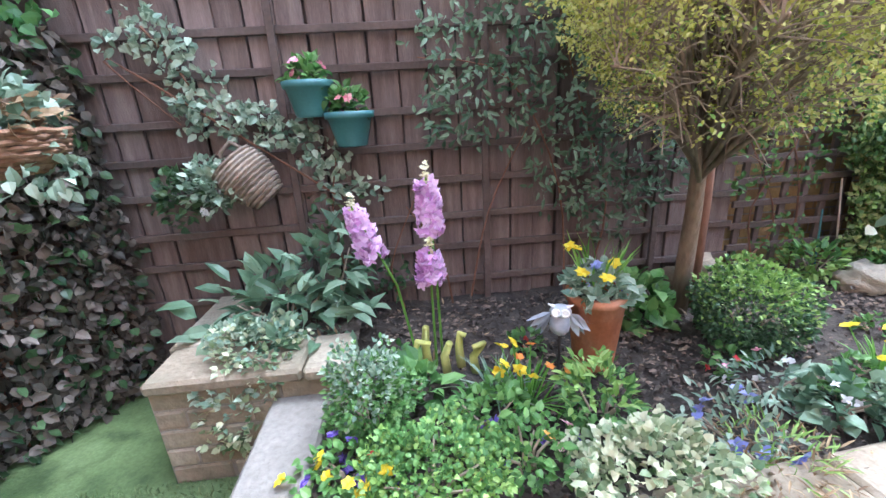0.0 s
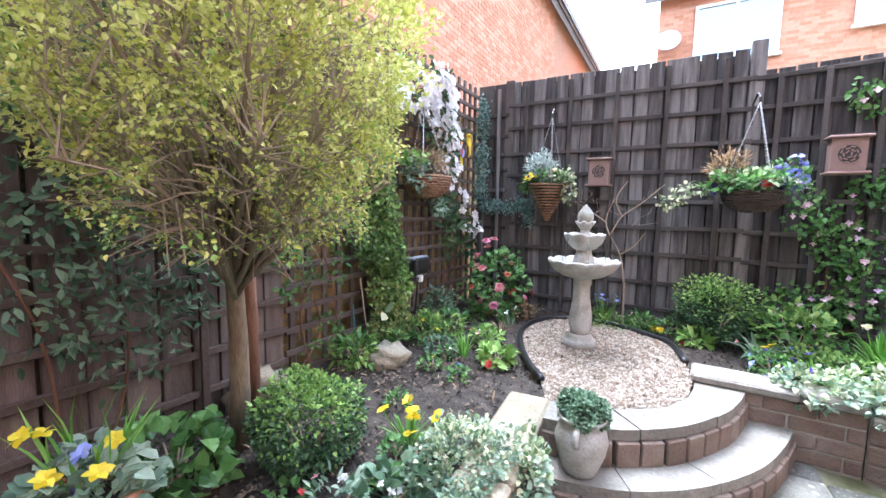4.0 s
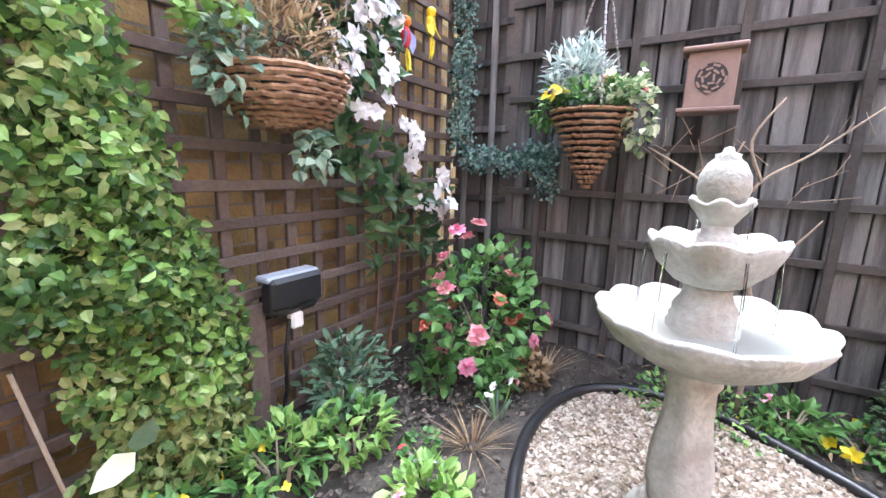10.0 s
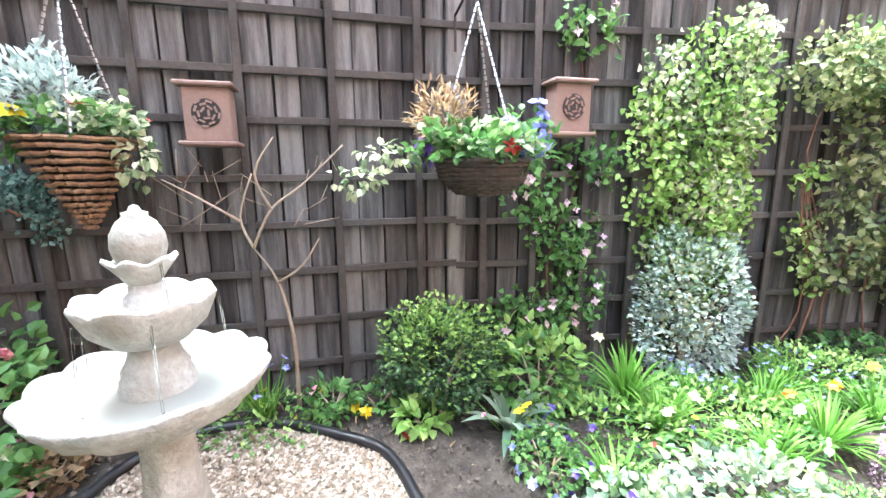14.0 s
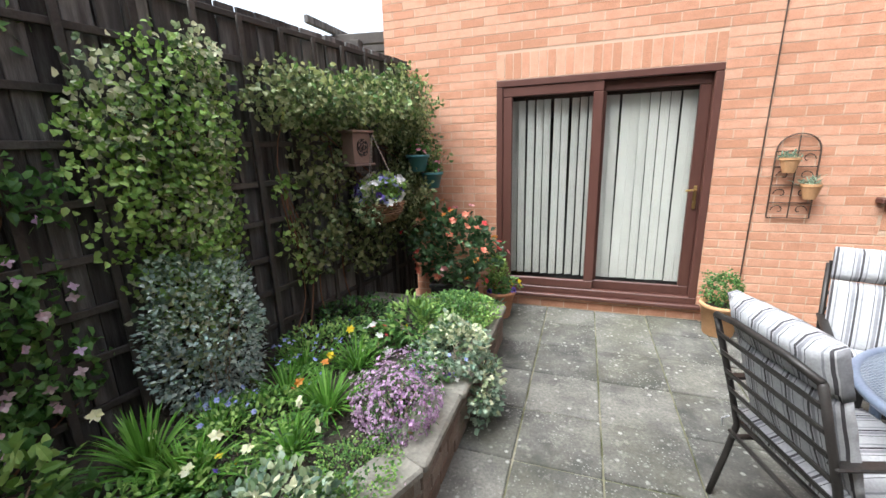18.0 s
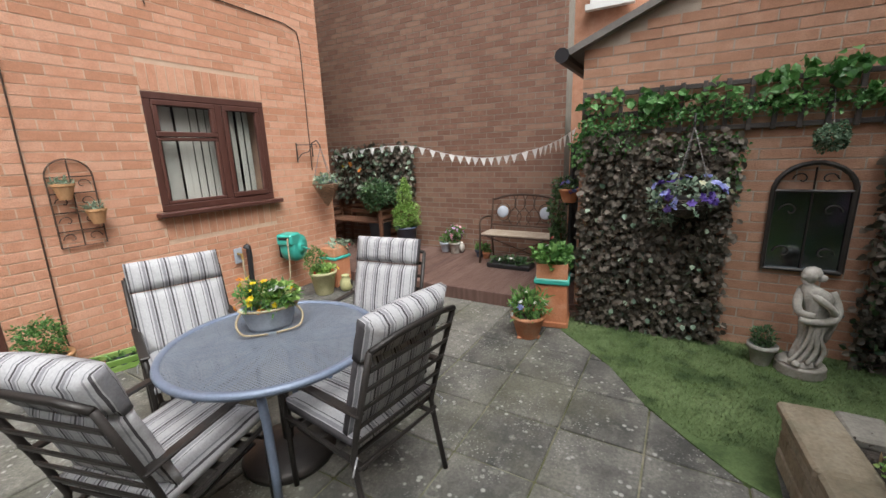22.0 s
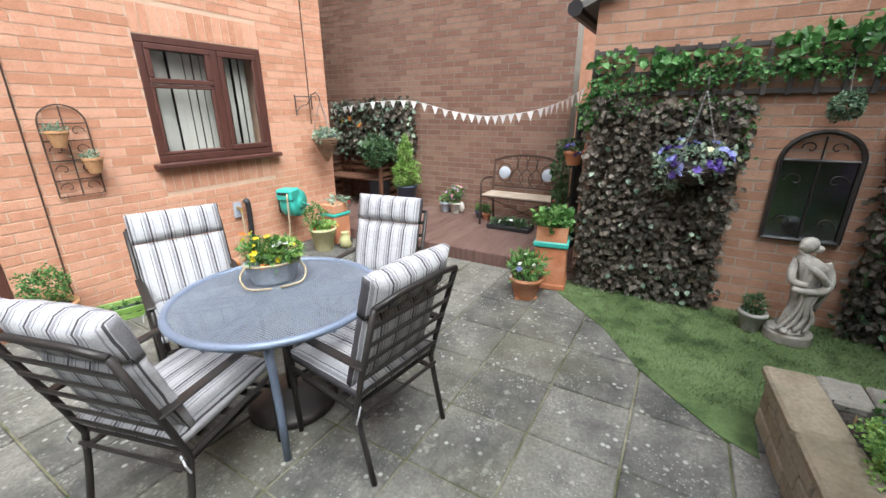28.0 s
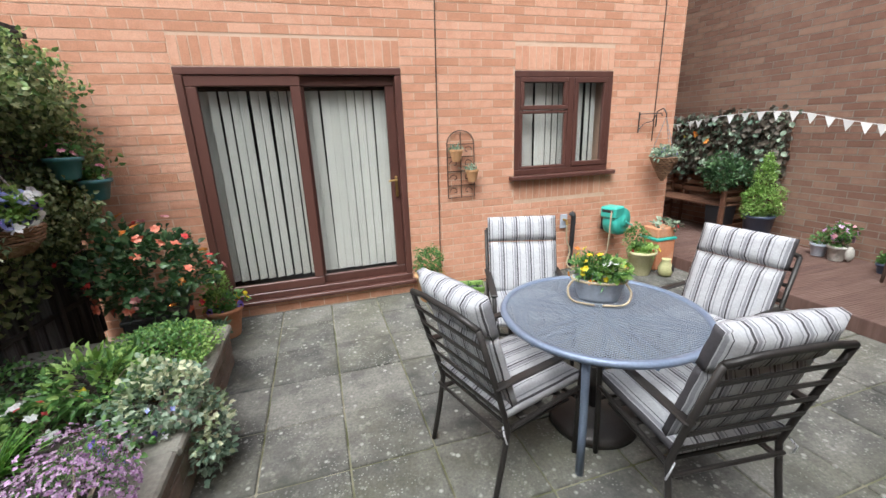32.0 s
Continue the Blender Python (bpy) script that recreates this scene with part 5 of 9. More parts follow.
def climber(name, put, blobs, n, leaf, material, label, depth=0.10, flowers=(), stems=(), width=0.42, category="climber", out=(0, 0, 1)):
    """Leaves over a wall or fence. put(u, w, o): a place at u along, w up and o out; blobs: rows of u, w and half sizes."""
    t = thing(name, pose(*put(blobs[0][0], 0.3, 0.0)), label, category)
    inv = np.array(put(blobs[0][0], 0.3, 0.0))
    area = np.array([b[2] * b[3] for b in blobs])
    o_dir = np.array(put(0, 0, 1)) - np.array(put(0, 0, 0))

    def scatter(k, skin=0.0):
        pick = RNG.choice(len(blobs), k, p=area / area.sum())
        a, r = RNG.uniform(0, 6.283, k), RNG.uniform(0, 1, k) ** 0.55
        b = np.array([row[:4] for row in blobs])[pick]
        u = b[:, 0] + b[:, 2] * r * np.cos(a) + RNG.normal(0, 0.025, k)
        w = b[:, 1] + b[:, 3] * r * np.sin(a) + RNG.normal(0, 0.025, k)
        o = 0.03 + depth * (skin + (1 - skin) * RNG.uniform(0, 1, k)) * (1.05 - r * 0.8)
        return np.array([put(*q) for q in zip(u, w, o)]) - inv

    P = scatter(n)
    D = RNG.normal(0, 0.6, (n, 3)) + o_dir * 0.6 + (0, 0, -0.15)
    part("foliage", Geo().leaves(P, D, leaf * RNG.uniform(0.6, 1.25, n), leaf * width, up=o_dir), material, t)["kind"] = "stuff"
    if not stems:
        stems = [[(b[0], b[1]) for b in blobs[:4]], [(b[0] + 0.04, b[1] - 0.05) for b in blobs[-3:]]]
    for line in stems:
        pts = [np.array(put(u, w, 0.06)) - inv for u, w in line]
        part("stem", Geo().tube([tuple(p) for p in smooth3(pts)], 0.006, 5, 0.0025), BARK_RED, t)
    for colour, k, size, petals in flowers:
        bloom(t, scatter(k, 0.9) + o_dir * 0.03, size, petals, np.tile(o_dir + (0, 0, 0.3), (k, 1)), colour)
    return t


def smooth3(pts, k=4):
    out = []
    for i in range(len(pts) - 1):
        p0, p1, p2, p3 = (np.asarray(pts[max(0, min(len(pts) - 1, i + d))], float) for d in (-1, 0, 1, 2))
        for j in range(k):
            t = j / k
            out.append(0.5 * (2 * p1 + (p2 - p0) * t + (2 * p0 - 5 * p1 + 4 * p2 - p3) * t * t + (3 * p1 - p0 - 3 * p2 + p3) * t ** 3))
    return out + [np.asarray(pts[-1], float)]


south = lambda u, w, o: (u, FA + 0.06 + o, w)
west = lambda u, w, o: (FB + 0.06 + o, u, w)
ang = radians(8.6)
west2 = lambda u, w, o: (FB + (u - POST_A) * math.sin(ang) + (0.06 + o) * math.cos(ang), POST_A + (u - POST_A) * math.cos(ang) - (0.06 + o) * math.sin(ang), w)
east = lambda u, w, o: (GX - 0.02 - o, u, w)

# the round-headed tree with its stake
tree = thing("mophead_tree", pose(1.64, -5.66, SOIL_Z), "round-headed tree with fresh yellow-green leaves and bare twigs", "tree")
part("trunk", Geo().tube([(0, 0, -0.05), (0.01, 0.02, 0.25), (0.05, 0.08, 0.5), (0.10, 0.14, 0.76), (0.14, 0.2, 1.05), (0.16, 0.22, 1.6)], 0.043, 10, 0.02), BARK, tree, "pale smooth trunk", True)
CC = Vector((0.23, 0.36, 1.40))
twigs = Geo()
tips = []
for k in range(46):
    a = k * 2.399 + random.uniform(-0.2, 0.2)
    el = random.uniform(-0.15, 0.45) if k % 2 else random.uniform(0.2, 1.4)
    d = Vector((math.cos(a) * math.cos(el), math.sin(a) * math.cos(el), math.sin(el)))
    st = Vector((0.12, 0.18, random.uniform(0.66, 0.9)))
    en = CC + Vector((d.x * 0.46, d.y * 0.46, d.z * 0.68 - 0.26))
    mid = st.lerp(en, 0.5) + Vector((0, 0, 0.06 if el < 0.4 else 0.0))
    part("limb", Geo().tube([st, mid, en], 0.012, 5, 0.004), BARK, tree, smooth=True)
    for j in range(30):
        b = st.lerp(mid, random.uniform(0.3, 1)) if random.random() < 0.4 else mid.lerp(en, random.random())
        e = b + Vector((random.gauss(0, 0.14), random.gauss(0, 0.14), random.gauss(0.07, 0.13))) + d * random.uniform(0.05, 0.2)
        rel = e - CC
        q = math.sqrt((rel.x / 0.49) ** 2 + (rel.y / 0.49) ** 2 + (rel.z / 0.72) ** 2)
        if q > 1:
            e = CC + rel / q * random.uniform(0.9, 1.0)
        twigs.tube([b, b.lerp(e, 0.5) + Vector((0, 0, 0.015)), e], 0.0032, 3, 0.0015, caps=False)
        tips += [b.lerp(e, f) for f in (0.55, 0.8, 1.0, 1.0)]
part("twig_mass", twigs, TWIG, tree)["kind"] = "stuff"
P, d = shell_points(3400, tuple(CC), (0.51, 0.51, 0.74), 0.76, 0.18)
P = P[(P[:, 2] > 0.86) & (RNG.uniform(0, 1, len(P)) < (P[:, 2] - 0.8) * 1.1)]
tips = np.array([tuple(p) for p in tips])
tips = np.concatenate([tips[RNG.uniform(0, 1, len(tips)) < 0.05 + (tips[:, 2] - 0.75) * 0.5], P])
tips = np.repeat(tips, 15, 0) + RNG.normal(0, 0.016, (len(tips) * 15, 3))
D = (tips - np.array(CC)) * 1.0 + RNG.normal(0, 0.5, tips.shape) + (0, 0, 0.3)
high = tips[:, 2] + RNG.normal(0, 0.25, len(tips)) > 0.85
part("crown", Geo().leaves(tips[high], D[high], RNG.uniform(0.009, 0.020, high.sum()), 0.0056), LEAF_YELLOW, tree, "yellow-green young leaves")["kind"] = "stuff"
part("lower_crown", Geo().leaves(tips[~high], D[~high], RNG.uniform(0.009, 0.019, (~high).sum()), 0.005), LEAF_LIME, tree)["kind"] = "stuff"
stake = tagged(part("tree_stake", Geo().tube([(0, 0, -0.05), (0.01, 0.01, 0.5), (0.04, 0.03, 0.92)], 0.03, 8, 0.026), BARK_RED, None, smooth=True, m=pose(1.55, -5.70, SOIL_Z)), "red-brown round stake beside the tree trunk", "stake")

# main bed, from the planter westward
bush("rhododendron", 3.46, -5.64, 0.38, (0.29, 0.22, 0.15), 230, 0.12, LEAF_TEAL, "low rhododendron with whorls of long grey-green leaves", width=0.26, up=0.15, lump=0.35)
bush("rhododendron", 3.26, -5.76, 0.40, (0.16, 0.12, 0.22), 90, 0.11, LEAF_TEAL, "taller rhododendron shoot by the brown fence", width=0.26, up=0.15, lump=0.35)
bush("trailing_ivy", 3.50, -5.40, 0.36, (0.18, 0.16, 0.11), 1000, 0.026, LEAF_VARIEG, "white-edged trailing ivy hanging over the planter coping", stems=2, mix=LEAF_GREY)
bush("trailing_ivy", 3.54, -5.27, 0.10, (0.15, 0.05, 0.17), 420, 0.03, LEAF_VARIEG, "white-edged ivy hanging down the planter front", stems=0, mix=LEAF_GREY)
bush("small_shrub", 3.06, -5.08, 0.30, (0.14, 0.13, 0.16), 2200, 0.018, LEAF_MID, "rounded small-leaved grey-green shrub at the bed corner", mix=LEAF_GREY)
bush("pansies", 3.10, -4.90, 0.30, (0.16, 0.12, 0.06), 260, 0.03, LEAF_MID, "pansies in yellow and violet at the bed edge", "flowers", (("yellow", 12, 0.021), ("purple", 9, 0.021)))
bush("parsley_clump", 2.89, -4.84, 0.28, (0.22, 0.18, 0.10), 2600, 0.017, LEAF_LIME, "bright green mound of small crinkled leaves", "plant", (("red", 2, 0.014),), width=0.5, mix=LEAF_MID)
strap_clump("daffodils", 2.55, -5.12, 0.30, 0.18, 0.20, 44, 0.006, GRASS_BLADE, "clump of small yellow daffodils with thin leaves", "flowers", (("yellow", 6, 0.026, 0.20), ("orange", 4, 0.022, 0.18)), 0.5)
bush("wallflower", 2.36, -5.00, 0.30, (0.12, 0.11, 0.12), 320, 0.042, LEAF_MID, "leafy green wallflower plant", "plant", width=0.22, mix=LEAF_LIME)
bush("pansies", 2.62, -4.88, 0.30, (0.14, 0.12, 0.07), 220, 0.03, LEAF_MID, "dark violet and pink pansies among green leaves", "flowers", (("purple", 6, 0.026), ("rose", 3, 0.02), ("orange", 2, 0.02)))
strap_clump("strap_leaved_plant", 2.64, -5.18, 0.30, 0.22, 0.2, 40, 0.006, LEAF_GREY, "grey-green tuft of thin arching leaves", "plant", (), 0.9)
bush("green_plant", 2.9, -5.22, 0.30, (0.09, 0.08, 0.06), 40, 0.08, LEAF_MID, "small plant of broad green leaves", "plant", width=0.4)
bush("green_plant", 2.70, -5.02, 0.30, (0.13, 0.1, 0.09), 240, 0.035, LEAF_MID, "low leafy green plant in the bed", "plant")
bush("variegated_ivy", 2.35, -4.74, 0.29, (0.21, 0.15, 0.11), 1000, 0.027, LEAF_VARIEG, "mound of large cream-edged ivy leaves", "ivy", width=0.5, mix=LEAF_VARIEG)
bush("dry_tuft", 2.0, -4.76, 0.30, (0.16, 0.13, 0.07), 500, 0.04, LEAF_BROWN, "dry straw-coloured tuft beside the ivy", "plant", width=0.08, mix=LEAF_LIME)
bush("lilac_flowers", 2.02, -4.86, 0.30, (0.15, 0.12, 0.08), 150, 0.04, LEAF_GREY, "pale lilac bell flowers on grey leaves", "flowers", (("blue", 12, 0.026),), width=0.2)
bush("variegated_ivy", 1.36, -4.80, 0.28, (0.23, 0.17, 0.11), 1900, 0.022, LEAF_GREY, "grey-green variegated ivy over the stone bed wall", "ivy", mix=LEAF_VARIEG)
bush("variegated_ivy", 1.18, -4.60, 0.06, (0.14, 0.07, 0.19), 420, 0.034, LEAF_GREY, "ivy hanging down the face of the bed wall", "ivy", stems=0, mix=LEAF_VARIEG)
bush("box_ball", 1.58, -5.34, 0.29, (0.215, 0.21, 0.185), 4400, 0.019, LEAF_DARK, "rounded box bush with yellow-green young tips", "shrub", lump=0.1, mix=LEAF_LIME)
bush("hardy_geranium", 1.92, -5.60, 0.30, (0.19, 0.16, 0.12), 260, 0.06, LEAF_MID, "broad-leaved green geranium beside the pot", "plant", width=0.55)
bush("heuchera", 1.62, -4.92, 0.30, (0.13, 0.11, 0.07), 110, 0.05, LEAF_TEAL, "low grey-leaved plant with white bells", "plant", (("white", 4, 0.014),), width=0.5)
bush("white_flowers", 1.78, -5.02, 0.30, (0.12, 0.1, 0.08), 110, 0.04, LEAF_GREY, "sparse plant with a few white and pink flowers", "flowers", (("white", 3, 0.022), ("rose", 2, 0.018)), width=0.2)
strap_clump("yellow_pansies", 1.28, -5.08, 0.30, 0.14, 0.14, 34, 0.006, GRASS_BLADE, "grassy clump with bright yellow pansies", "flowers", (("yellow", 6, 0.035, 0.15),))
bush("leafy_shrub", -0.26, -5.84, 0.30, (0.17, 0.12, 0.17), 360, 0.05, LEAF_TEAL, "grey-green leafy shrub by the trellis", lump=0.3, width=0.25)
bush("wallflower", 0.14, -5.72, 0.30, (0.17, 0.12, 0.11), 300, 0.055, LEAF_MID, "bright green wallflower plants", "plant", (("yellow", 4, 0.016),), width=0.22, mix=LEAF_LIME)
bush("wallflower", -0.12, -5.66, 0.30, (0.13, 0.10, 0.10), 200, 0.055, LEAF_LIME, "low leafy wallflower on bare soil", "plant", width=0.22, mix=LEAF_MID)
bush("wallflower", 0.76, -5.84, 0.30, (0.12, 0.11, 0.10), 210, 0.06, LEAF_LIME, "leafy green wallflower beside the trellis", "plant", width=0.22, mix=LEAF_MID)
bush("wallflower", 0.42, -5.78, 0.30, (0.08, 0.07, 0.07), 70, 0.05, LEAF_MID, "small green leafy plant with yellow buds", "plant", (("yellow", 5, 0.02),), width=0.22)
strap_clump("grass_tuft", 0.26, -5.34, 0.30, 0.12, 0.22, 40, 0.005, GRASS_BLADE, "upright tuft of green grassy leaves")
bush("bellis_daisies", -0.04, -5.30, 0.30, (0.11, 0.1, 0.07), 130, 0.055, LEAF_LIME, "daisy plant with pale pink pompon flowers", "flowers", (("rose", 2, 0.026), ("white", 2, 0.02)), width=0.3)
bush("primrose", 0.25, -5.12, 0.30, (0.11, 0.1, 0.05), 90, 0.07, LEAF_LIME, "lime-leaved primrose with dark red flowers", "flowers", (("red", 4, 0.028),), width=0.35)
bush("primrose", -0.90, -5.56, 0.30, (0.10, 0.1, 0.06), 80, 0.06, LEAF_LIME, "primrose with pale yellow flowers", "flowers", (("cream", 6, 0.026),), width=0.35)
bush("primrose", -0.64, -5.66, 0.30, (0.10, 0.1, 0.06), 80, 0.06, LEAF_MID, "green primrose leaves with a yellow bud", "flowers", (("yellow", 2, 0.016),), width=0.35)
bush("rusty_heuchera", -0.90, -5.32, 0.30, (0.10, 0.09, 0.07), 150, 0.035, LEAF_BROWN, "rust-coloured heuchera by the gravel", "plant", width=0.5)
strap_clump("white_hyacinth", -0.55, -5.32, 0.30, 0.08, 0.16, 12, 0.008, LEAF_GREY, "small white hyacinth on a pale stalk", "flowers", (("white", 3, 0.022, 0.17),))
strap_clump("dry_grass", -0.35, -5.32, 0.30, 0.2, 0.12, 60, 0.003, LEAF_BROWN, "dry grassy tuft at the gravel edge")
bush("lupin", 0.29, -5.50, 0.30, (0.12, 0.1, 0.06), 60, 0.06, LEAF_TEAL, "young blue-green lupin leaves", "plant", width=0.2)
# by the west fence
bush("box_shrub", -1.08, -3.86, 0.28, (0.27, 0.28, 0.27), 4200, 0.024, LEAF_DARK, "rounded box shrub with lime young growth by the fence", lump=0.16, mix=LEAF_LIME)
bush("bellis_daisies", -1.10, -4.36, 0.30, (0.13, 0.12, 0.07), 150, 0.055, LEAF_MID, "leafy daisy plant with a pale pink flower", "flowers", (("rose", 2, 0.03),), width=0.28)
bush("yellow_pansy", -1.08, -4.16, 0.30, (0.10, 0.1, 0.06), 90, 0.035, LEAF_MID, "pansy with large yellow blooms", "flowers", (("yellow", 3, 0.034),))
bush("primrose", -0.90, -3.98, 0.30, (0.11, 0.1, 0.05), 80, 0.075, LEAF_LIME, "lime-leaved primrose with a red flower", "flowers", (("red", 2, 0.028), ("rose", 2, 0.018)), width=0.35)
strap_clump("hosta", -0.78, -3.62, 0.30, 0.28, 0.26, 16, 0.033, LEAF_GREY, "broad arching grey-green strap leaves", "plant", (("yellow", 2, 0.03, 0.12), ("rose", 3, 0.014, 0.1)), 0.95)
bush("purple_aubretia", -0.50, -3.60, 0.30, (0.16, 0.13, 0.07), 300, 0.025, LEAF_MID, "green cushion with violet flowers at the wall", "flowers", (("purple", 7, 0.026), ("blue", 5, 0.022)))
strap_clump("day_lily", -0.58, -3.02, 0.30, 0.28, 0.28, 80, 0.010, GRASS_BLADE, "fresh green day-lily clump of arching leaves", "plant", (("cream", 4, 0.03, 0.2),), 0.8)
bush("variegated_ivy", -0.10, -3.12, 0.28, (0.24, 0.24, 0.13), 750, 0.034, LEAF_GREY, "grey-white trailing ivy over the bed wall", "ivy", mix=LEAF_VARIEG)
bush("alyssum_mat", 0.0, -2.78, 0.30, (0.18, 0.2, 0.05), 1500, 0.014, LEAF_LIME, "flat green mat of tiny leaves at the wall", "plant", (("mauve", 26, 0.008),), stems=0, mix=LEAF_MID)
bush("heather", 0.02, -2.40, 0.28, (0.18, 0.20, 0.16), 1500, 0.02, LEAF_MID, "pink-purple flowering heather at the bed edge", "heather", (("heather", 1100, 0.011), ("lilac", 260, 0.01)), width=0.15)
bush("trailing_white_ivy", 0.14, -1.84, 0.26, (0.20, 0.24, 0.16), 1100, 0.034, LEAF_GREY, "white-variegated ivy spilling over the brick wall", "ivy", (("white", 3, 0.018), ("blue", 4, 0.014)), mix=LEAF_VARIEG)
bush("trailing_white_ivy", 0.32, -1.86, 0.02, (0.09, 0.2, 0.17), 420, 0.034, LEAF_GREY, "ivy hanging down to the paving", "ivy", stems=0, mix=LEAF_VARIEG)
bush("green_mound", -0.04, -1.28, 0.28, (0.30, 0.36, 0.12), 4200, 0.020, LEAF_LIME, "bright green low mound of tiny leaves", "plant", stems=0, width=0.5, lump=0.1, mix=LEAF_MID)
bush("white_primulas", -0.42, -1.78, 0.30, (0.15, 0.14, 0.08), 150, 0.05, LEAF_MID, "cluster of cream-white and red primulas", "flowers", (("white", 14, 0.03), ("red", 5, 0.018)), width=0.35)
bush("green_plant", -0.22, -1.62, 0.30, (0.24, 0.22, 0.15), 460, 0.06, LEAF_MID, "leafy green plants with a yellow pansy", "plant", (("yellow", 3, 0.034),), width=0.2, mix=LEAF_LIME)
bush("hyacinth_violas", 0.04, -2.08, 0.30, (0.14, 0.13, 0.09), 120, 0.03, LEAF_MID, "violet-blue violas at the bed edge", "flowers", (("purple", 7, 0.022), ("blue", 5, 0.02)))
strap_clump("bluebell_leaves", -0.35, -2.45, 0.30, 0.30, 0.26, 110, 0.008, GRASS_BLADE, "dense green strap leaves with an orange pansy", "plant", (("orange", 2, 0.028, 0.2),), 0.8)
strap_clump("muscari", -0.72, -2.15, 0.30, 0.30, 0.2, 90, 0.005, GRASS_BLADE, "grape hyacinths in small blue spikes", "flowers", (("blue", 22, 0.016, 0.18),), 0.8)
strap_clump("muscari", -0.75, -2.75, 0.30, 0.26, 0.2, 80, 0.006, GRASS_BLADE, "grassy clump with blue grape hyacinths", "flowers", (("blue", 12, 0.016, 0.18),), 0.8)
bush("silver_shrub", -0.98, -2.50, 0.28, (0.20, 0.30, 0.42), 3600, 0.026, LEAF_DUSTY, "airy silver-grey shrub against the fence", lump=0.2, inner=0.7, mix=LEAF_GREY)
bush("fern_plant", -0.95, -3.40, 0.28, (0.22, 0.22, 0.2), 420, 0.06, LEAF_MID, "leafy plant below the clematis", "plant", width=0.3, mix=LEAF_LIME)

strap_clump("day_lily", -0.34, -3.42, 0.30, 0.22, 0.22, 50, 0.010, GRASS_BLADE, "day-lily leaves at the wall with a violet pansy", "plant", (("purple", 2, 0.026, 0.16),), 0.8)
strap_clump("day_lily", -0.80, -3.02, 0.30, 0.28, 0.36, 90, 0.010, GRASS_BLADE, "tall fresh day-lily leaves under the clematis", "plant", (("cream", 1, 0.034, 0.26),), 0.75)
strap_clump("day_lily", -0.34, -2.74, 0.30, 0.22, 0.20, 60, 0.009, GRASS_BLADE, "day-lily clump with a cream narcissus", "plant", (("cream", 2, 0.034, 0.26),), 0.8)
strap_clump("grass_tuft", -0.62, -2.42, 0.30, 0.26, 0.28, 90, 0.006, GRASS_BLADE, "loose grassy tuft between the bulbs", "plant", (("blue", 8, 0.014, 0.2),), 0.8)
strap_clump("grass_tuft", -0.42, -2.05, 0.30, 0.28, 0.24, 90, 0.007, GRASS_BLADE, "grassy tuft beside the primulas", "plant", (("yellow", 2, 0.03, 0.2),), 0.8)
bush("ground_cover", -0.55, -2.75, 0.29, (0.30, 0.34, 0.08), 1500, 0.03, LEAF_MID, "low green ground cover between the bulbs", "plant", (("white", 6, 0.016), ("red", 5, 0.014), ("yellow", 4, 0.018)), stems=0, width=0.3, mix=LEAF_LIME)
bush("ground_cover", -0.62, -3.30, 0.29, (0.30, 0.28, 0.08), 1000, 0.032, LEAF_MID, "leafy green ground cover by the box shrub", "plant", (("purple", 8, 0.022),), stems=0, width=0.3, mix=LEAF_LIME)
bush("ground_cover", -0.70, -1.95, 0.29, (0.30, 0.34, 0.09), 1400, 0.03, LEAF_MID, "green ground cover under the variegated climber", "plant", (("blue", 16, 0.016),), stems=0, width=0.3, mix=LEAF_LIME)
bush("ground_cover", -0.78, -1.45, 0.29, (0.34, 0.30, 0.09), 900, 0.035, LEAF_DARK, "dark leafy ground cover below the thicket", "plant", stems=0, width=0.35, mix=LEAF_MID)
bush("alyssum_mat", -0.02, -3.02, 0.30, (0.16, 0.2, 0.06), 1500, 0.016, LEAF_LIME, "green mat of tiny leaves spilling over the coping", "plant", (("mauve", 18, 0.008),), stems=0, mix=LEAF_MID)
bush("variegated_ivy", -0.16, -3.45, 0.30, (0.17, 0.2, 0.09), 600, 0.034, LEAF_GREY, "grey-white ivy over the coping stones", "ivy", stems=0, mix=LEAF_VARIEG)
# small growth over the bare soil
for x, y, colour in ((2.45, -5.45, "red"), (1.78, -5.2, "red"), (1.55, -4.98, "white"), (1.42, -5.06, "rose"), (2.98, -5.42, "blue"), (3.0, -5.2, "blue"), (1.05, -5.3, "rose"), (0.62, -5.2, "blue"), (0.35, -5.42, "white"), (-0.2, -5.45, "red"), (0.55, -5.42, "yellow"), (-0.7, -5.42, "cream")):
    bush("seedling", x, y, 0.30, (0.07, 0.06, 0.045), 60, 0.032, LEAF_MID, "small seedling with a " + colour + " flower on bare soil", "plant", ((colour, 2, 0.018),), stems=2)
crumbs = Geo()
for k in range(5200):
    x, y = (random.uniform(0.5, 3.05), random.uniform(-5.95, -4.95)) if k % 3 else (random.uniform(-1.3, 0.5), random.uniform(-5.95, -5.22))
    r = random.uniform(0.004, 0.015)
    a, z = random.uniform(0, 6.28), SOIL_Z + random.uniform(0.0, 0.012)
    ca, sa = math.cos(a) * r * random.uniform(1, 2.4), math.sin(a) * r
    crumbs.add([(x + ca, y + sa, z), (x - sa, y + ca * 0.5, z + r * 0.3), (x - ca, y - sa, z), (x + sa, y - ca * 0.5, z), (x, y, z + r * 0.8)], [(0, 1, 4), (1, 2, 4), (2, 3, 4), (3, 0, 4)])
tagged(part("soil_crumbs", crumbs, SOIL_CRUMB, None), "crumbs of soil and bark on the bed", "soil", kind="stuff")

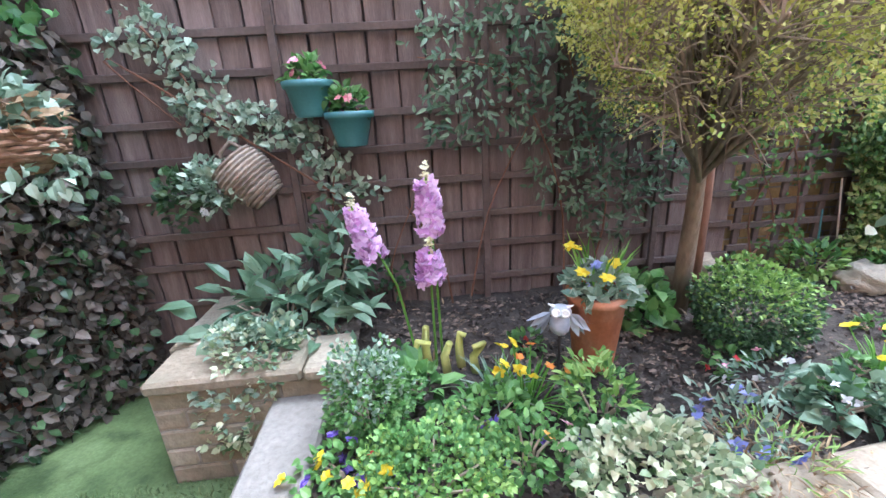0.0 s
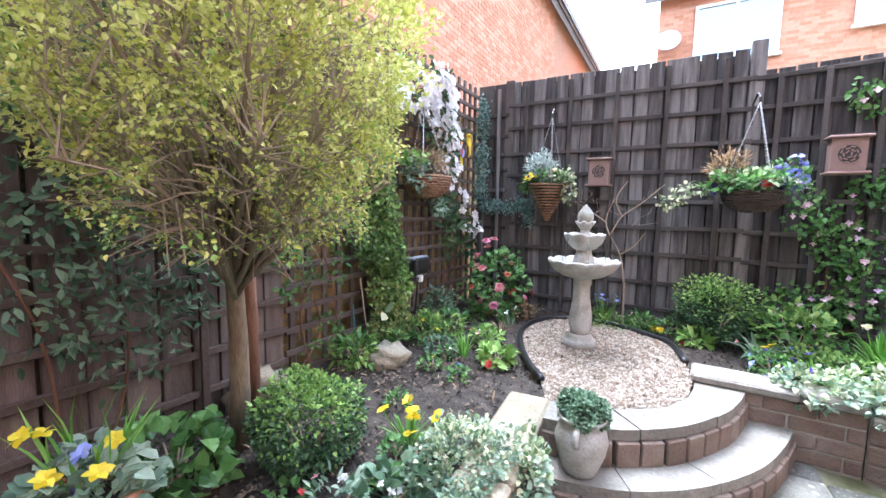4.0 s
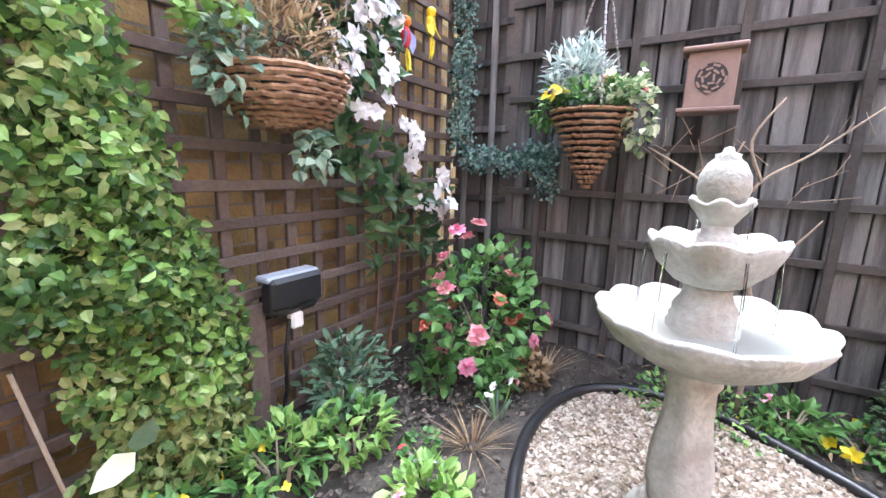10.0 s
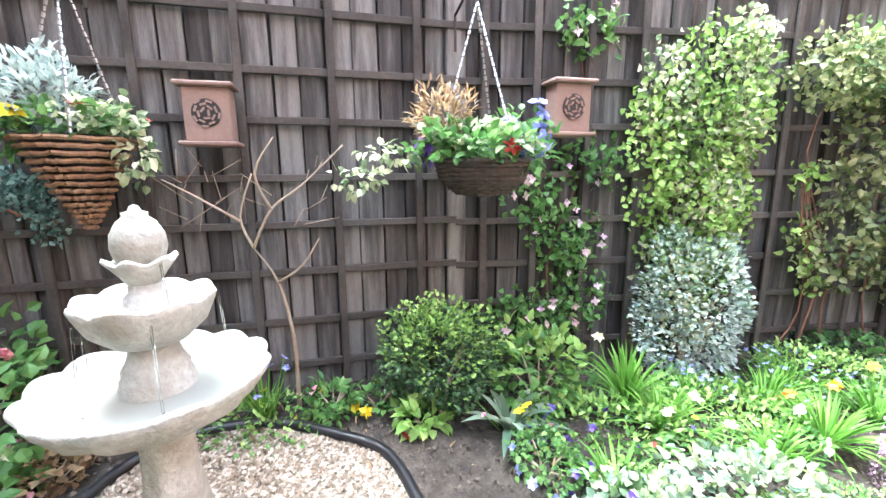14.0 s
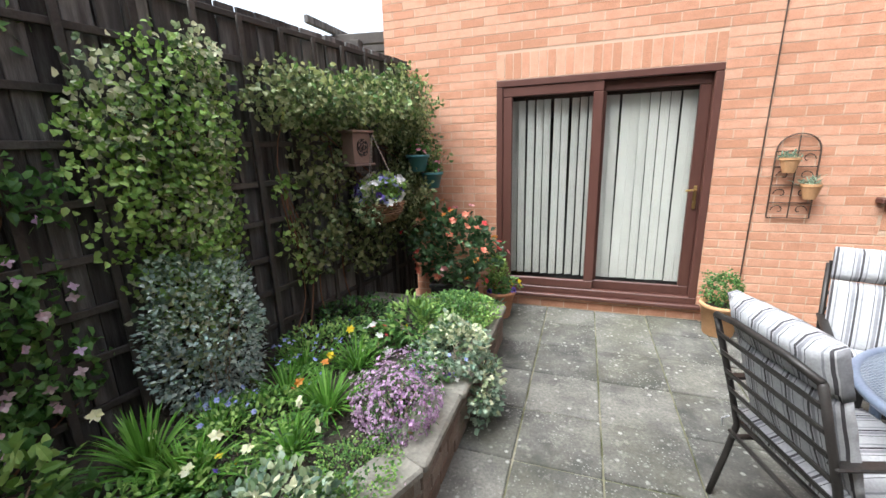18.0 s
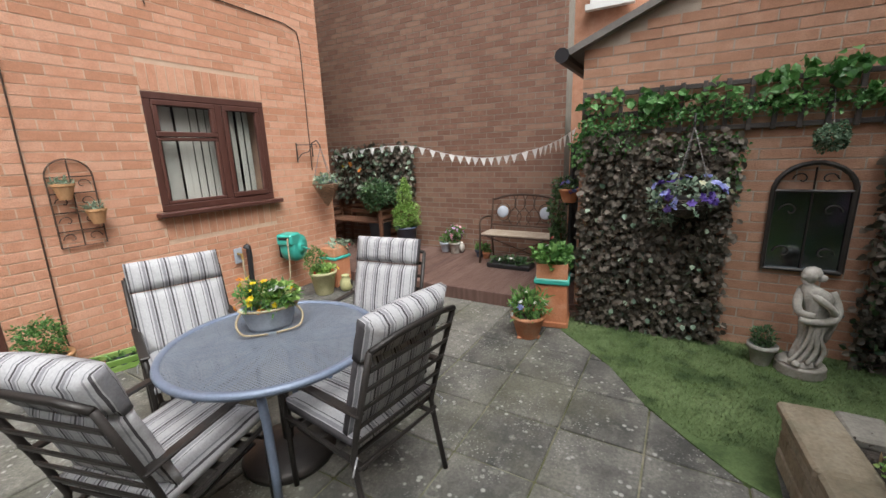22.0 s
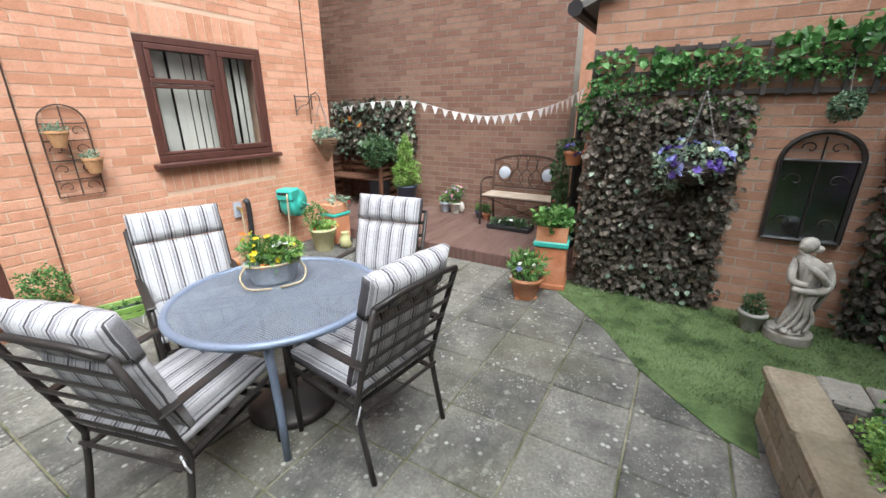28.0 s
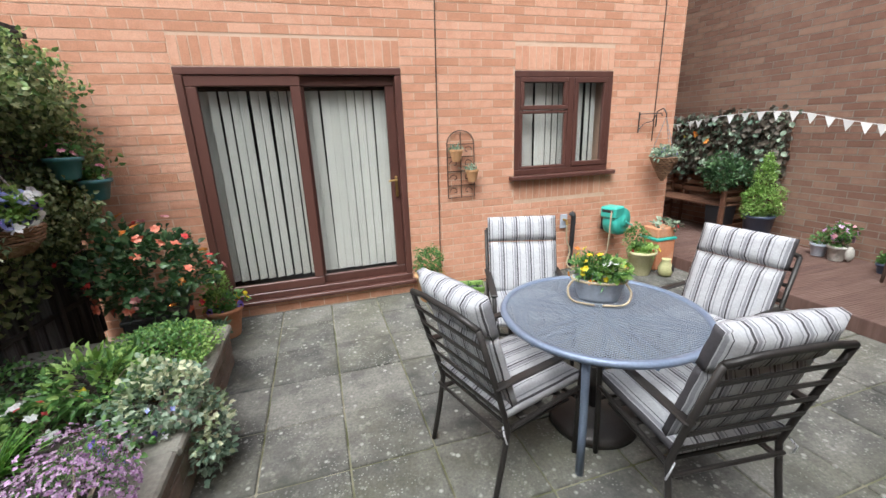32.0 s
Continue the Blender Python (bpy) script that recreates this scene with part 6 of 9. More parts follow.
strap_clump("bluebells", -1.12, -4.66, 0.30, 0.16, 0.22, 40, 0.006, GRASS_BLADE, "bluebells beside the bare shrub", "flowers", (("blue", 9, 0.022, 0.24),), 0.6)
bush("bellis_daisies", -0.80, -5.42, 0.30, (0.10, 0.09, 0.06), 110, 0.05, LEAF_MID, "daisy plant with deep pink blooms", "flowers", (("rose", 3, 0.026),), width=0.3)
bush("ground_cover", -1.05, -4.62, 0.29, (0.20, 0.30, 0.06), 500, 0.03, LEAF_MID, "low leafy growth along the grey fence", "plant", (("yellow", 3, 0.022), ("rose", 2, 0.02)), stems=0, width=0.3, mix=LEAF_LIME)

# climbers
climber("euonymus_climber", south, [(0.30, 0.48, 0.20, 0.18), (0.30, 0.72, 0.21, 0.20), (0.38, 0.98, 0.20, 0.20), (0.42, 1.24, 0.15, 0.18), (0.45, 1.48, 0.11, 0.18), (0.49, 1.72, 0.09, 0.16), (0.56, 1.02, 0.09, 0.09), (0.52, 1.92, 0.08, 0.12), (0.57, 1.56, 0.12, 0.05)], 6200, 0.035, LEAF_EUON, "tall gold-edged euonymus climbing the trellis", 0.20, width=0.36)
climber("euonymus_climber", south, [(0.30, 0.75, 0.20, 0.22), (0.38, 1.02, 0.19, 0.20), (0.42, 1.28, 0.14, 0.18), (0.47, 1.6, 0.10, 0.2)], 1800, 0.034, LEAF_LIME, "yellow-green young shoots of the climbing euonymus", 0.23, width=0.36)
climber("white_clematis", south, [(-0.42, 1.62, 0.15, 0.18), (-0.66, 1.36, 0.13, 0.10), (-0.88, 1.14, 0.13, 0.14), (-0.42, 1.90, 0.20, 0.22), (-0.30, 2.1, 0.25, 0.2)], 60, 0.07, LEAF_DARK, "white-flowered evergreen clematis on the trellis", 0.18, (("white", 64, 0.046, 6), ("white", 60, 0.040, 6)), [[(-0.5, 0.3), (-0.55, 0.9), (-0.4, 1.5), (-0.2, 2.2)]], 0.3)
climber("clematis_leaves", south, [(-0.45, 1.28, 0.22, 0.14), (-0.70, 1.12, 0.24, 0.16), (-0.55, 0.98, 0.14, 0.10), (-0.90, 0.95, 0.14, 0.14), (-0.45, 1.85, 0.25, 0.3), (-0.30, 1.55, 0.15, 0.3)], 330, 0.10, LEAF_DARK, "long leathery dark clematis leaves on the trellis", 0.14, (), [[(-0.6, 0.35), (-0.7, 0.9), (-0.5, 1.4)]], 0.24)
climber("white_clematis", south, [(0.05, 2.15, 0.35, 0.2), (-0.3, 2.25, 0.3, 0.2), (0.3, 2.1, 0.2, 0.12)], 300, 0.06, LEAF_DARK, "clematis top growth with white blooms", 0.14, (("white", 60, 0.05, 6), ("white", 58, 0.046, 5)), width=0.3)
climber("honeysuckle", south, [(0.74, 1.30, 0.12, 0.12), (0.80, 1.46, 0.14, 0.08), (0.76, 1.12, 0.10, 0.10), (0.98, 1.25, 0.2, 0.14), (1.12, 0.95, 0.16, 0.2), (0.83, 0.92, 0.12, 0.14), (1.15, 1.45, 0.2, 0.1), (0.92, 0.55, 0.14, 0.12)], 480, 0.038, LEAF_MID, "thin honeysuckle with fresh green leaves", 0.12, (), [[(1.0, 0.3), (1.1, 0.7), (0.9, 1.1), (1.1, 1.6)], [(0.8, 0.3), (0.85, 0.8), (1.0, 1.3), (0.8, 1.9)], [(1.2, 0.3), (0.95, 0.6), (1.2, 1.1)]], 0.3)
climber("dark_jasmine", south, [(2.03, 1.44, 0.26, 0.4), (2.33, 1.69, 0.3, 0.25), (2.48, 1.29, 0.3, 0.2), (2.08, 0.99, 0.22, 0.25), (1.88, 0.79, 0.2, 0.2), (2.68, 1.59, 0.2, 0.12), (2.7, 1.29, 0.1, 0.2), (2.23, 2.09, 0.4, 0.25), (1.73, 1.84, 0.35, 0.5), (1.63, 1.14, 0.3, 0.35)], 2800, 0.05, LEAF_TEAL, "dark evergreen jasmine sprawling over the brown fence", 0.16, (), [[(2.1, 0.3), (2.15, 0.9), (2.4, 1.4), (2.8, 1.5)], [(2.0, 0.3), (1.9, 0.8), (2.1, 1.4), (2.3, 2.2)], [(2.6, 0.35), (2.5, 0.8), (2.3, 1.2)]], 0.2)
climber("pale_ivy_garland", south, [(3.89, 1.66, 0.1, 0.08), (3.81, 1.54, 0.1, 0.09), (3.72, 1.38, 0.12, 0.12), (3.55, 1.28, 0.16, 0.08), (3.39, 1.22, 0.12, 0.07), (3.25, 1.08, 0.1, 0.08), (3.15, 0.96, 0.14, 0.05), (4.01, 1.6, 0.08, 0.05), (3.79, 1.33, 0.06, 0.1)], 560, 0.045, LEAF_GREY, "garland of pale grey-green artificial ivy on the fence", 0.08, width=0.35)
climber("bramble_stems", south, [(3.25, 0.85, 0.12, 0.15), (3.2, 0.6, 0.1, 0.14), (3.0, 0.5, 0.12, 0.1)], 110, 0.045, LEAF_DARK, "thin rose stems with few leaves by the fence", 0.1, (), [[(3.2, 0.4), (3.25, 0.8), (3.2, 1.1)], [(2.95, 0.32), (3.0, 0.55), (2.85, 0.9)], [(2.7, 0.32), (2.75, 0.6), (2.9, 0.85)]], 0.3)
climber("teal_garland", west, [(-5.95, 2.2, 0.05, 0.22), (-5.95, 1.8, 0.055, 0.22), (-5.96, 1.5, 0.06, 0.14), (-5.82, 1.33, 0.13, 0.05), (-5.6, 1.32, 0.15, 0.045), (-5.44, 1.24, 0.04, 0.10), (-5.48, 1.36, 0.08, 0.04)], 2600, 0.026, LEAF_EUCA, "blue-green artificial eucalyptus garland in the corner", 0.09, width=0.35)
climber("pink_clematis", west, [(-3.1, 1.05, 0.22, 0.2), (-3.0, 0.7, 0.2, 0.2), (-3.3, 0.6, 0.25, 0.2), (-3.3, 1.3, 0.16, 0.16), (-2.95, 1.45, 0.2, 0.15), (-3.0, 2.1, 0.2, 0.12)], 1100, 0.050, LEAF_MID, "pink-flowered clematis on the dark trellis", 0.18, (("mauve", 26, 0.026, 4), ("lilac", 12, 0.024, 4)), [[(-3.1, 0.3), (-3.2, 0.9), (-3.0, 1.5), (-3.1, 2.2)], [(-3.3, 0.3), (-3.0, 0.5), (-2.7, 0.6)]], 0.35)
climber("variegated_climber", west2, [(-2.62, 1.75, 0.16, 0.3), (-2.25, 1.75, 0.16, 0.40), (-2.35, 1.3, 0.22, 0.3), (-2.5, 0.9, 0.22, 0.25), (-2.45, 0.6, 0.26, 0.2), (-2.2, 2.05, 0.12, 0.14)], 2400, 0.036, LEAF_VARIEG, "variegated euonymus climbing the trellis", 0.2, width=0.42)
climber("variegated_climber", west2, [(-2.4, 1.2, 0.30, 0.55), (-2.35, 1.75, 0.32, 0.4), (-2.7, 1.5, 0.16, 0.4)], 2000, 0.036, LEAF_LIME, "green shoots through the variegated climber", 0.26, width=0.42)
climber("evergreen_thicket", west2, [(-1.35, 1.9, 0.45, 0.2), (-0.85, 1.9, 0.4, 0.28), (-0.45, 1.9, 0.35, 0.35), (-0.3, 1.55, 0.3, 0.35), (-0.5, 1.2, 0.4, 0.3), (-1.7, 1.9, 0.3, 0.2), (-0.35, 0.95, 0.3, 0.3)], 6800, 0.038, LEAF_OLIVE, "dense evergreen climber heaped over the fence by the house", 0.42, width=0.42)
climber("evergreen_thicket", west2, [(-1.0, 1.95, 0.6, 0.2), (-0.4, 1.95, 0.35, 0.35), (-0.25, 1.5, 0.25, 0.3), (-1.6, 1.92, 0.25, 0.2)], 1800, 0.04, LEAF_EUON, "pale young growth on the climber by the house", 0.5, width=0.42)
climber("evergreen_thicket", west2, [(-0.9, 0.95, 0.4, 0.4), (-1.5, 1.0, 0.3, 0.3), (-1.4, 1.5, 0.3, 0.3)], 1500, 0.046, LEAF_OLIVE, "thin shaded lower growth on the trellis", 0.16, (), [[(-1.7, 0.3), (-1.6, 0.9), (-1.8, 1.5), (-1.6, 2.0)], [(-1.5, 0.3), (-1.55, 0.7), (-1.3, 1.3), (-1.4, 2.0)], [(-1.2, 0.3), (-1.3, 0.8), (-1.0, 1.4)], [(-1.9, 0.3), (-1.7, 0.6), (-1.75, 1.2)]], 0.42)
climber("yellow_shoots", west2, [(-1.75, 1.0, 0.1, 0.15), (-1.8, 1.35, 0.08, 0.1), (-1.65, 0.8, 0.1, 0.1)], 90, 0.05, LEAF_LIME, "few lime-green shoots on the trellis", 0.1, width=0.35)
# bare twiggy shrub by the grey fence
tw = thing("bare_shrub", pose(-1.18, -4.52, SOIL_Z), "bare pale-stemmed shrub against the grey fence", "shrub")
g = Geo()
for line in ([(0, 0, -0.03), (0.0, 0.0, 0.35), (-0.02, -0.05, 0.62), (-0.03, -0.14, 0.78)], [(-0.03, -0.14, 0.78), (0, -0.05, 0.95), (0, 0.08, 1.05), (0, 0.26, 1.22)], [(-0.03, -0.14, 0.78), (-0.02, -0.18, 0.92), (-0.02, -0.12, 1.1)], [(-0.02, -0.05, 0.62), (0.02, 0.06, 0.7), (0.03, 0.14, 0.82)], [(-0.02, -0.18, 0.9), (0, -0.32, 1.0), (0, -0.45, 1.08)], [(0, -0.05, 0.95), (0.02, -0.1, 1.1), (0, -0.02, 1.25)]):
    part("branch", Geo().tube([tuple(p) for p in smooth3(line)], 0.012 if line[0][2] < 0 else 0.007, 6, 0.003), TWIG, tw, smooth=True)
for k in range(26):
    a = Vector((random.uniform(-0.02, 0.02), random.uniform(-0.4, 0.25), random.uniform(0.85, 1.15)))
    g.tube([a, a + Vector((random.gauss(0, 0.03), random.gauss(0, 0.07), random.uniform(0.02, 0.12)))], 0.0025, 4, 0.001)
part("twig_mass", g, TWIG, tw, smooth=True)["kind"] = "stuff"

# camellia in the corner, foxgloves, dried stalks
bush("camellia", -0.95, -5.58, 0.30, (0.38, 0.25, 0.31), 520, 0.058, LEAF_MID, "glossy camellia with pink blooms in the corner", "camellia", (("pink", 16, 0.05), ("rose", 4, 0.046), ("coral", 8, 0.042)), lump=0.3, mix=LEAF_MID)
strap_clump("dry_grass", -0.98, -5.28, 0.30, 0.2, 0.18, 40, 0.003, LEAF_BROWN, "dry twiggy tuft under the camellia")


def foxglove(x, y, z, h, lean, spike, label):
    t = thing("foxglove", pose(x, y, z, 0, 0, 0), label, "foxglove", "foxgloves on the fence side")
    top = Vector((lean[0], lean[1], h))
    part("stalk", Geo().tube([(0, 0, -0.03), (top.x * 0.3, top.y * 0.3, h * 0.5), tuple(top)], 0.006, 6, 0.004), GRASS_BLADE, t)
    base = top * (1 - spike / h)
    ce, fa = [], []
    for k in range(85):
        u = random.random()
        a = random.uniform(0, 6.28)
        r = 0.045 * (1 - u * 0.45)
        p = base.lerp(top, u * 0.9)
        ce.append((p.x + math.cos(a) * r, p.y + math.sin(a) * r, p.z))
        fa.append((math.cos(a), math.sin(a), -0.3))
    for p, e in zip(ce, fa):
        part("flower", blossoms(Geo(), [p], 0.030, 5, np.array(e)), PETAL["lilac"], t, "lilac-pink bell")
    part("bud_tip", blossoms(Geo(), [tuple(top + Vector((random.gauss(0, 0.006), random.gauss(0, 0.006), random.uniform(-0.02, 0.05)))) for k in range(16)], 0.014, 4), PETAL["cream"], t)


foxglove(2.80, -5.46, SOIL_Z, 0.76, (0.02, 0.0), 0.21, "tall foxglove in lilac-pink bloom")
foxglove(2.83, -5.40, SOIL_Z, 0.50, (0.0, 0.02), 0.11, "shorter foxglove in lilac-pink bloom")
foxglove(2.90, -5.50, SOIL_Z, 0.66, (0.20, 0.0), 0.20, "foxglove leaning over, in lilac-pink bloom")
t = thing("dried_stalks", pose(2.86, -5.38, SOIL_Z), "thick yellowing cut stalks in the soil", "stalks")
for k, (dx, dy, hh) in enumerate(((0, 0, 0.2), (-0.07, 0.03, 0.14), (-0.13, 0, 0.16), (0.04, 0.05, 0.17), (-0.18, 0.04, 0.13))):
    part("stalk", Geo().tube([(dx, dy, -0.03), (dx + 0.01, dy, hh * 0.6), (dx + random.uniform(-0.03, 0.03), dy, hh), (dx + random.uniform(-0.05, 0.05), dy + 0.01, hh * 0.95)], 0.02, 7, 0.010), LEAF_YELLOW, t, smooth=True)


# ---- things in the garden ----
def pot_shape(r0, r1, h, rim=0.012, n=28, lip=0.03):
    return Geo().lathe([(r0 * 0.95, 0.0), (r0, 0.01), (r1, h - lip), (r1 + rim, h - lip + 0.003), (r1 + rim, h), (r1 - 0.012, h), (r1 - 0.02, h - 0.035), (0.001, h - 0.035)], n)


def potted(name, x, y, z, r0, r1, h, material, label, category="plant pot", rz=0):
    t = thing(name, pose(x, y, z, 0, 0, rz), label, category)
    part("pot", pot_shape(r0, r1, h), material, t, smooth=True)
    part("soil", Geo().lathe([(0.001, h - 0.034), (r1 - 0.021, h - 0.034), (r1 - 0.021, h - 0.03), (0.001, h - 0.022)], 16), SOIL, t)
    return t


def fill(t, n, c, r, leaf, material, flowers=(), width=0.4, up=0.5, inner=0.4, name="foliage"):
    """Leaves and flowers as parts of a potted thing; c is the middle of the crown in the thing's own space."""
    P, d = shell_points(n, c, r, inner, 0.25)
    ob = part(name, Geo().leaves(P, d * 0.7 + RNG.normal(0, 0.5, d.shape) + (0, 0, up), leaf * RNG.uniform(0.7, 1.2, n), leaf * width), material, t)
    ob["kind"] = "stuff"
    for colour, k, size in flowers:
        P, d = shell_points(k, c, (r[0] * 1.05, r[1] * 1.05, r[2] * 1.15), 0.9, 0.2)
        for p, e in zip(P, d):
            if size >= 0.036 and colour in ("purple", "blue", "yellow", "cream"):
                pansy(t, tuple(p), size, tuple(e + (0, 0, 0.5)), colour)
            else:
                part("flower", blossoms(Geo(), [p], size, 6, e + (0, 0, 0.5)), PETAL[colour], t, colour + " flower")


# fountain
fo = thing("fountain", pose(-0.34, -4.715, 0.33), "three-tier scalloped cast-stone garden fountain with water in the bowls", "fountain")
part("foot", Geo().lathe([(0.112, 0.0), (0.115, 0.015), (0.113, 0.04), (0.104, 0.048), (0.09, 0.05), (0.088, 0.075), (0.075, 0.088), (0.066, 0.092)], 36), FOUNTAIN, fo, smooth=True)
flute = lambda a, i: (1 + (0.05 * math.cos(a * 6) if 1 < i < 7 else 0), 0)
part("column", Geo().lathe([(0.064, 0.088), (0.069, 0.12), (0.077, 0.16), (0.078, 0.21), (0.068, 0.28), (0.058, 0.34), (0.055, 0.43), (0.064, 0.445), (0.062, 0.475), (0.07, 0.50)], 48, lobe=flute), FOUNTAIN, fo, "fluted column with leaf relief", True)


def bowl(r, z, depth, lobes, n=96):
    k = lambda a, i: (1 + (0.055 * (abs(math.cos(a * lobes / 2)) - 0.6) if 2 <= i <= 7 else 0), 0.012 * abs(math.cos(a * lobes / 2)) if 3 <= i <= 6 else 0)
    return Geo().lathe([(r * 0.3, 0.0), (r * 0.55, depth * 0.14), (r * 0.82, depth * 0.5), (r * 0.96, depth * 0.82), (r, depth), (r * 0.97, depth * 1.08), (r * 0.9, depth * 1.02), (r * 0.83, depth * 0.75), (r * 0.5, depth * 0.5), (0.001, depth * 0.45)], n, (0, 0, z), k)


part("lower_bowl", bowl(0.243, 0.487, 0.115, 12), FOUNTAIN, fo, "wide scalloped bowl", True)
part("water", Geo().lathe([(0.001, 0.577), (0.203, 0.577)], 48, closed=False), WATER, fo, "shallow clear water")
part("middle_stem", Geo().lathe([(0.077, 0.54), (0.078, 0.59), (0.072, 0.595), (0.074, 0.608), (0.068, 0.613), (0.069, 0.63), (0.055, 0.655), (0.05, 0.675), (0.056, 0.69)], 32), FOUNTAIN, fo, "ringed stem", True)
part("upper_bowl", bowl(0.138, 0.682, 0.104, 8), FOUNTAIN, fo, "smaller scalloped bowl", True)
part("water", Geo().lathe([(0.001, 0.765), (0.113, 0.765)], 40, closed=False), WATER, fo)
part("top_stem", Geo().lathe([(0.052, 0.73), (0.054, 0.777), (0.047, 0.782), (0.044, 0.797), (0.032, 0.81), (0.031, 0.832)], 28), FOUNTAIN, fo, smooth=True)
part("cup", Geo().lathe([(0.031, 0.828), (0.045, 0.85), (0.066, 0.878), (0.062, 0.886), (0.044, 0.875)], 42, lobe=lambda a, i: (1 + 0.09 * math.cos(6 * a) * (i > 1), 0.007 * math.cos(6 * a) * (i > 1))), FOUNTAIN, fo, "petal cup", True)
part("finial", Geo().lathe([(0.034, 0.865), (0.046, 0.885), (0.052, 0.91), (0.049, 0.94), (0.036, 0.966), (0.024, 0.978), (0.025, 0.986), (0.012, 0.99), (0.009, 1.0), (0.001, 1.003)], 32, lobe=lambda a, i: (1 + 0.03 * abs(math.cos(5 * a)) * (i < 5), 0)), FOUNTAIN, fo, "acorn finial", True)
drips = Geo()
for a in (0.4, 1.9, 3.2, 4.6, 5.6):
    drips.tube([(0.141 * math.cos(a), 0.141 * math.sin(a), 0.77), (0.147 * math.cos(a), 0.147 * math.sin(a), 0.68), (0.149 * math.cos(a), 0.149 * math.sin(a), 0.58)], 0.003, 4)
for a in (0.9, 3.7):
    drips.tube([(0.067 * math.cos(a), 0.067 * math.sin(a), 0.88), (0.072 * math.cos(a), 0.072 * math.sin(a), 0.82), (0.073 * math.cos(a), 0.073 * math.sin(a), 0.767)], 0.003, 4)
part("water_drip", drips, GLASS, fo)["kind"] = "stuff"

# urn with a clipped ball on the lower step
urn = thing("stone_urn", pose(0.855, -4.47, 0.16), "two-handled weathered stone urn with a clipped green ball", "urn")
part("body", Geo().lathe([(0.065, 0.0), (0.075, 0.02), (0.1, 0.09), (0.112, 0.15), (0.1, 0.2), (0.082, 0.225), (0.1, 0.245), (0.104, 0.255), (0.09, 0.255), (0.075, 0.225), (0.001, 0.225)], 28), FOUNTAIN, urn, smooth=True)
for s in (-1, 1):
    part("handle", Geo().tube([(s * 0.088, 0, 0.235), (s * 0.125, 0, 0.225), (s * 0.13, 0, 0.19), (s * 0.108, 0, 0.165)], 0.013, 8), FOUNTAIN, urn, smooth=True)
fill(urn, 2600, (0, 0, 0.272), (0.086, 0.086, 0.064), 0.02, LEAF_TEAL, inner=0.85, up=0.0, name="topiary_ball")

# boxes on the west fence
def nest_box(x, y, z, w, h, label, rz=0, reach=0.05):
    t = thing("nest_box", pose(x, y, z, 0, 0, rz), label, "nest box", "pink boxes on the fence")
    d = 0.11
    part("body", Geo().box(0, d, -w / 2, w / 2, 0, h, 0.004), BOX_PINK, t)
    part("lid", Geo().box(-0.005, d + 0.025, -w / 2 - 0.022, w / 2 + 0.022, h, h + 0.018, 0.005), BOX_PINK, t)
    part("base", Geo().box(-0.005, d + 0.025, -w / 2 - 0.022, w / 2 + 0.022, -0.018, 0.0, 0.005), BOX_PINK, t)
    part("bracket", Geo().box(-reach, 0.002, -0.02, 0.02, 0.02, h - 0.02, 0.003), METAL_DARK, t)
    r = w * 0.32
    part("pierced_disc", Geo().lathe([(0.001, 0.0), (r, 0.0), (r, 0.004), (0.001, 0.004)], 24).moved(pose(d, 0, h * 0.52, 0, 90)), BLACK, t, "dark round opening")
    fret = Geo()
    for k in range(16):
        a = k * 2.4
        q = r * math.sqrt((k + 0.5) / 17)
        fret.box(-0.012, 0.012, -0.004, 0.004, 0, 0.006, m=pose(d + 0.003, 0, h * 0.52) @ pose(0, math.cos(a) * q, math.sin(a) * q, 0, 90, 0) @ pose(0, 0, 0, 0, 0, math.degrees(a)))
    part("leaf_fretwork", fret, BOX_PINK, t)["kind"] = "stuff"
    return t


nest_box(FB + 0.11, -4.78, 1.53, 0.17, 0.21, "dusky pink wooden box with a leaf cut-out on the grey fence", reach=0.09)
nest_box(-1.20, -3.20, 1.585, 0.18, 0.22, "dusky pink box with a leaf cut-out beside the climber", reach=0.14)
nest_box(-0.86, -1.2, 1.48, 0.20, 0.22, "brown-pink box hanging amid the climber", -8.6, 0.14)


def chain_line(t, a, b, r=0.004):
    a, b = Vector(a), Vector(b)
    g = Geo()
    n = int((b - a).length / 0.022)
    for i in range(n):
        p, q = a.lerp(b, i / n), a.lerp(b, (i + 0.75) / n)
        g.tube([p, q], r * (1.5 if i % 2 else 1.0), 5)
    part("chain", g, CHAIN, t)


def wicker_bowl(prof, material, parent, n=40, rows=14, label=""):
    """Bands of woven cane round a bowl or cone profile, each a part of the bowl."""
    for i in range(rows):
        g = Geo()
        u = (i + 0.5) / rows * (len(prof) - 1)
        k = int(min(u, len(prof) - 2))
        f = u - k
        r, z = (prof[k][j] * (1 - f) + prof[k + 1][j] * f for j in (0, 1))
        pts = [((r + (0.006 if (j + i) % 2 else -0.002) + random.uniform(-0.003, 0.003)) * math.cos(2 * math.pi * j / n), (r + (0.006 if (j + i) % 2 else -0.002)) * math.sin(2 * math.pi * j / n), z + random.uniform(-0.003, 0.003)) for j in range(n + 1)]
        part("cane_band", g.tube(pts, 0.0085, 5, caps=False), material, parent, label)
    liner = [(max(r - 0.01, 0.001), z) for r, z in prof]
    part("liner", Geo().lathe(liner, 24, closed=True), BLACK, parent, "black plastic liner")


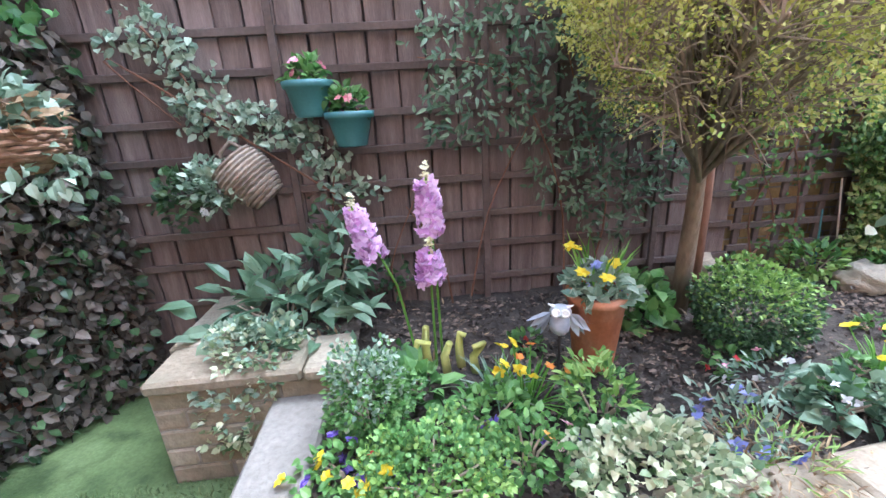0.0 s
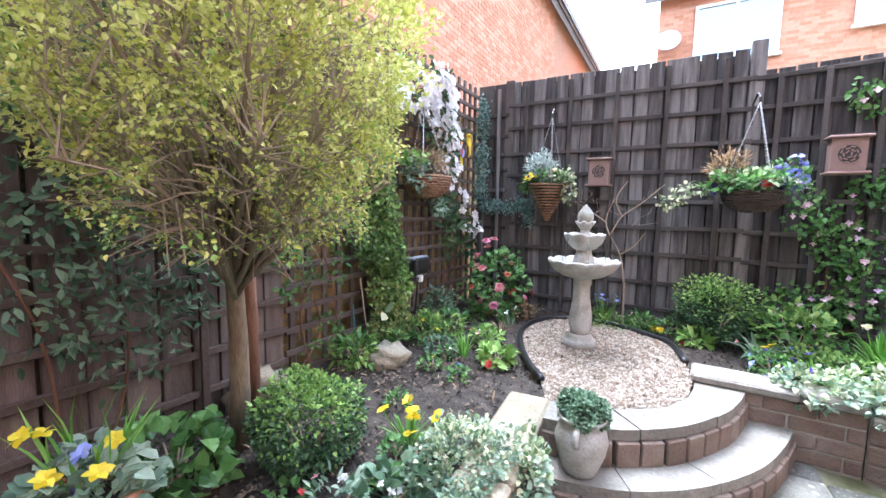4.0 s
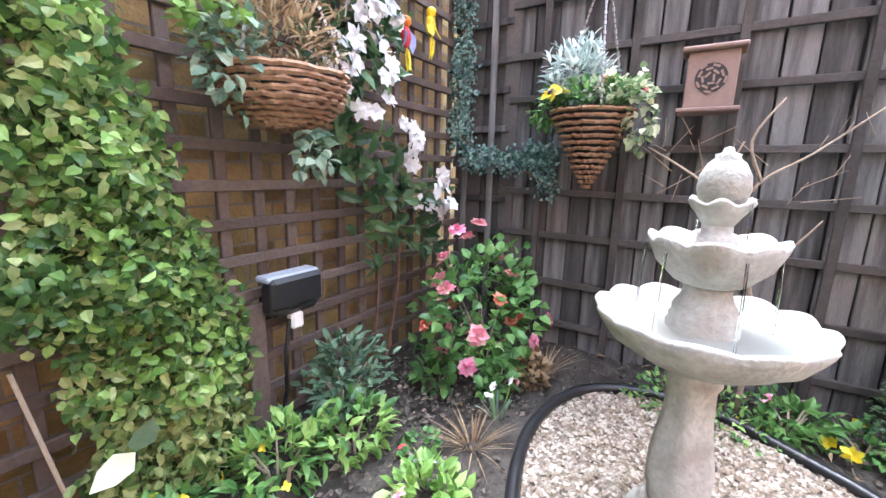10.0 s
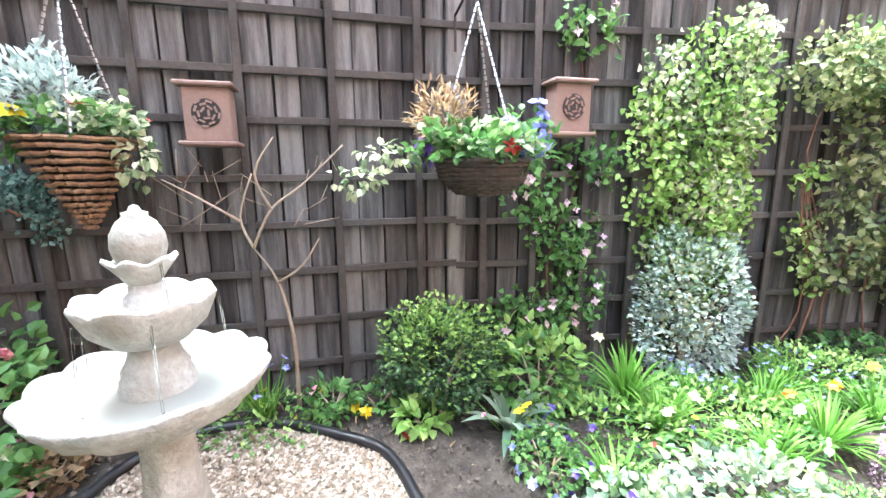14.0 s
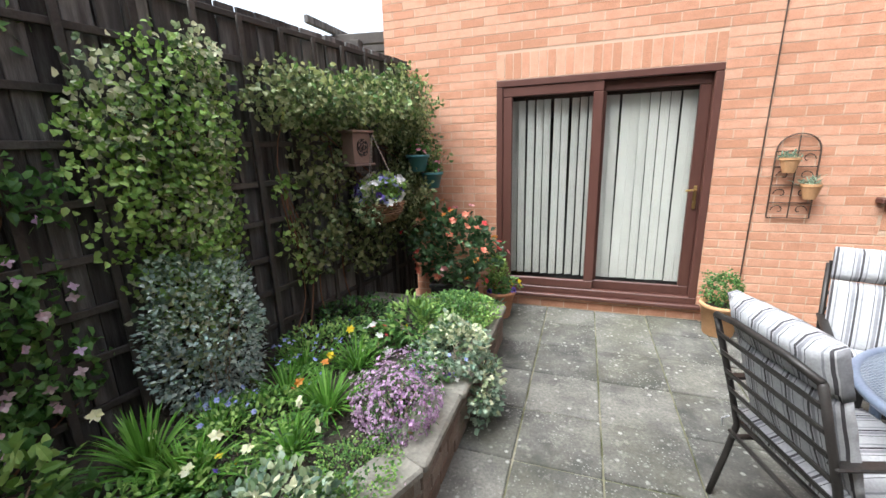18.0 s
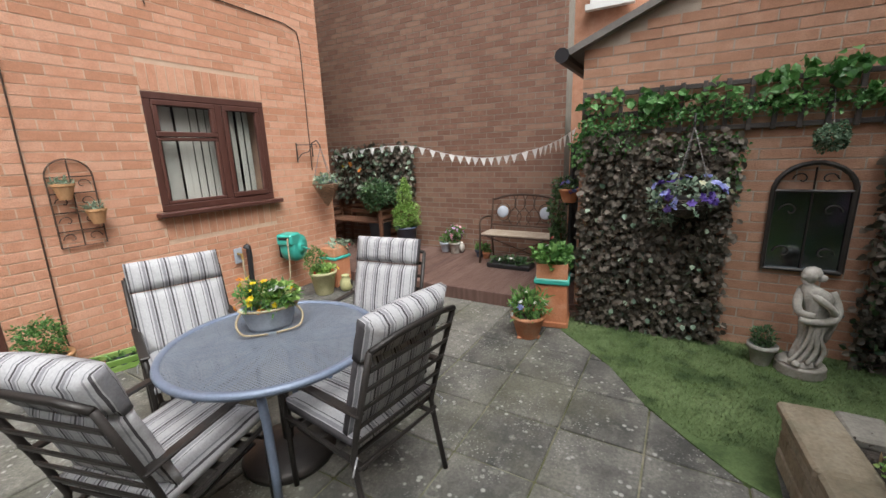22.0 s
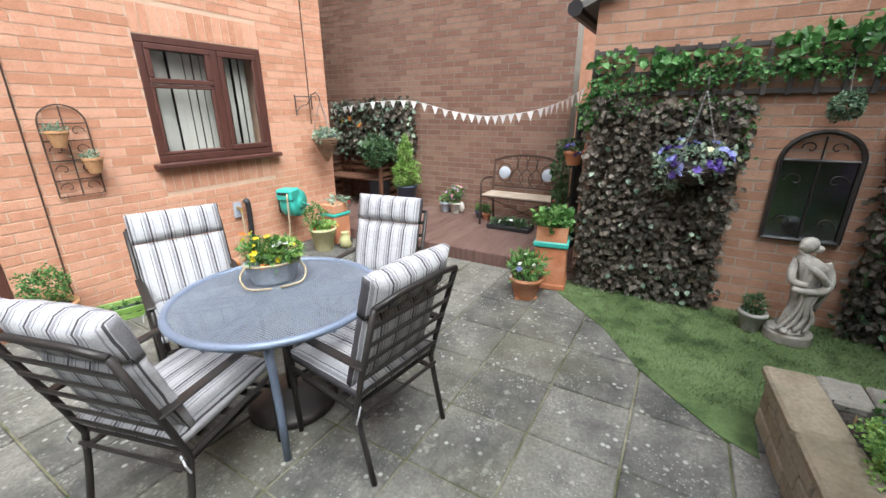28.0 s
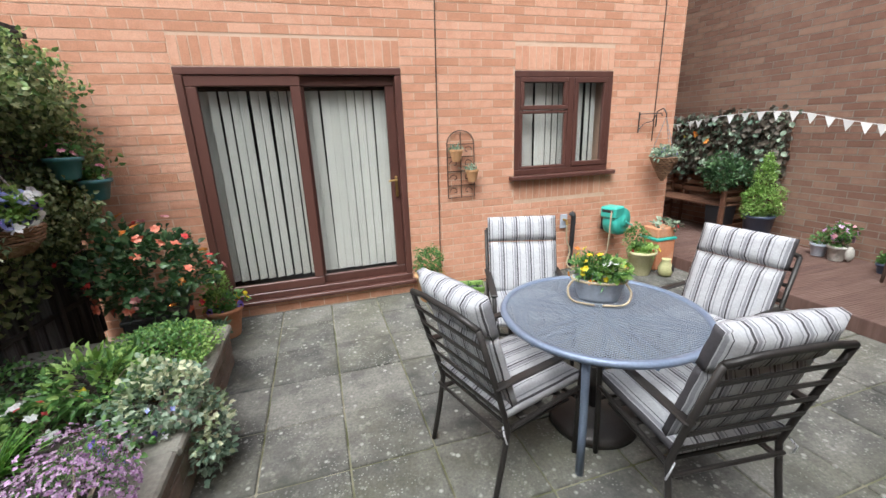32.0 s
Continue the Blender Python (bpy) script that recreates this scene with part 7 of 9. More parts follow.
def hanging_basket(x, y, z, prof, material, label, hook, plants, trails=(), rz=0):
    """prof: radius and height below the rim; hook: where the chains meet, above the rim."""
    t = thing("hanging_basket", pose(x, y, z, 0, 0, rz), label, "hanging basket")
    wicker_bowl(prof, material, t)
    r = prof[-1][0]
    for k in range(3):
        a = 2.1 * k + 0.4
        chain_line(t, (r * math.cos(a), r * math.sin(a), 0.0), (hook[0] * 0.2, hook[1] * 0.2, hook[2]))
    part("bracket", Geo().tube([(hook[0], hook[1], hook[2] - 0.1), (hook[0], hook[1], hook[2] + 0.06), (hook[0] * 0.5, hook[1] * 0.5, hook[2] + 0.09), (hook[0] * 0.2, hook[1] * 0.2, hook[2] + 0.03), (hook[0] * 0.2, hook[1] * 0.2, hook[2] - 0.01)], 0.007, 6), METAL_DARK, t, "black iron bracket")
    for p in plants:
        fill(t, *p)
    for c, rr, n, leaf, m in trails:
        fill(t, n, c, rr, leaf, m, name="trailing_growth", up=-0.4)
    return t


cone = [(0.005, -0.34), (0.06, -0.24), (0.12, -0.12), (0.175, 0.0)]
round_bowl = [(0.02, -0.17), (0.12, -0.155), (0.19, -0.09), (0.215, 0.0)]
hanging_basket(-1.12, -5.20, 1.535, cone, WICKER, "cone-shaped wicker hanging basket with yellow pansies and silver leaves", (-0.2, 0, 0.60), [
    (220, (0, 0, 0.05), (0.18, 0.18, 0.07), 0.045, LEAF_MID, (("red", 4, 0.03),)), (620, (0.0, -0.07, 0.14), (0.13, 0.13, 0.13), 0.05, LEAF_DUSTY, (), 0.18), (120, (0.05, 0.12, 0.05), (0.12, 0.12, 0.08), 0.04, LEAF_VARIEG, (("cream", 2, 0.02),)), (10, (0.12, -0.13, 0.03), (0.05, 0.05, 0.04), 0.03, LEAF_MID, (("yellow", 2, 0.05),))],
    [((0.06, 0.2, -0.04), (0.06, 0.06, 0.12), 90, 0.04, LEAF_VARIEG), ((0.0, -0.2, 0.0), (0.06, 0.08, 0.08), 70, 0.04, LEAF_MID)])
hanging_basket(-0.92, -3.71, 1.45, [(a * 0.88, b * 0.85) for a, b in round_bowl], WICKER_DARK, "dark wicker hanging basket of violet and blue pansies", (-0.40, 0, 0.62), [
    (650, (0, 0, 0.05), (0.25, 0.25, 0.08), 0.045, LEAF_MID, (("purple", 9, 0.055), ("white", 8, 0.04), ("red", 3, 0.04))), (300, (0, 0, 0.06), (0.24, 0.24, 0.08), 0.05, LEAF_VARIEG, ()), (420, (-0.02, -0.16, 0.16), (0.11, 0.12, 0.12), 0.05, LEAF_BROWN, (), 0.12), (60, (0, 0.17, 0.12), (0.13, 0.11, 0.10), 0.04, LEAF_MID, (("blue", 24, 0.042),))],
    [((0.0, -0.34, 0.02), (0.06, 0.14, 0.05), 90, 0.04, LEAF_VARIEG), ((0.02, -0.5, -0.08), (0.04, 0.1, 0.05), 50, 0.035, LEAF_VARIEG)])
hanging_basket(-0.03, -5.83, 1.53, [(a * 0.86, b * 0.95) for a, b in round_bowl], WICKER, "brown wicker hanging basket with heather and trailing ivy", (0, -0.2, 0.55), [
    (620, (0.0, 0, 0.09), (0.19, 0.17, 0.11), 0.045, LEAF_BROWN, (), 0.12), (120, (0.13, 0, 0.05), (0.10, 0.11, 0.08), 0.036, LEAF_GREY, ()), (90, (0.2, 0, 0.1), (0.07, 0.1, 0.06), 0.04, LEAF_LIME, ())],
    [((0.19, 0.05, -0.04), (0.07, 0.07, 0.08), 70, 0.036, LEAF_GREY), ((0.0, 0.12, -0.22), (0.05, 0.05, 0.07), 60, 0.04, LEAF_GREY)])
hanging_basket(-0.68, -1.12, 1.19, [(a * 0.8, b * 0.95) for a, b in round_bowl], WICKER, "wicker basket of pale blue pansies by the thicket", (-0.2, 0, 0.5), [
    (420, (0, 0, 0.08), (0.19, 0.19, 0.10), 0.04, LEAF_LIME, (("blue", 24, 0.042), ("white", 22, 0.044), ("purple", 9, 0.04))), (220, (0.0, -0.17, -0.03), (0.12, 0.14, 0.12), 0.045, LEAF_VARIEG, ())])
hanging_basket(4.56, -4.0, 1.17, [(a * 0.72, b * 0.8) for a, b in round_bowl], WICKER_DARK, "small hanging basket of violet pansies on the ivy screen", (0.2, 0, 0.5), [
    (300, (0, 0, 0.03), (0.19, 0.23, 0.12), 0.04, LEAF_GREY, (("purple", 18, 0.035), ("blue", 22, 0.035), ("cream", 6, 0.024))), (160, (0, 0.15, -0.08), (0.1, 0.12, 0.12), 0.04, LEAF_GREY, ())])
hanging_basket(4.12, -5.38, 1.29, [(a * 0.92, b * 0.8) for a, b in round_bowl], WICKER, "wide wicker basket of faded plants on the garage wall", (0.42, -0.05, 0.5), [
    (260, (0, 0, 0.05), (0.2, 0.2, 0.08), 0.05, LEAF_GREY, ()), (200, (0, 0, 0.04), (0.2, 0.2, 0.06), 0.05, LEAF_BROWN, ())],
    [((0.0, 0.2, -0.06), (0.1, 0.1, 0.12), 90, 0.045, LEAF_VARIEG), ((-0.15, 0, -0.12), (0.08, 0.12, 0.1), 70, 0.045, LEAF_GREY)])
hanging_basket(4.68, -0.22, 1.24, [(a * 0.85, b * 0.8) for a, b in cone], WICKER, "small woven cone basket of pansies on a wall bracket", (0.0, 0.17, 0.42), [
    (260, (0, 0, 0.03), (0.16, 0.14, 0.07), 0.04, LEAF_GREY, (("purple", 8, 0.028), ("blue", 4, 0.024)))])

# wall baskets and pots
def wall_pot(x, y, z, rz, label, colour):
    t = thing("wall_pot", pose(x, y, z, 0, 0, rz), label, "wall pot", "teal pots on the fences")
    prof = [(0.06, 0.0), (0.066, 0.01), (0.092, 0.115), (0.104, 0.118), (0.108, 0.145), (0.094, 0.145), (0.085, 0.11), (0.001, 0.11)]
    part("pot", Geo().lathe(prof, 26), POT_TEAL, t, smooth=True)
    fill(t, 120, (0, 0, 0.17), (0.08, 0.07, 0.06), 0.045, LEAF_MID, ((colour, 12, 0.024),))
    return t


wall_pot(3.27, -5.90, 1.28, 0, "teal plastic half pot with pink flowers on the fence", "rose")
wall_pot(3.11, -5.88, 1.15, 0, "teal plastic pot with pink geraniums, hung lower", "pink")
wall_pot(-0.60, -0.52, 1.38, 0, "teal pot half hidden in the thicket", "rose")
wall_pot(-0.52, -0.40, 1.22, 0, "teal pot hung below the thicket by the door", "rose")
t = thing("wicker_wall_basket", pose(3.58, -5.86, 0.92), "tilted woven basket with a loop handle and white flowers", "basket")
g = Geo()
for i in range(12):
    u = i / 11
    r = 0.05 + 0.06 * math.sin(math.pi * min(u * 0.62 + 0.1, 1))
    g = Geo().tube([((r + 0.004 * ((j + i) % 2)) * math.cos(j * 0.2618), (r + 0.004 * ((j + i) % 2)) * math.sin(j * 0.2618), u * 0.2) for j in range(25)], 0.0095, 5, caps=False)
    part("cane_band", g.moved(pose(-0.08, 0, 0.04, 0, 40, 0)), WICKER_GREY, t, "brown woven cane")
part("handle", Geo().tube([(-0.02, 0, 0.16), (-0.01, 0, 0.25), (0.04, 0, 0.28), (0.085, 0, 0.24), (0.09, 0, 0.15)], 0.009, 7), WICKER_GREY, t, smooth=True)
fill(t, 300, (0.13, 0.03, 0.10), (0.12, 0.08, 0.11), 0.04, LEAF_GREY, (("white", 9, 0.026),))
fill(t, 160, (0.28, 0.02, 0.06), (0.12, 0.06, 0.12), 0.045, LEAF_DARK)


def bird(x, y, z, body, wing, label):
    t = thing("parrot_ornament", pose(x, y, z, 8, 0, 0), label, "ornament")
    part("body", Geo().ball((0, 0, 0), 0.03, 8, (0.8, 0.8, 1.7)), PETAL[body], t, smooth=True)
    part("head", Geo().ball((0, 0.01, 0.055), 0.024, 8), PETAL["orange" if body == "red" else body], t, smooth=True)
    part("wing", Geo().leaves([(0.02, 0.015, 0.02), (-0.02, 0.015, 0.02)], [(0.1, 0, -1), (-0.1, 0, -1)], 0.09, 0.02), PETAL[wing], t)
    part("tail", Geo().leaves([(0, 0, -0.04)] * 3, [(0.1, 0, -1), (0, 0, -1), (-0.1, 0, -1)], 0.11, 0.012), PETAL["yellow"], t)


bird(-0.70, -5.90, 1.82, "red", "blue", "painted red and blue parrot ornament on the trellis")
bird(-0.93, -5.93, 1.93, "yellow", "yellow", "painted yellow parrot ornament on the trellis")
t = thing("socket_box", pose(-0.10, -5.95, 0.755), "black outdoor socket box with a grey hinge on the trellis", "socket box")
part("body", Geo().box(-0.10, 0.10, -0.03, 0.05, 0.0, 0.13, 0.02), BLACK, t)
part("lid", Geo().box(-0.105, 0.105, 0.03, 0.062, 0.03, 0.142, 0.014), BLACK, t, "glossy black hinged lid")
part("edge", Geo().box(-0.108, 0.108, -0.034, 0.034, 0.126, 0.146, 0.006), ZINC, t)
part("plug", Geo().box(-0.03, 0.02, 0.0, 0.04, -0.06, 0.0, 0.008), WHITE, t, "pale grey plug")
part("cable", Geo().tube([(0.02, 0.02, -0.02), (0.04, 0.02, -0.15), (0.03, 0.0, -0.3), (0.05, -0.02, -0.44)], 0.008, 6), BLACK, t)
t = thing("trellis_post_board", pose(0, 0, 0), "dark upright board under the socket box", "board")
part("board", Geo().box(-0.02, 0.05, -6.0, -5.975, 0.25, 0.8, 0.004), TRELLIS_BROWN, t)

# butterfly on a stick, canes, stones, owl
t = thing("butterfly_ornament", pose(0.42, -5.88, 0.3), "metal butterfly on a thin stick, cream and blue wings", "ornament")
part("stick", Geo().tube([(0, 0, -0.03), (0.01, 0.02, 0.26)], 0.003, 5), METAL_DARK, t)
part("wing", Geo().leaves([(0.01, 0.02, 0.26)], [(1, 0.5, -0.1)], 0.12, 0.035, 0.1, 0.05), PETAL["cream"], t, "cream wing")
part("wing", Geo().leaves([(0.01, 0.02, 0.26)], [(-0.4, 0.4, 1)], 0.10, 0.035, 0.1, 0.05), LEAF_TEAL, t, "blue-grey wing")
for x, y, top, m, lab in ((0.65, -5.92, (0.02, -0.02, 0.36), POT_TEAL, "thin green plastic plant cane"), (0.52, -5.92, (0.08, -0.02, 0.52), TWIG, "slanting pale bamboo cane")):
    tagged(part("plant_cane", Geo().tube([(0, 0, -0.03), top], 0.005, 6), m, None, m=pose(x, y, 0.3)), lab, "cane")
for x, y, r, lab in ((1.36, -5.92, 0.13, "lichened rock by the tree trunk"), (0.60, -5.70, 0.11, "low flat mossy rock in the bed"), (1.42, -5.86, 0.07, "small dark rock ornament on a stone")):
    g = Geo().ball((0, 0, 0), r, 10, (1.3, 1, 0.75), 0.5)
    tagged(part("rock", g, STONE, None, smooth=True, m=pose(x, y, 0.33 + (0.12 if r < 0.08 else 0))), lab, "rock")
owl = thing("owl_ornament", pose(2.39, -5.25, 0.46, 0, 0, -20) @ Matrix.Scale(0.62, 4), "painted grey and white owl ornament with spread wings", "ornament")
part("body", Geo().ball((0, 0, 0.12), 0.062, 12, (0.95, 0.75, 1.25), 0.12), ZINC, owl, smooth=True)
part("head", Geo().ball((0, 0.02, 0.21), 0.055, 12, (1.1, 0.8, 0.75)), ZINC, owl, smooth=True)
for s in (-1, 1):
    part("wing", Geo().leaves([(s * 0.05, 0, 0.19)] * 4, [(s * 1, 0, -0.9), (s * 0.8, 0, -1.2), (s * 1.2, 0, -0.6), (s * 0.5, 0, -1.3)], 0.16, 0.03, 0.1, 0.0), ZINC, owl)
    part("eye", Geo().lathe([(0.001, 0), (0.024, 0), (0.026, 0.006), (0.018, 0.01), (0.014, 0.004), (0.001, 0.004)], 18).moved(pose(s * 0.025, 0.058, 0.215, -80)), WHITE, owl)
    part("ear", Geo().tube([(s * 0.035, 0.03, 0.24), (s * 0.07, 0.03, 0.255)], 0.012, 6, 0.003), WHITE, owl)
part("leg", Geo().tube([(0, 0, -0.27), (0, 0, 0.06)], 0.008, 6), METAL_DARK, owl)

# flower pots
tp = potted("terracotta_pot", 2.24, -5.29, 0.33, 0.074, 0.10, 0.30, TERRACOTTA, "terracotta pot of daffodils and blue primula in the bed")
fill(tp, 200, (0.02, 0.02, 0.33), (0.12, 0.11, 0.06), 0.045, LEAF_GREY, (("blue", 6, 0.03),))
tpd = Geo()
for k in range(26):
    a = random.uniform(0, 6.28)
    tpd.leaves([(0.04 * math.cos(a), 0.04 * math.sin(a), 0.31)], [(math.cos(a) * 0.35, math.sin(a) * 0.35, 1)], random.uniform(0.14, 0.22), 0.005, 0.1, 0.2)
part("daffodil_leaves", tpd, GRASS_BLADE, tp)["kind"] = "stuff"
for dx, dy, hh in ((0.06, -0.05, 0.45), (-0.03, 0.05, 0.42), (0.09, 0.06, 0.40), (0.1, -0.02, 0.47), (0.02, 0.1, 0.39)):
    part("flower", blossoms(Geo(), [(dx, dy, hh)], 0.027, 6, (0.3, 0.6, 0.5)), PETAL["yellow"], tp, "yellow daffodil")
op = potted("terracotta_pot", 4.22, -2.93, 0.0, 0.09, 0.135, 0.20, TERRACOTTA, "terracotta pot of white and blue flowers at the deck corner")
fill(op, 420, (0, 0, 0.28), (0.15, 0.15, 0.12), 0.06, LEAF_MID, (("white", 12, 0.022), ("blue", 3, 0.03)), 0.2)
for a in (0.5, 2.6, 4.7):
    part("pot_foot", Geo().box(-0.025, 0.025, -0.02, 0.02, 0, 0.02, 0.006).moved(pose(0.085 * math.cos(a), 0.085 * math.sin(a), -0.002)), TERRACOTTA, op)
ch = thing("chimney_pot_planter", pose(4.60, -3.03, 0.0, 0, 0, 10), "square terracotta chimney pot with a green band, planted", "planter")
part("base", Geo().box(-0.15, 0.15, -0.15, 0.15, 0.0, 0.06, 0.012), TERRACOTTA, ch)
part("body", Geo().lathe([(0.2, 0.06), (0.185, 0.4)], 4).moved(pose(0, 0, 0, 0, 0, 45)), TERRACOTTA, ch)
part("band", Geo().lathe([(0.2, 0.40), (0.21, 0.41), (0.21, 0.44), (0.2, 0.45)], 4).moved(pose(0, 0, 0, 0, 0, 45)), REEL_GREEN, ch, "dark green glazed band")
part("collar", Geo().lathe([(0.185, 0.45), (0.185, 0.58), (0.165, 0.58), (0.165, 0.5), (0.001, 0.5)], 4).moved(pose(0, 0, 0, 0, 0, 45)), TERRACOTTA, ch)
fill(ch, 320, (0, 0, 0.62), (0.16, 0.16, 0.09), 0.06, LEAF_MID, (("lilac", 4, 0.02),), 0.45)
bp = potted("terracotta_pot", 1.92, -0.25, 0.0, 0.11, 0.14, 0.27, TERRA_PALE, "pale terracotta pot with a small box bush by the door")
fill(bp, 1100, (0, 0, 0.39), (0.14, 0.14, 0.14), 0.022, LEAF_MID, (), 0.42, 0.3, 0.4)
tray = thing("seed_tray", pose(2.30, -0.26, 0.0, 0, 0, -18), "green plastic tray of small seedling pots", "tray")
part("tray", frame_box(Geo(), -0.17, 0.17, -0.10, 0.10, 0.012, 0, 0.05).moved(pose(0, 0, 0.05, 90)).box(-0.165, 0.165, -0.095, 0.095, 0.0, 0.006), LEAF_LIME, tray)
for i, (c, m) in enumerate(((-0.11, TERRACOTTA), (-0.04, BLACK), (0.03, POT_BLUE), (0.1, BLACK))):
    part("small_pot", pot_shape(0.025, 0.035, 0.06, 0.004, 14, 0.012).moved(pose(c, 0.02, 0.006)), m, tray)
    part("seedling", Geo().leaves(RNG.normal(0, 0.015, (14, 3)) + (c, 0.02, 0.07), random_dirs(14, 0.8), 0.035, 0.01), LEAF_MID, tray)
cp = potted("cream_pot", 4.27, -0.46, 0.0, 0.10, 0.145, 0.27, POT_CREAM, "mossy cream glazed pot with red and yellow primulas")
fill(cp, 200, (0, 0, 0.28), (0.13, 0.13, 0.05), 0.05, LEAF_LIME, (("red", 6, 0.026), ("coral", 4, 0.026), ("yellow", 3, 0.026)))
fill(cp, 420, (-0.06, 0.04, 0.42), (0.13, 0.11, 0.14), 0.028, LEAF_MID, (), 0.35, name="box_sprig")
jug = thing("stone_jug", pose(4.46, -0.62, 0.0, 0, 0, 30), "small cream stone jug bird ornament", "ornament")
part("body", Geo().lathe([(0.05, 0.0), (0.07, 0.03), (0.075, 0.09), (0.055, 0.14), (0.04, 0.17), (0.05, 0.19), (0.04, 0.19), (0.03, 0.16)], 22), POT_CREAM, jug, smooth=True)
part("opening", Geo().lathe([(0.001, 0), (0.035, 0.0), (0.04, 0.008), (0.03, 0.01)], 18).moved(pose(0.0, -0.066, 0.1, 80)), BLACK, jug)
part("handle", Geo().tube([(0.04, 0, 0.17), (0.09, 0, 0.15), (0.075, 0, 0.08)], 0.01, 7), POT_CREAM, jug)
cb = thing("chimney_pot_planter", pose(4.60, -0.34, 0.0), "short terracotta chimney pot with a green rim by the house corner", "planter")
part("body", Geo().box(-0.13, 0.13, -0.12, 0.12, 0.0, 0.34, 0.012), TERRACOTTA, cb)
part("band", Geo().box(-0.14, 0.14, -0.13, 0.13, 0.34, 0.37, 0.006), REEL_GREEN, cb)
part("collar", Geo().box(-0.12, 0.12, -0.11, 0.11, 0.37, 0.48, 0.01), TERRACOTTA, cb)
fill(cb, 120, (0.05, -0.03, 0.50), (0.15, 0.13, 0.07), 0.045, LEAF_GREY, (("red", 5, 0.022),))
dp = potted("terracotta_pot", 0.10, -0.34, 0.0, 0.10, 0.14, 0.26, TERRACOTTA, "terracotta pot of yellow and purple pansies by the patio door")
fill(dp, 260, (0, 0, 0.30), (0.16, 0.15, 0.09), 0.04, LEAF_MID, (("yellow", 5, 0.04), ("purple", 6, 0.036)))
fill(dp, 420, (-0.04, 0.05, 0.46), (0.10, 0.10, 0.14), 0.03, LEAF_LIME, (), 0.35, name="box_sprig")
kp = thing("black_planter", pose(-0.27, -0.56, 0.0, 0, 0, 6), "square black planter with a red-flowered camellia", "planter")
part("box", Geo().box(-0.19, 0.19, -0.17, 0.17, 0.0, 0.40, 0.012).box(-0.2, 0.2, -0.18, 0.18, 0.37, 0.405, 0.006), BLACK, kp)
part("soil", Geo().box(-0.17, 0.17, -0.15, 0.15, 0.39, 0.407), SOIL, kp)
fill(kp, 1200, (0, -0.05, 0.72), (0.40, 0.34, 0.34), 0.06, LEAF_DARK, (("coral", 24, 0.040), ("red", 10, 0.036), ("pink", 10, 0.036), ("orange", 7, 0.036)), 0.42)
sp = potted("succulent_pot", 0.10, -0.66, 0.0, 0.07, 0.09, 0.2, TERRACOTTA, "small terracotta pot with a blue-green succulent")
fill(sp, 90, (0, 0, 0.21), (0.09, 0.09, 0.05), 0.05, LEAF_TEAL, (), 0.3)

# trough on the table
TZ = 0.672
tr = thing("table_planter", pose(2.38, -2.12, TZ, 0, 0, -35), "blue-grey oval trough with rope handles, primulas and daffodils", "planter")
part("trough", Geo().lathe([(0.085, 0.0), (0.095, 0.02), (0.118, 0.11), (0.124, 0.115), (0.122, 0.125), (0.11, 0.125), (0.1, 0.09), (0.001, 0.09)], 30).moved(Matrix.Diagonal((1.15, 0.72, 1, 1))), ZINC, tr, smooth=True)
part("rope_rim", Geo().lathe([(0.124, 0.112), (0.131, 0.119), (0.124, 0.127), (0.119, 0.119), (0.124, 0.112)], 30, closed=False).moved(Matrix.Diagonal((1.15, 0.72, 1, 1))), ROPE, tr, smooth=True)
for s in (-1, 1):
    part("rope_handle", Geo().tube(smooth3([(s * 0.13, -0.04, 0.12), (s * 0.16, -0.06, 0.07), (s * 0.13, -0.1, 0.02), (s * 0.02, -0.115, 0.01)]), 0.006, 6), ROPE, tr, smooth=True)
fill(tr, 520, (0, 0, 0.17), (0.14, 0.09, 0.07), 0.05, LEAF_MID, (("yellow", 8, 0.02), ("orange", 5, 0.018)), 0.12)
fill(tr, 80, (0.07, 0, 0.17), (0.07, 0.07, 0.05), 0.05, LEAF_LIME, (("white", 9, 0.034), ("cream", 4, 0.03)))
st = Geo()
for k in range(9):
    a = random.uniform(0, 6.28)
    st.tube([(-0.06, 0, 0.12), (-0.07 + 0.1 * math.cos(a), 0.06 * math.sin(a), 0.27)], 0.002, 4)
    part("flower", blossoms(Geo(), [(-0.07 + 0.1 * math.cos(a), 0.06 * math.sin(a), 0.27)], 0.018, 5), PETAL["orange" if k % 2 else "yellow"], tr, "small daffodil")
part("stalks", st, GRASS_BLADE, tr)["kind"] = "stuff"

# house wall: hose reel, tap, rack, bracket, cables
hr = thing("hose_reel", pose(4.07, -0.02, 0.36, 0, 0, 18), "turquoise green plastic wall-mounted hose reel", "hose reel")
part("case", Geo().lathe([(0.001, -0.09), (0.12, -0.09), (0.15, -0.075), (0.158, -0.04), (0.158, 0.05), (0.145, 0.085), (0.10, 0.098), (0.062, 0.098), (0.058, 0.11), (0.03, 0.112), (0.001, 0.105)], 36).moved(pose(0.02, -0.17, 0.20, 90)), REEL_GREEN, hr, smooth=True)
part("guide_box", Geo().box(-0.16, 0.03, -0.265, -0.075, 0.25, 0.375, 0.018), REEL_GREEN, hr)
part("slot", Geo().box(-0.165, -0.158, -0.235, -0.105, 0.315, 0.345, 0.002), BLACK, hr)
part("crank_handle", Geo().tube([(0.02, -0.29, 0.20), (0.10, -0.295, 0.16), (0.10, -0.32, 0.16)], 0.009, 7), REEL_GREEN, hr, smooth=True)
part("wall_bracket", Geo().box(-0.04, 0.04, -0.06, -0.01, 0.08, 0.34, 0.01), BLACK, hr)
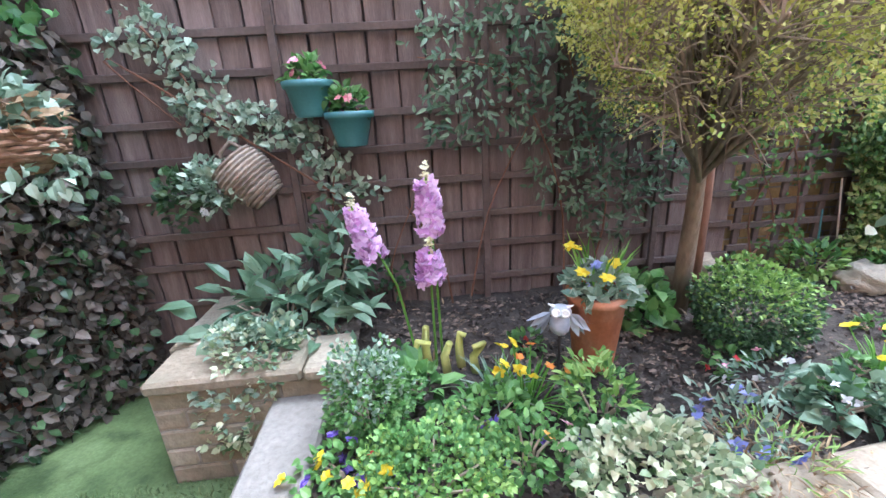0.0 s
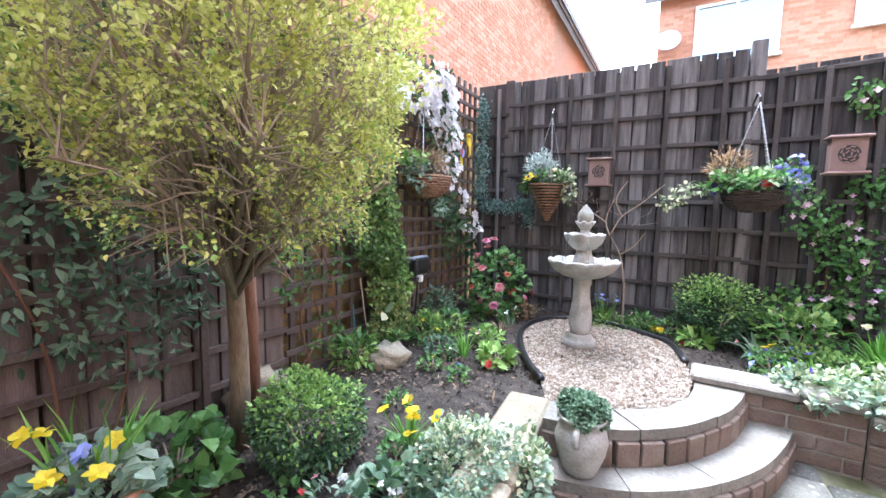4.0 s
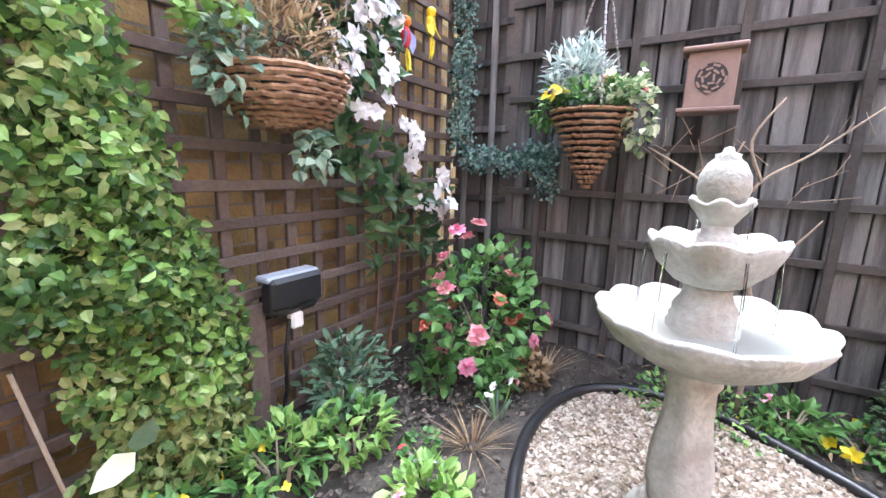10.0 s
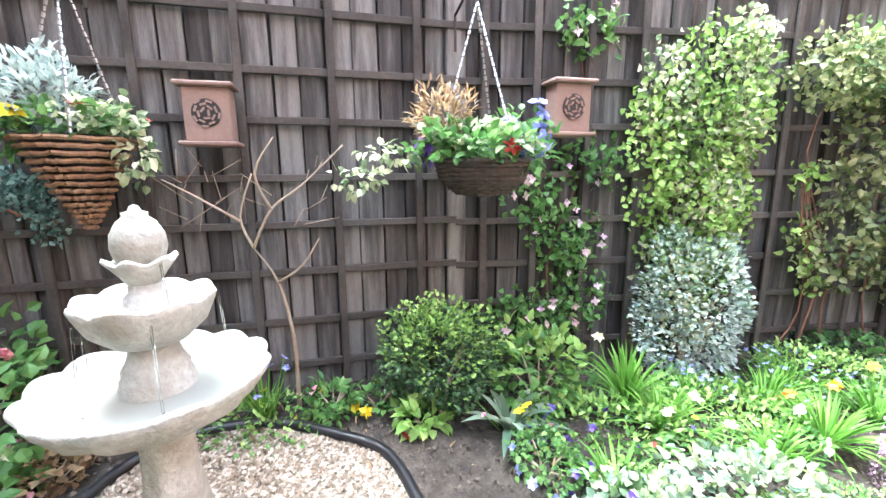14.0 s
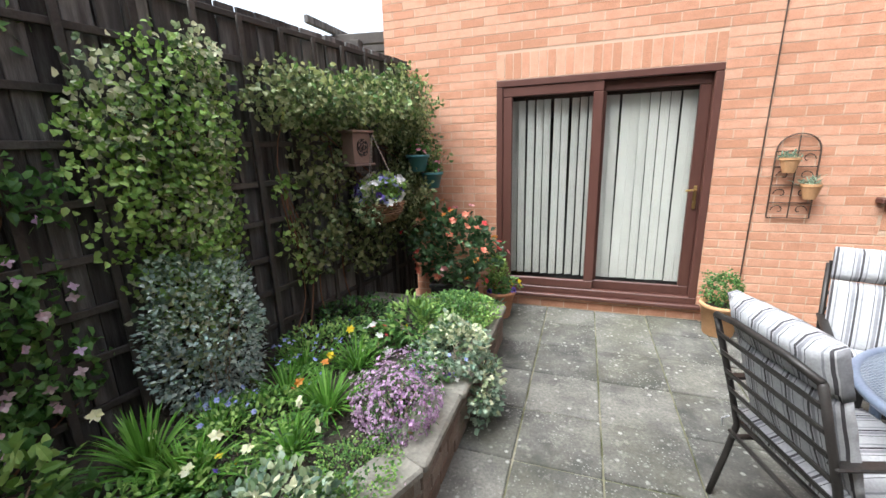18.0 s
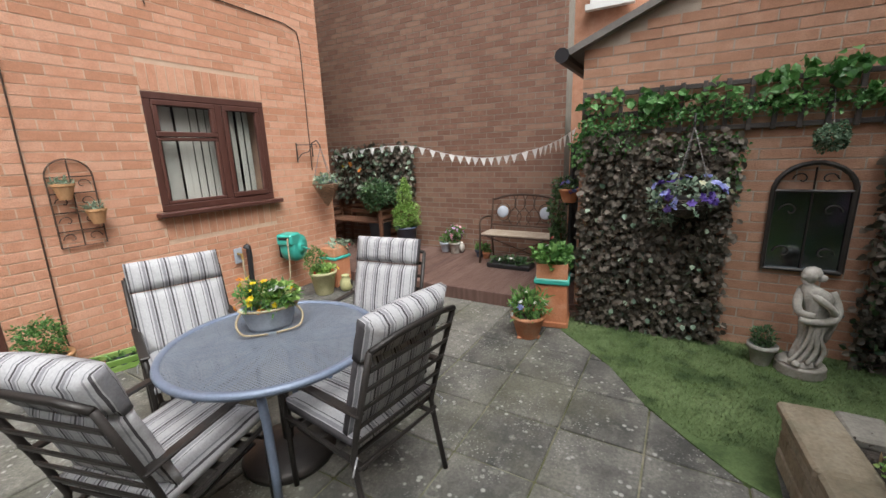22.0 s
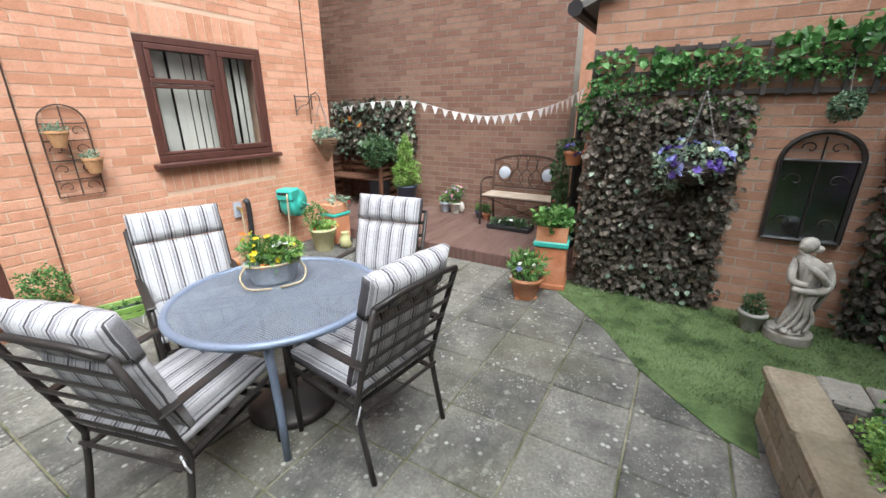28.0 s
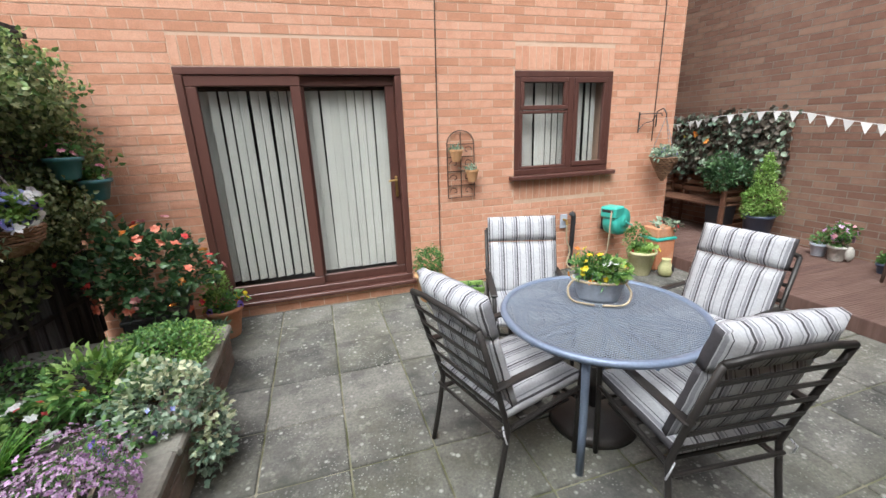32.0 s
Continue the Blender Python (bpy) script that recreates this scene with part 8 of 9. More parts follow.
part("hose", Geo().tube(smooth3([(-0.16, -0.22, 0.33), (-0.185, -0.23, 0.28), (-0.175, -0.22, 0.05), (-0.17, -0.19, -0.15), (-0.22, -0.1, -0.22)]), 0.009, 7), ROPE, hr, "pale hose", True)
tap = thing("outdoor_tap", pose(3.57, -0.02, 0.0), "brass outdoor tap on a board with a black pipe and hose", "tap")
part("back_plate", Geo().box(-0.06, 0.03, -0.012, 0.0, 0.5, 0.66, 0.004), ZINC, tap)
part("tap_body", Geo().tube([(-0.02, 0, 0.6), (-0.02, -0.07, 0.6), (-0.02, -0.085, 0.55)], 0.014, 8), BRASS, tap, "brass tap")
part("pipe_lagging", Geo().tube(smooth3([(0.05, -0.04, 0.64), (0.075, -0.05, 0.66), (0.08, -0.05, 0.5), (0.06, -0.04, 0.05)]), 0.028, 8), BLACK, tap, "black foam-lagged pipe", True)
part("hose", Geo().tube(smooth3([(-0.02, -0.085, 0.55), (-0.03, -0.1, 0.4), (0.02, -0.1, 0.25), (-0.02, -0.12, 0.1), (0.1, -0.16, 0.02)]), 0.009, 7), ROPE, tap, "pale green hose", True)

rk = thing("wall_pot_rack", pose(2.35, -0.02, 0.95), "arched rusty iron wall rack with two small plants", "plant rack")
part("frame", Geo().tube([(-0.14, 0, 0.0), (-0.14, 0, 0.52)] + [(-0.14 * math.cos(a), 0, 0.52 + 0.13 * math.sin(a)) for a in np.linspace(0, math.pi, 12)] + [(0.14, 0, 0.0), (-0.14, 0, 0.0)], 0.006, 6), IRON, rk)
for z in (0.12, 0.26, 0.40, 0.52):
    part("cross_bar", Geo().tube([(-0.14, 0, z), (0.14, 0, z)], 0.005, 6), IRON, rk)
part("centre_bar", Geo().tube([(0, 0, 0), (0, 0, 0.64)], 0.005, 6), IRON, rk)
for sx in (-1, 1):
    for z in (0.06, 0.19, 0.33, 0.46):
        part("scroll", Geo().tube([(sx * (0.07 + (0.05 - 0.004 * k) * math.cos(k * 0.45)), 0, z + (0.05 - 0.004 * k) * math.sin(k * 0.45)) for k in range(12)], 0.004, 5), IRON, rk)
for dx, z in ((-0.07, 0.36), (0.09, 0.16)):
    part("clay_pot", pot_shape(0.040, 0.062, 0.115, 0.005, 18, 0.022).moved(pose(dx, -0.07, z)), TERRA_PALE, rk)
    part("dry_plant", Geo().leaves(RNG.normal(0, 0.03, (90, 3)) * (1, 1, 0.6) + (dx, -0.06, z + 0.11), random_dirs(90, 0.8), 0.05, 0.006), LEAF_GREY, rk)["kind"] = "stuff"
wb = thing("wall_bracket", pose(4.47, -0.02, 1.5), "wrought iron scrolled basket bracket on the brick wall", "bracket")
part("back_bar", Geo().tube([(0, 0, 0.0), (0, 0, 0.22)], 0.007, 6), METAL_DARK, wb)
part("arm", Geo().tube([(0, 0, 0.2), (0.21, -0.1, 0.2), (0.215, -0.1, 0.17)], 0.006, 6), METAL_DARK, wb)
part("brace", Geo().tube(smooth3([(0, 0, 0.03), (0.06, -0.02, 0.1), (0.12, -0.06, 0.12), (0.16, -0.08, 0.2)]), 0.005, 6), METAL_DARK, wb)
for pts, lab in (([(2.14, -0.012, 5.0), (2.14, -0.012, 2.7), (2.12, -0.012, 1.5), (2.10, -0.012, 0.3), (2.12, -0.02, 0.06), (2.5, -0.03, 0.03), (3.2, -0.03, 0.05)], "thin brown cable clipped down the house wall"), ([(3.06, -0.012, 3.4), (3.06, -0.012, 2.95), (3.1, -0.012, 2.82)], "short loose cable above the window"), ([(3.1, -0.012, 3.06), (4.5, -0.012, 3.0), (4.66, -0.012, 2.95), (4.69, -0.012, 2.8), (4.68, -0.012, 1.4)], "thin cable round the house corner")):
    tagged(part("wall_cable", Geo().tube(pts, 0.006, 5), IRON, None), lab, "cable")

# ---- deck ----
WX = NBX - 0.03
def leaf_screen(name, put, u0, u1, w0, w1, n, leaf, material, label, depth=0.07, extra=None):
    t = thing(name, pose(*put((u0 + u1) / 2, w0, 0.0)), label, "leaf screen")
    base = np.array(put((u0 + u1) / 2, w0, 0.0))
    o = np.array(put(0, 0, 1)) - np.array(put(0, 0, 0))
    g = Geo()
    for k in range(int((u1 - u0) / 0.09) + 1):
        g.tube([np.array(put(u0 + k * 0.09, w0, 0.01)) - base, np.array(put(u0 + k * 0.09, w1, 0.01)) - base], 0.006, 4)
    for k in range(int((w1 - w0) / 0.09) + 1):
        g.tube([np.array(put(u0, w0 + k * 0.09, 0.02)) - base, np.array(put(u1, w0 + k * 0.09, 0.02)) - base], 0.006, 4)
    part("willow_lattice", g, BARK_RED, t)["kind"] = "stuff"
    e = 0.03
    q = np.array([put(u, w, r) for u, w, r in zip(RNG.uniform(u0, u1, n) + RNG.normal(0, e, n), RNG.uniform(w0, w1, n) + RNG.normal(0, e, n), RNG.uniform(0.01, depth, n))]) - base
    D = RNG.normal(0, 0.55, (n, 3)) + o * 0.5 + (0, 0, -0.5)
    part("leaf_cover", Geo().leaves(q, D, leaf * RNG.uniform(0.7, 1.25, n), leaf * 0.45, 0.2, 0.15, up=o), material, t)["kind"] = "stuff"
    if extra:
        k = extra[0]
        pick = RNG.choice(n, k, False)
        part("pale_leaves", Geo().leaves(q[pick] + o * 0.02, D[pick], leaf, leaf * 0.42, 0.2, 0.1, up=o), extra[1], t)["kind"] = "stuff"
    return t


nbput = lambda u, w, o: (WX - o, u, w)
sc = leaf_screen("leaf_screen", nbput, -0.42, 1.12, 0.88, 1.68, 1900, 0.075, LEAF_IVYDARK, "panel of artificial ivy on a willow lattice on the brick wall", 0.14, (420, LEAF_GREY))
for p in ((-0.03, 0.38, 0.55), (-0.06, 0.2, 0.45), (-0.05, 0.55, 0.5)):
    part("flower", blossoms(Geo(), [(-0.16, p[1], p[2])], 0.05, 6, (-1, 0, 0.3)), PETAL["orange" if p[1] < 0.4 else "yellow"], sc, "faded artificial flower")
for y in (-0.32, 0.95):
    tagged(part("screen_post", Geo().box(WX - 0.03, WX - 0.005, y - 0.02, y + 0.02, DZ, 1.0, 0.003), BARK_RED, None), "brown post under the leaf screen", "post")
seat = thing("wooden_bench", pose(6.05, 0.55, DZ), "brown slatted wooden bench with slatted ends", "bench")
for k in range(4):
    part("seat_slat", Geo().box(-0.18 + k * 0.11, -0.085 + k * 0.11, -0.62, 0.62, 0.40, 0.425, 0.004), WOOD_BENCH, seat)
for k in range(3):
    part("back_slat", Geo().box(0.25, 0.272, -0.62, 0.62, 0.48 + k * 0.1, 0.55 + k * 0.1, 0.004), WOOD_BENCH, seat)
for y in (-0.6, 0.6):
    for x, h in ((-0.17, 0.58), (0.25, 0.76)):
        part("leg", Geo().box(x - 0.025, x + 0.025, y - 0.025, y + 0.025, 0, h, 0.004), WOOD_BENCH, seat)
    part("arm", Geo().box(-0.2, 0.25, y - 0.03, y + 0.03, 0.58, 0.605, 0.004), WOOD_BENCH, seat)
    for k in range(4):
        part("end_slat", Geo().box(-0.15, 0.24, y - 0.01, y + 0.01, 0.1 + k * 0.12, 0.16 + k * 0.12, 0.003), WOOD_BENCH, seat)
bay = thing("bay_tree", pose(5.98, 0.05, DZ), "standard bay tree in a tall black planter", "potted tree")
part("pot", Geo().lathe([(0.14, 0), (0.17, 0.40), (0.18, 0.41), (0.16, 0.41), (0.15, 0.37), (0.001, 0.37)], 4).moved(pose(0, 0, 0, 0, 0, 45)), BLACK, bay)
part("stem", Geo().tube([(0, 0, 0.35), (0.01, 0, 0.5), (-0.01, 0.01, 0.68)], 0.02, 8), BARK, bay, smooth=True)
fill(bay, 1200, (0, 0, 0.82), (0.29, 0.29, 0.2), 0.055, LEAF_DARK, (), 0.3)
con = thing("topiary_conifer", pose(6.02, -0.42, DZ), "clipped conifer, ball with a cone on top, in a blue pot", "potted tree")
part("pot", pot_shape(0.12, 0.155, 0.36), POT_BLUE, con, smooth=True)
fill(con, 2400, (0, 0, 0.52), (0.20, 0.20, 0.18), 0.03, LEAF_LIME, (), 0.3, 0.2, 0.7)
fill(con, 1100, (0, 0, 0.80), (0.105, 0.105, 0.17), 0.028, LEAF_LIME, (), 0.3, 0.4, 0.6, "cone_top")
fill(con, 300, (0, 0, 0.98), (0.05, 0.05, 0.10), 0.028, LEAF_LIME, (), 0.3, 0.6, 0.5, "cone_tip")
for x, y, r, h, m, col, lab in ((6.15, -1.02, 0.075, 0.14, ZINC, None, "zinc bucket with a small green plant"), (6.12, -1.20, 0.08, 0.16, STATUE, "lilac", "grey stone pot with a purple cyclamen"), (6.05, -1.62, 0.05, 0.10, POT_BLUE, None, "small blue pot beside the bench"), (6.02, -1.74, 0.05, 0.09, TERRACOTTA, None, "small terracotta pot under the bench")):
    q = potted("small_pot", x, y, DZ, r * 0.8, r, h, m, lab)
    fill(q, 120, (0, 0, h + 0.04), (r * 1.1, r * 1.1, 0.06), 0.035, LEAF_MID, ())
    if col:
        fill(q, 200, (0, 0, h + 0.14), (0.11, 0.11, 0.08), 0.04, LEAF_MID, ((col, 16, 0.034), ("rose", 8, 0.03)))
        part("stone_animal", Geo().ball((0.02, -0.1, 0.09), 0.05, 9, (0.8, 0.8, 1.6), 0.2), STATUE, q, "grey stone animal figure", True)
mb = thing("metal_bench", pose(6.0, -2.22, DZ), "bronze metal garden bench with scrolled back and round medallions", "bench")
for s in (-1, 1):
    part("end_frame", Geo().tube(smooth3([(-0.24, s * 0.46, 0.0), (-0.22, s * 0.46, 0.36), (-0.2, s * 0.46, 0.56), (0.0, s * 0.46, 0.58), (0.12, s * 0.46, 0.56)]), 0.014, 8), IRON, mb, smooth=True)
    part("rear_post", Geo().tube([(0.2, s * 0.45, 0.0), (0.12, s * 0.45, 0.38), (0.2, s * 0.45, 0.80)], 0.014, 8), IRON, mb)
for k in range(5):
    part("seat_slat", Geo().box(-0.22 + k * 0.07, -0.165 + k * 0.07, -0.46, 0.46, 0.375, 0.39, 0.004), TWIG, mb)
part("seat_rail", Geo().tube([(-0.22, -0.46, 0.365), (-0.22, 0.46, 0.365)], 0.012, 6), IRON, mb)
part("top_rail", Geo().tube(smooth3([(0.2, -0.45, 0.78), (0.2, -0.25, 0.84), (0.2, 0.0, 0.86), (0.2, 0.25, 0.84), (0.2, 0.45, 0.78)]), 0.014, 8), IRON, mb, smooth=True)
part("lower_rail", Geo().tube([(0.13, -0.45, 0.46), (0.13, 0.45, 0.46)], 0.01, 6), IRON, mb)
for k in range(6):
    y = -0.16 + k * 0.064
    part("scroll_bar", Geo().tube(smooth3([(0.135, y, 0.46), (0.15, y + (0.06 if k % 2 else -0.06), 0.58), (0.175, y - (0.04 if k % 2 else -0.04), 0.72), (0.2, y, 0.85)]), 0.006, 6), IRON, mb)
for s in (-1, 1):
    part("medallion", Geo().lathe([(0.001, 0), (0.075, 0), (0.08, 0.008), (0.07, 0.016), (0.001, 0.012)], 26).moved(pose(0.15, s * 0.29, 0.63, 0, -80)), ZINC, mb, "pale round cast medallion", True)
    part("side_scroll", Geo().tube([(0.16, s * 0.29 + 0.1 * math.cos(a), 0.63 + 0.12 * math.sin(a)) for a in np.linspace(0, 6.2, 16)], 0.006, 6), IRON, mb)
    part("brace", Geo().tube([(-0.2, s * 0.4, 0.36), (0.15, s * -0.1, 0.08)], 0.007, 6), IRON, mb)
mat_t = thing("planting_tray", pose(5.72, -2.2, DZ), "black tray of small plants in front of the bench", "tray")
part("tray", Geo().box(-0.11, 0.11, -0.28, 0.28, 0.0, 0.06, 0.01), BLACK, mat_t)
fill(mat_t, 220, (0, 0, 0.07), (0.12, 0.27, 0.05), 0.05, LEAF_DARK, (("white", 2, 0.03),))
gp_ = potted("hanging_pot", 4.98, -3.06, 1.06, 0.06, 0.09, 0.13, TERRACOTTA, "terracotta pot of blue pansies on the garage corner")
fill(gp_, 200, (0, 0.03, 0.16), (0.13, 0.14, 0.07), 0.035, LEAF_DARK, (("purple", 5, 0.026), ("blue", 5, 0.026)))
part("bracket", Geo().tube([(0.0, -0.13, 0.02), (0, -0.05, -0.01), (0, 0, -0.01)], 0.008, 6), METAL_DARK, gp_)
# plain black panel: the shade of this corner is in its colour
gate = tagged(part("side_gate", Geo().box(5.3, 6.3, -3.02, -2.98, 0.1, 1.6, 0.01), BLACK, None), "side gate beside the bench, coloured black for the shade there", "gate", kind="structure")
climber("shade_climber", lambda u, w, o: (5.25 + u, -2.97 + o, w), [(0.1, 0.5, 0.3, 0.3), (0.0, 0.9, 0.2, 0.3)], 360, 0.06, LEAF_DARK, "dark climber in the shaded corner by the gate", 0.15, (("red", 3, 0.03, 5),))
# bunting
bt = thing("bunting", pose(0, 0, 0), "string of small white and grey triangular pennants", "bunting")
line = smooth3([(WX - 0.16, 1.15, 1.56), (WX - 0.17, 0.3, 1.66), (WX - 0.17, -0.45, 1.67), (WX - 0.12, -1.1, 1.53), (WX - 0.14, -1.6, 1.47), (WX - 0.3, -2.1, 1.5), (5.85, -2.5, 1.57), (5.35, -2.85, 1.64), (4.88, -3.12, 1.72)], 8)
part("cord", Geo().tube([tuple(p) for p in line], 0.003, 5), WHITE, bt)
acc = 0.0
for a, b in zip(line, line[1:]):
    acc += np.linalg.norm(b - a)
    if acc > 0.115:
        acc = 0.0
        d = (b - a) / np.linalg.norm(b - a)
        m = (a + b) / 2
        w = random.uniform(-0.02, 0.02)
        part("pennant", Geo().add([m - d * 0.05, m + d * 0.05, m + (w, w, -0.11), m - d * 0.05 + (0.003, 0, 0), m + d * 0.05 + (0.003, 0, 0), m + (w + 0.003, w, -0.11)], [(0, 1, 2), (5, 4, 3), (0, 3, 4, 1), (1, 4, 5, 2), (2, 5, 3, 0)]), WHITE, bt)

# ---- garage wall ----
leaf_screen("ivy_screen", east, -4.28, -3.24, 0.02, 1.62, 6800, 0.052, LEAF_IVYDARK, "tall artificial ivy screen with faded brown-grey leaves", 0.12, (160, LEAF_GREY))
corner = lambda u, w, o: (GX - 0.02 - o - 0.42 * min(1, max(0, (-5.2 - u) / 0.75)), u, w)
leaf_screen("ivy_screen", corner, -6.0, -5.08, 0.02, 1.66, 5600, 0.054, LEAF_IVYDARK, "tall artificial ivy screen with dark faded leaves", 0.14, (700, LEAF_DARK))
tv = thing("wall_trellis", pose(GX - 0.03, -4.6, 1.66), "long dark trellis strip fixed high on the garage wall", "trellis")
for z in (0.0, 0.14, 0.30):
    part("slat", Geo().box(-0.012, 0.012, -1.4, 1.4, z - 0.017, z + 0.017, 0.003), TRELLIS_DARK, tv)
for k in range(21):
    part("slat", Geo().box(-0.034, -0.0125, -1.39 + k * 0.139 - 0.015, -1.39 + k * 0.139 + 0.015, -0.03, 0.33, 0.003), TRELLIS_DARK, tv)
climber("vine_garland", east, [(-3.4, 1.9, 0.22, 0.05), (-3.75, 1.86, 0.2, 0.07), (-4.1, 1.9, 0.2, 0.05), (-4.5, 1.95, 0.2, 0.10), (-4.75, 1.98, 0.15, 0.07), (-5.0, 1.86, 0.15, 0.05), (-5.3, 1.85, 0.15, 0.06), (-5.6, 1.88, 0.2, 0.08), (-5.85, 1.86, 0.15, 0.16)], 420, 0.066, LEAF_VINE, "garland of large bright green vine leaves", 0.14, (), [[(-3.25, 1.9), (-3.8, 1.84), (-4.4, 1.93), (-5.0, 1.84), (-5.9, 1.86)]], 0.48)
climber("ivy_garland", east, [(-3.3, 1.70, 0.12, 0.10), (-3.55, 1.72, 0.2, 0.05), (-3.9, 1.76, 0.25, 0.05), (-4.3, 1.80, 0.25, 0.05), (-4.6, 1.80, 0.2, 0.05), (-4.95, 1.80, 0.2, 0.05), (-5.3, 1.78, 0.2, 0.05), (-3.22, 1.52, 0.10, 0.16), (-3.5, 1.55, 0.22, 0.07), (-3.9, 1.55, 0.22, 0.06), (-4.18, 1.52, 0.14, 0.09), (-4.25, 1.35, 0.05, 0.2)], 2300, 0.032, LEAF_VINE, "garland of small bright green ivy leaves", 0.12, (), (), 0.42)
climber("vine_garland", corner, [(-5.5, 1.86, 0.12, 0.12), (-5.75, 1.84, 0.12, 0.14), (-5.9, 1.74, 0.08, 0.16)], 170, 0.068, LEAF_VINE, "bright vine leaves hanging over the corner screen", 0.16, (), (), 0.48)
hb = thing("hanging_topiary_ball", pose(4.60, -4.74, 1.56), "small green leaf ball hanging from the trellis", "ornament")
fill(hb, 900, (0, 0, 0), (0.075, 0.075, 0.075), 0.022, LEAF_TEAL, (), 0.4, 0.0, 0.85, "leaf_ball")
chain_line(hb, (0, 0, 0.07), (0.1, 0, 0.3), 0.002)
mi = thing("arched_mirror", pose(GX - 0.012, -4.735, 0.65), "arched black-framed garden mirror with wrought scrolls", "mirror")
W2, HB, HT = 0.215, 0.56, 0.75
arch = [(-W2, 0.0), (-W2, HB)] + [(-W2 * math.cos(a), HB + (HT - HB) * math.sin(a)) for a in np.linspace(0.15, math.pi - 0.15, 12)] + [(W2, HB), (W2, 0.0), (-W2, 0.0)]
part("frame", Geo().tube([(-0.02, y, z) for y, z in arch], 0.017, 8), METAL_DARK, mi)
part("cross_bar", Geo().tube([(-0.02, -W2, HB), (-0.02, W2, HB)], 0.012, 6), METAL_DARK, mi)
part("glass", Geo().box(-0.006, 0.0, -W2, W2, 0.0, HB), MIRROR, mi, "dark reflecting glass")
for sy in (-1, 1):
    for z in (0.12, 0.42):
        part("scroll", Geo().tube([(-0.016, sy * (0.11 + (0.06 - 0.005 * k) * math.cos(k * 0.5)), z + (0.06 - 0.005 * k) * math.sin(k * 0.5)) for k in range(12)], 0.005, 5), METAL_DARK, mi)
    part("arch_scroll", Geo().tube([(-0.016, sy * (0.07 + (0.05 - 0.004 * k) * math.cos(k * 0.5)), HB + 0.08 + (0.05 - 0.004 * k) * math.sin(k * 0.5)) for k in range(12)], 0.005, 5), METAL_DARK, mi)
part("centre_bar", Geo().tube([(-0.016, 0, 0), (-0.016, 0, HT - 0.03)], 0.006, 5), METAL_DARK, mi)
wp = potted("white_pot", 4.50, -4.55, 0.008, 0.055, 0.08, 0.15, FOUNTAIN, "small white ridged pot with a green sprig")
fill(wp, 260, (0, 0, 0.2), (0.07, 0.07, 0.08), 0.03, LEAF_DARK, (), 0.3)


def statue(x, y, z, h):
    """A robed standing figure in worn stone on a drum, one plain mesh; it leans over its folded arms."""
    g = Geo().lathe([(0.138, 0.0), (0.142, 0.012), (0.136, 0.05), (0.14, 0.06), (0.134, 0.072)], 30)
    g.ball((0.0, 0.01, 0.075), 0.11, 14, (1.0, 1.12, 0.32), 0.25)
    k = len(g.v)
    rows = [(0.085, 0.09), (0.08, 0.13), (0.072, 0.20), (0.068, 0.28), (0.072, 0.35), (0.08, 0.41), (0.076, 0.46), (0.086, 0.52), (0.09, 0.56), (0.078, 0.59), (0.05, 0.615), (0.034, 0.63), (0.03, 0.66)]
    g.lathe(rows, 48, (0, 0, 0), lambda a, i: (1 + 0.13 * math.sin(a * 8 + i * 0.55) * (i < 6) + 0.06 * math.sin(a * 13 - i * 0.9) * (i < 9) + 0.05 * math.sin(a * 3 + i), 0))
    for i in range(k, len(g.v)):
        px, py, pz = g.v[i]
        bend = 0.030 * math.sin((pz - 0.1) * 5.2) - (0.06 * max(0, pz - 0.57) / 0.09)
        g.v[i] = (px * 0.74 - 0.01, py * 0.92 - bend, pz)
    for c, r, sc in (((-0.012, 0.035, 0.69), 0.046, (0.9, 0.95, 1.12)), ((0.006, 0.018, 0.70), 0.052, (0.95, 1.0, 0.95)), ((0.0, -0.03, 0.675), 0.028, (1, 1.1, 0.9)), ((-0.03, 0.065, 0.685), 0.014, (1, 1.2, 1.4))):
        g.ball(c, r, 12, sc, 0.12)
    g.tube(smooth3([(0.01, 0.055, 0.58), (-0.035, 0.085, 0.51), (-0.065, 0.07, 0.45), (-0.085, 0.0, 0.44)]), 0.030, 10, 0.020)
    g.tube(smooth3([(0.01, -0.09, 0.58), (-0.03, -0.125, 0.48), (-0.075, -0.09, 0.41), (-0.092, 0.02, 0.40), (-0.08, 0.075, 0.41)]), 0.034, 10, 0.019)
    for a, b, c in ((-0.07, -0.10, 0.016), (-0.045, -0.05, 0.02), (-0.02, 0.0, 0.017), (0.01, 0.045, 0.016)):
        g.tube(smooth3([(-0.072, a - 0.01, 0.40), (-0.082, a * 0.7, 0.30), (-0.085, b * 0.8, 0.20), (-0.095, b + 0.05, 0.10)]), c, 8, c * 0.7)
    g.tube(smooth3([(0.03, 0.05, 0.60), (-0.06, 0.0, 0.56), (-0.085, -0.075, 0.50), (-0.04, -0.12, 0.40), (0.0, -0.10, 0.24)]), 0.026, 8, 0.016)
    g.ball((-0.10, 0.06, 0.10), 0.03, 10, (1.5, 0.8, 0.7), 0.1)
    for v in range(len(g.v)):
        g.v[v] = tuple(Vector(g.v[v]) * (h / 0.745))
    return tagged(part("statue", g, STATUE, None, smooth=True, m=pose(x, y, z, 0, 0, 6)), "weathered stone figure in a draped robe on a round base", "statue")


statue(4.48, -4.76, 0.008, 0.74)

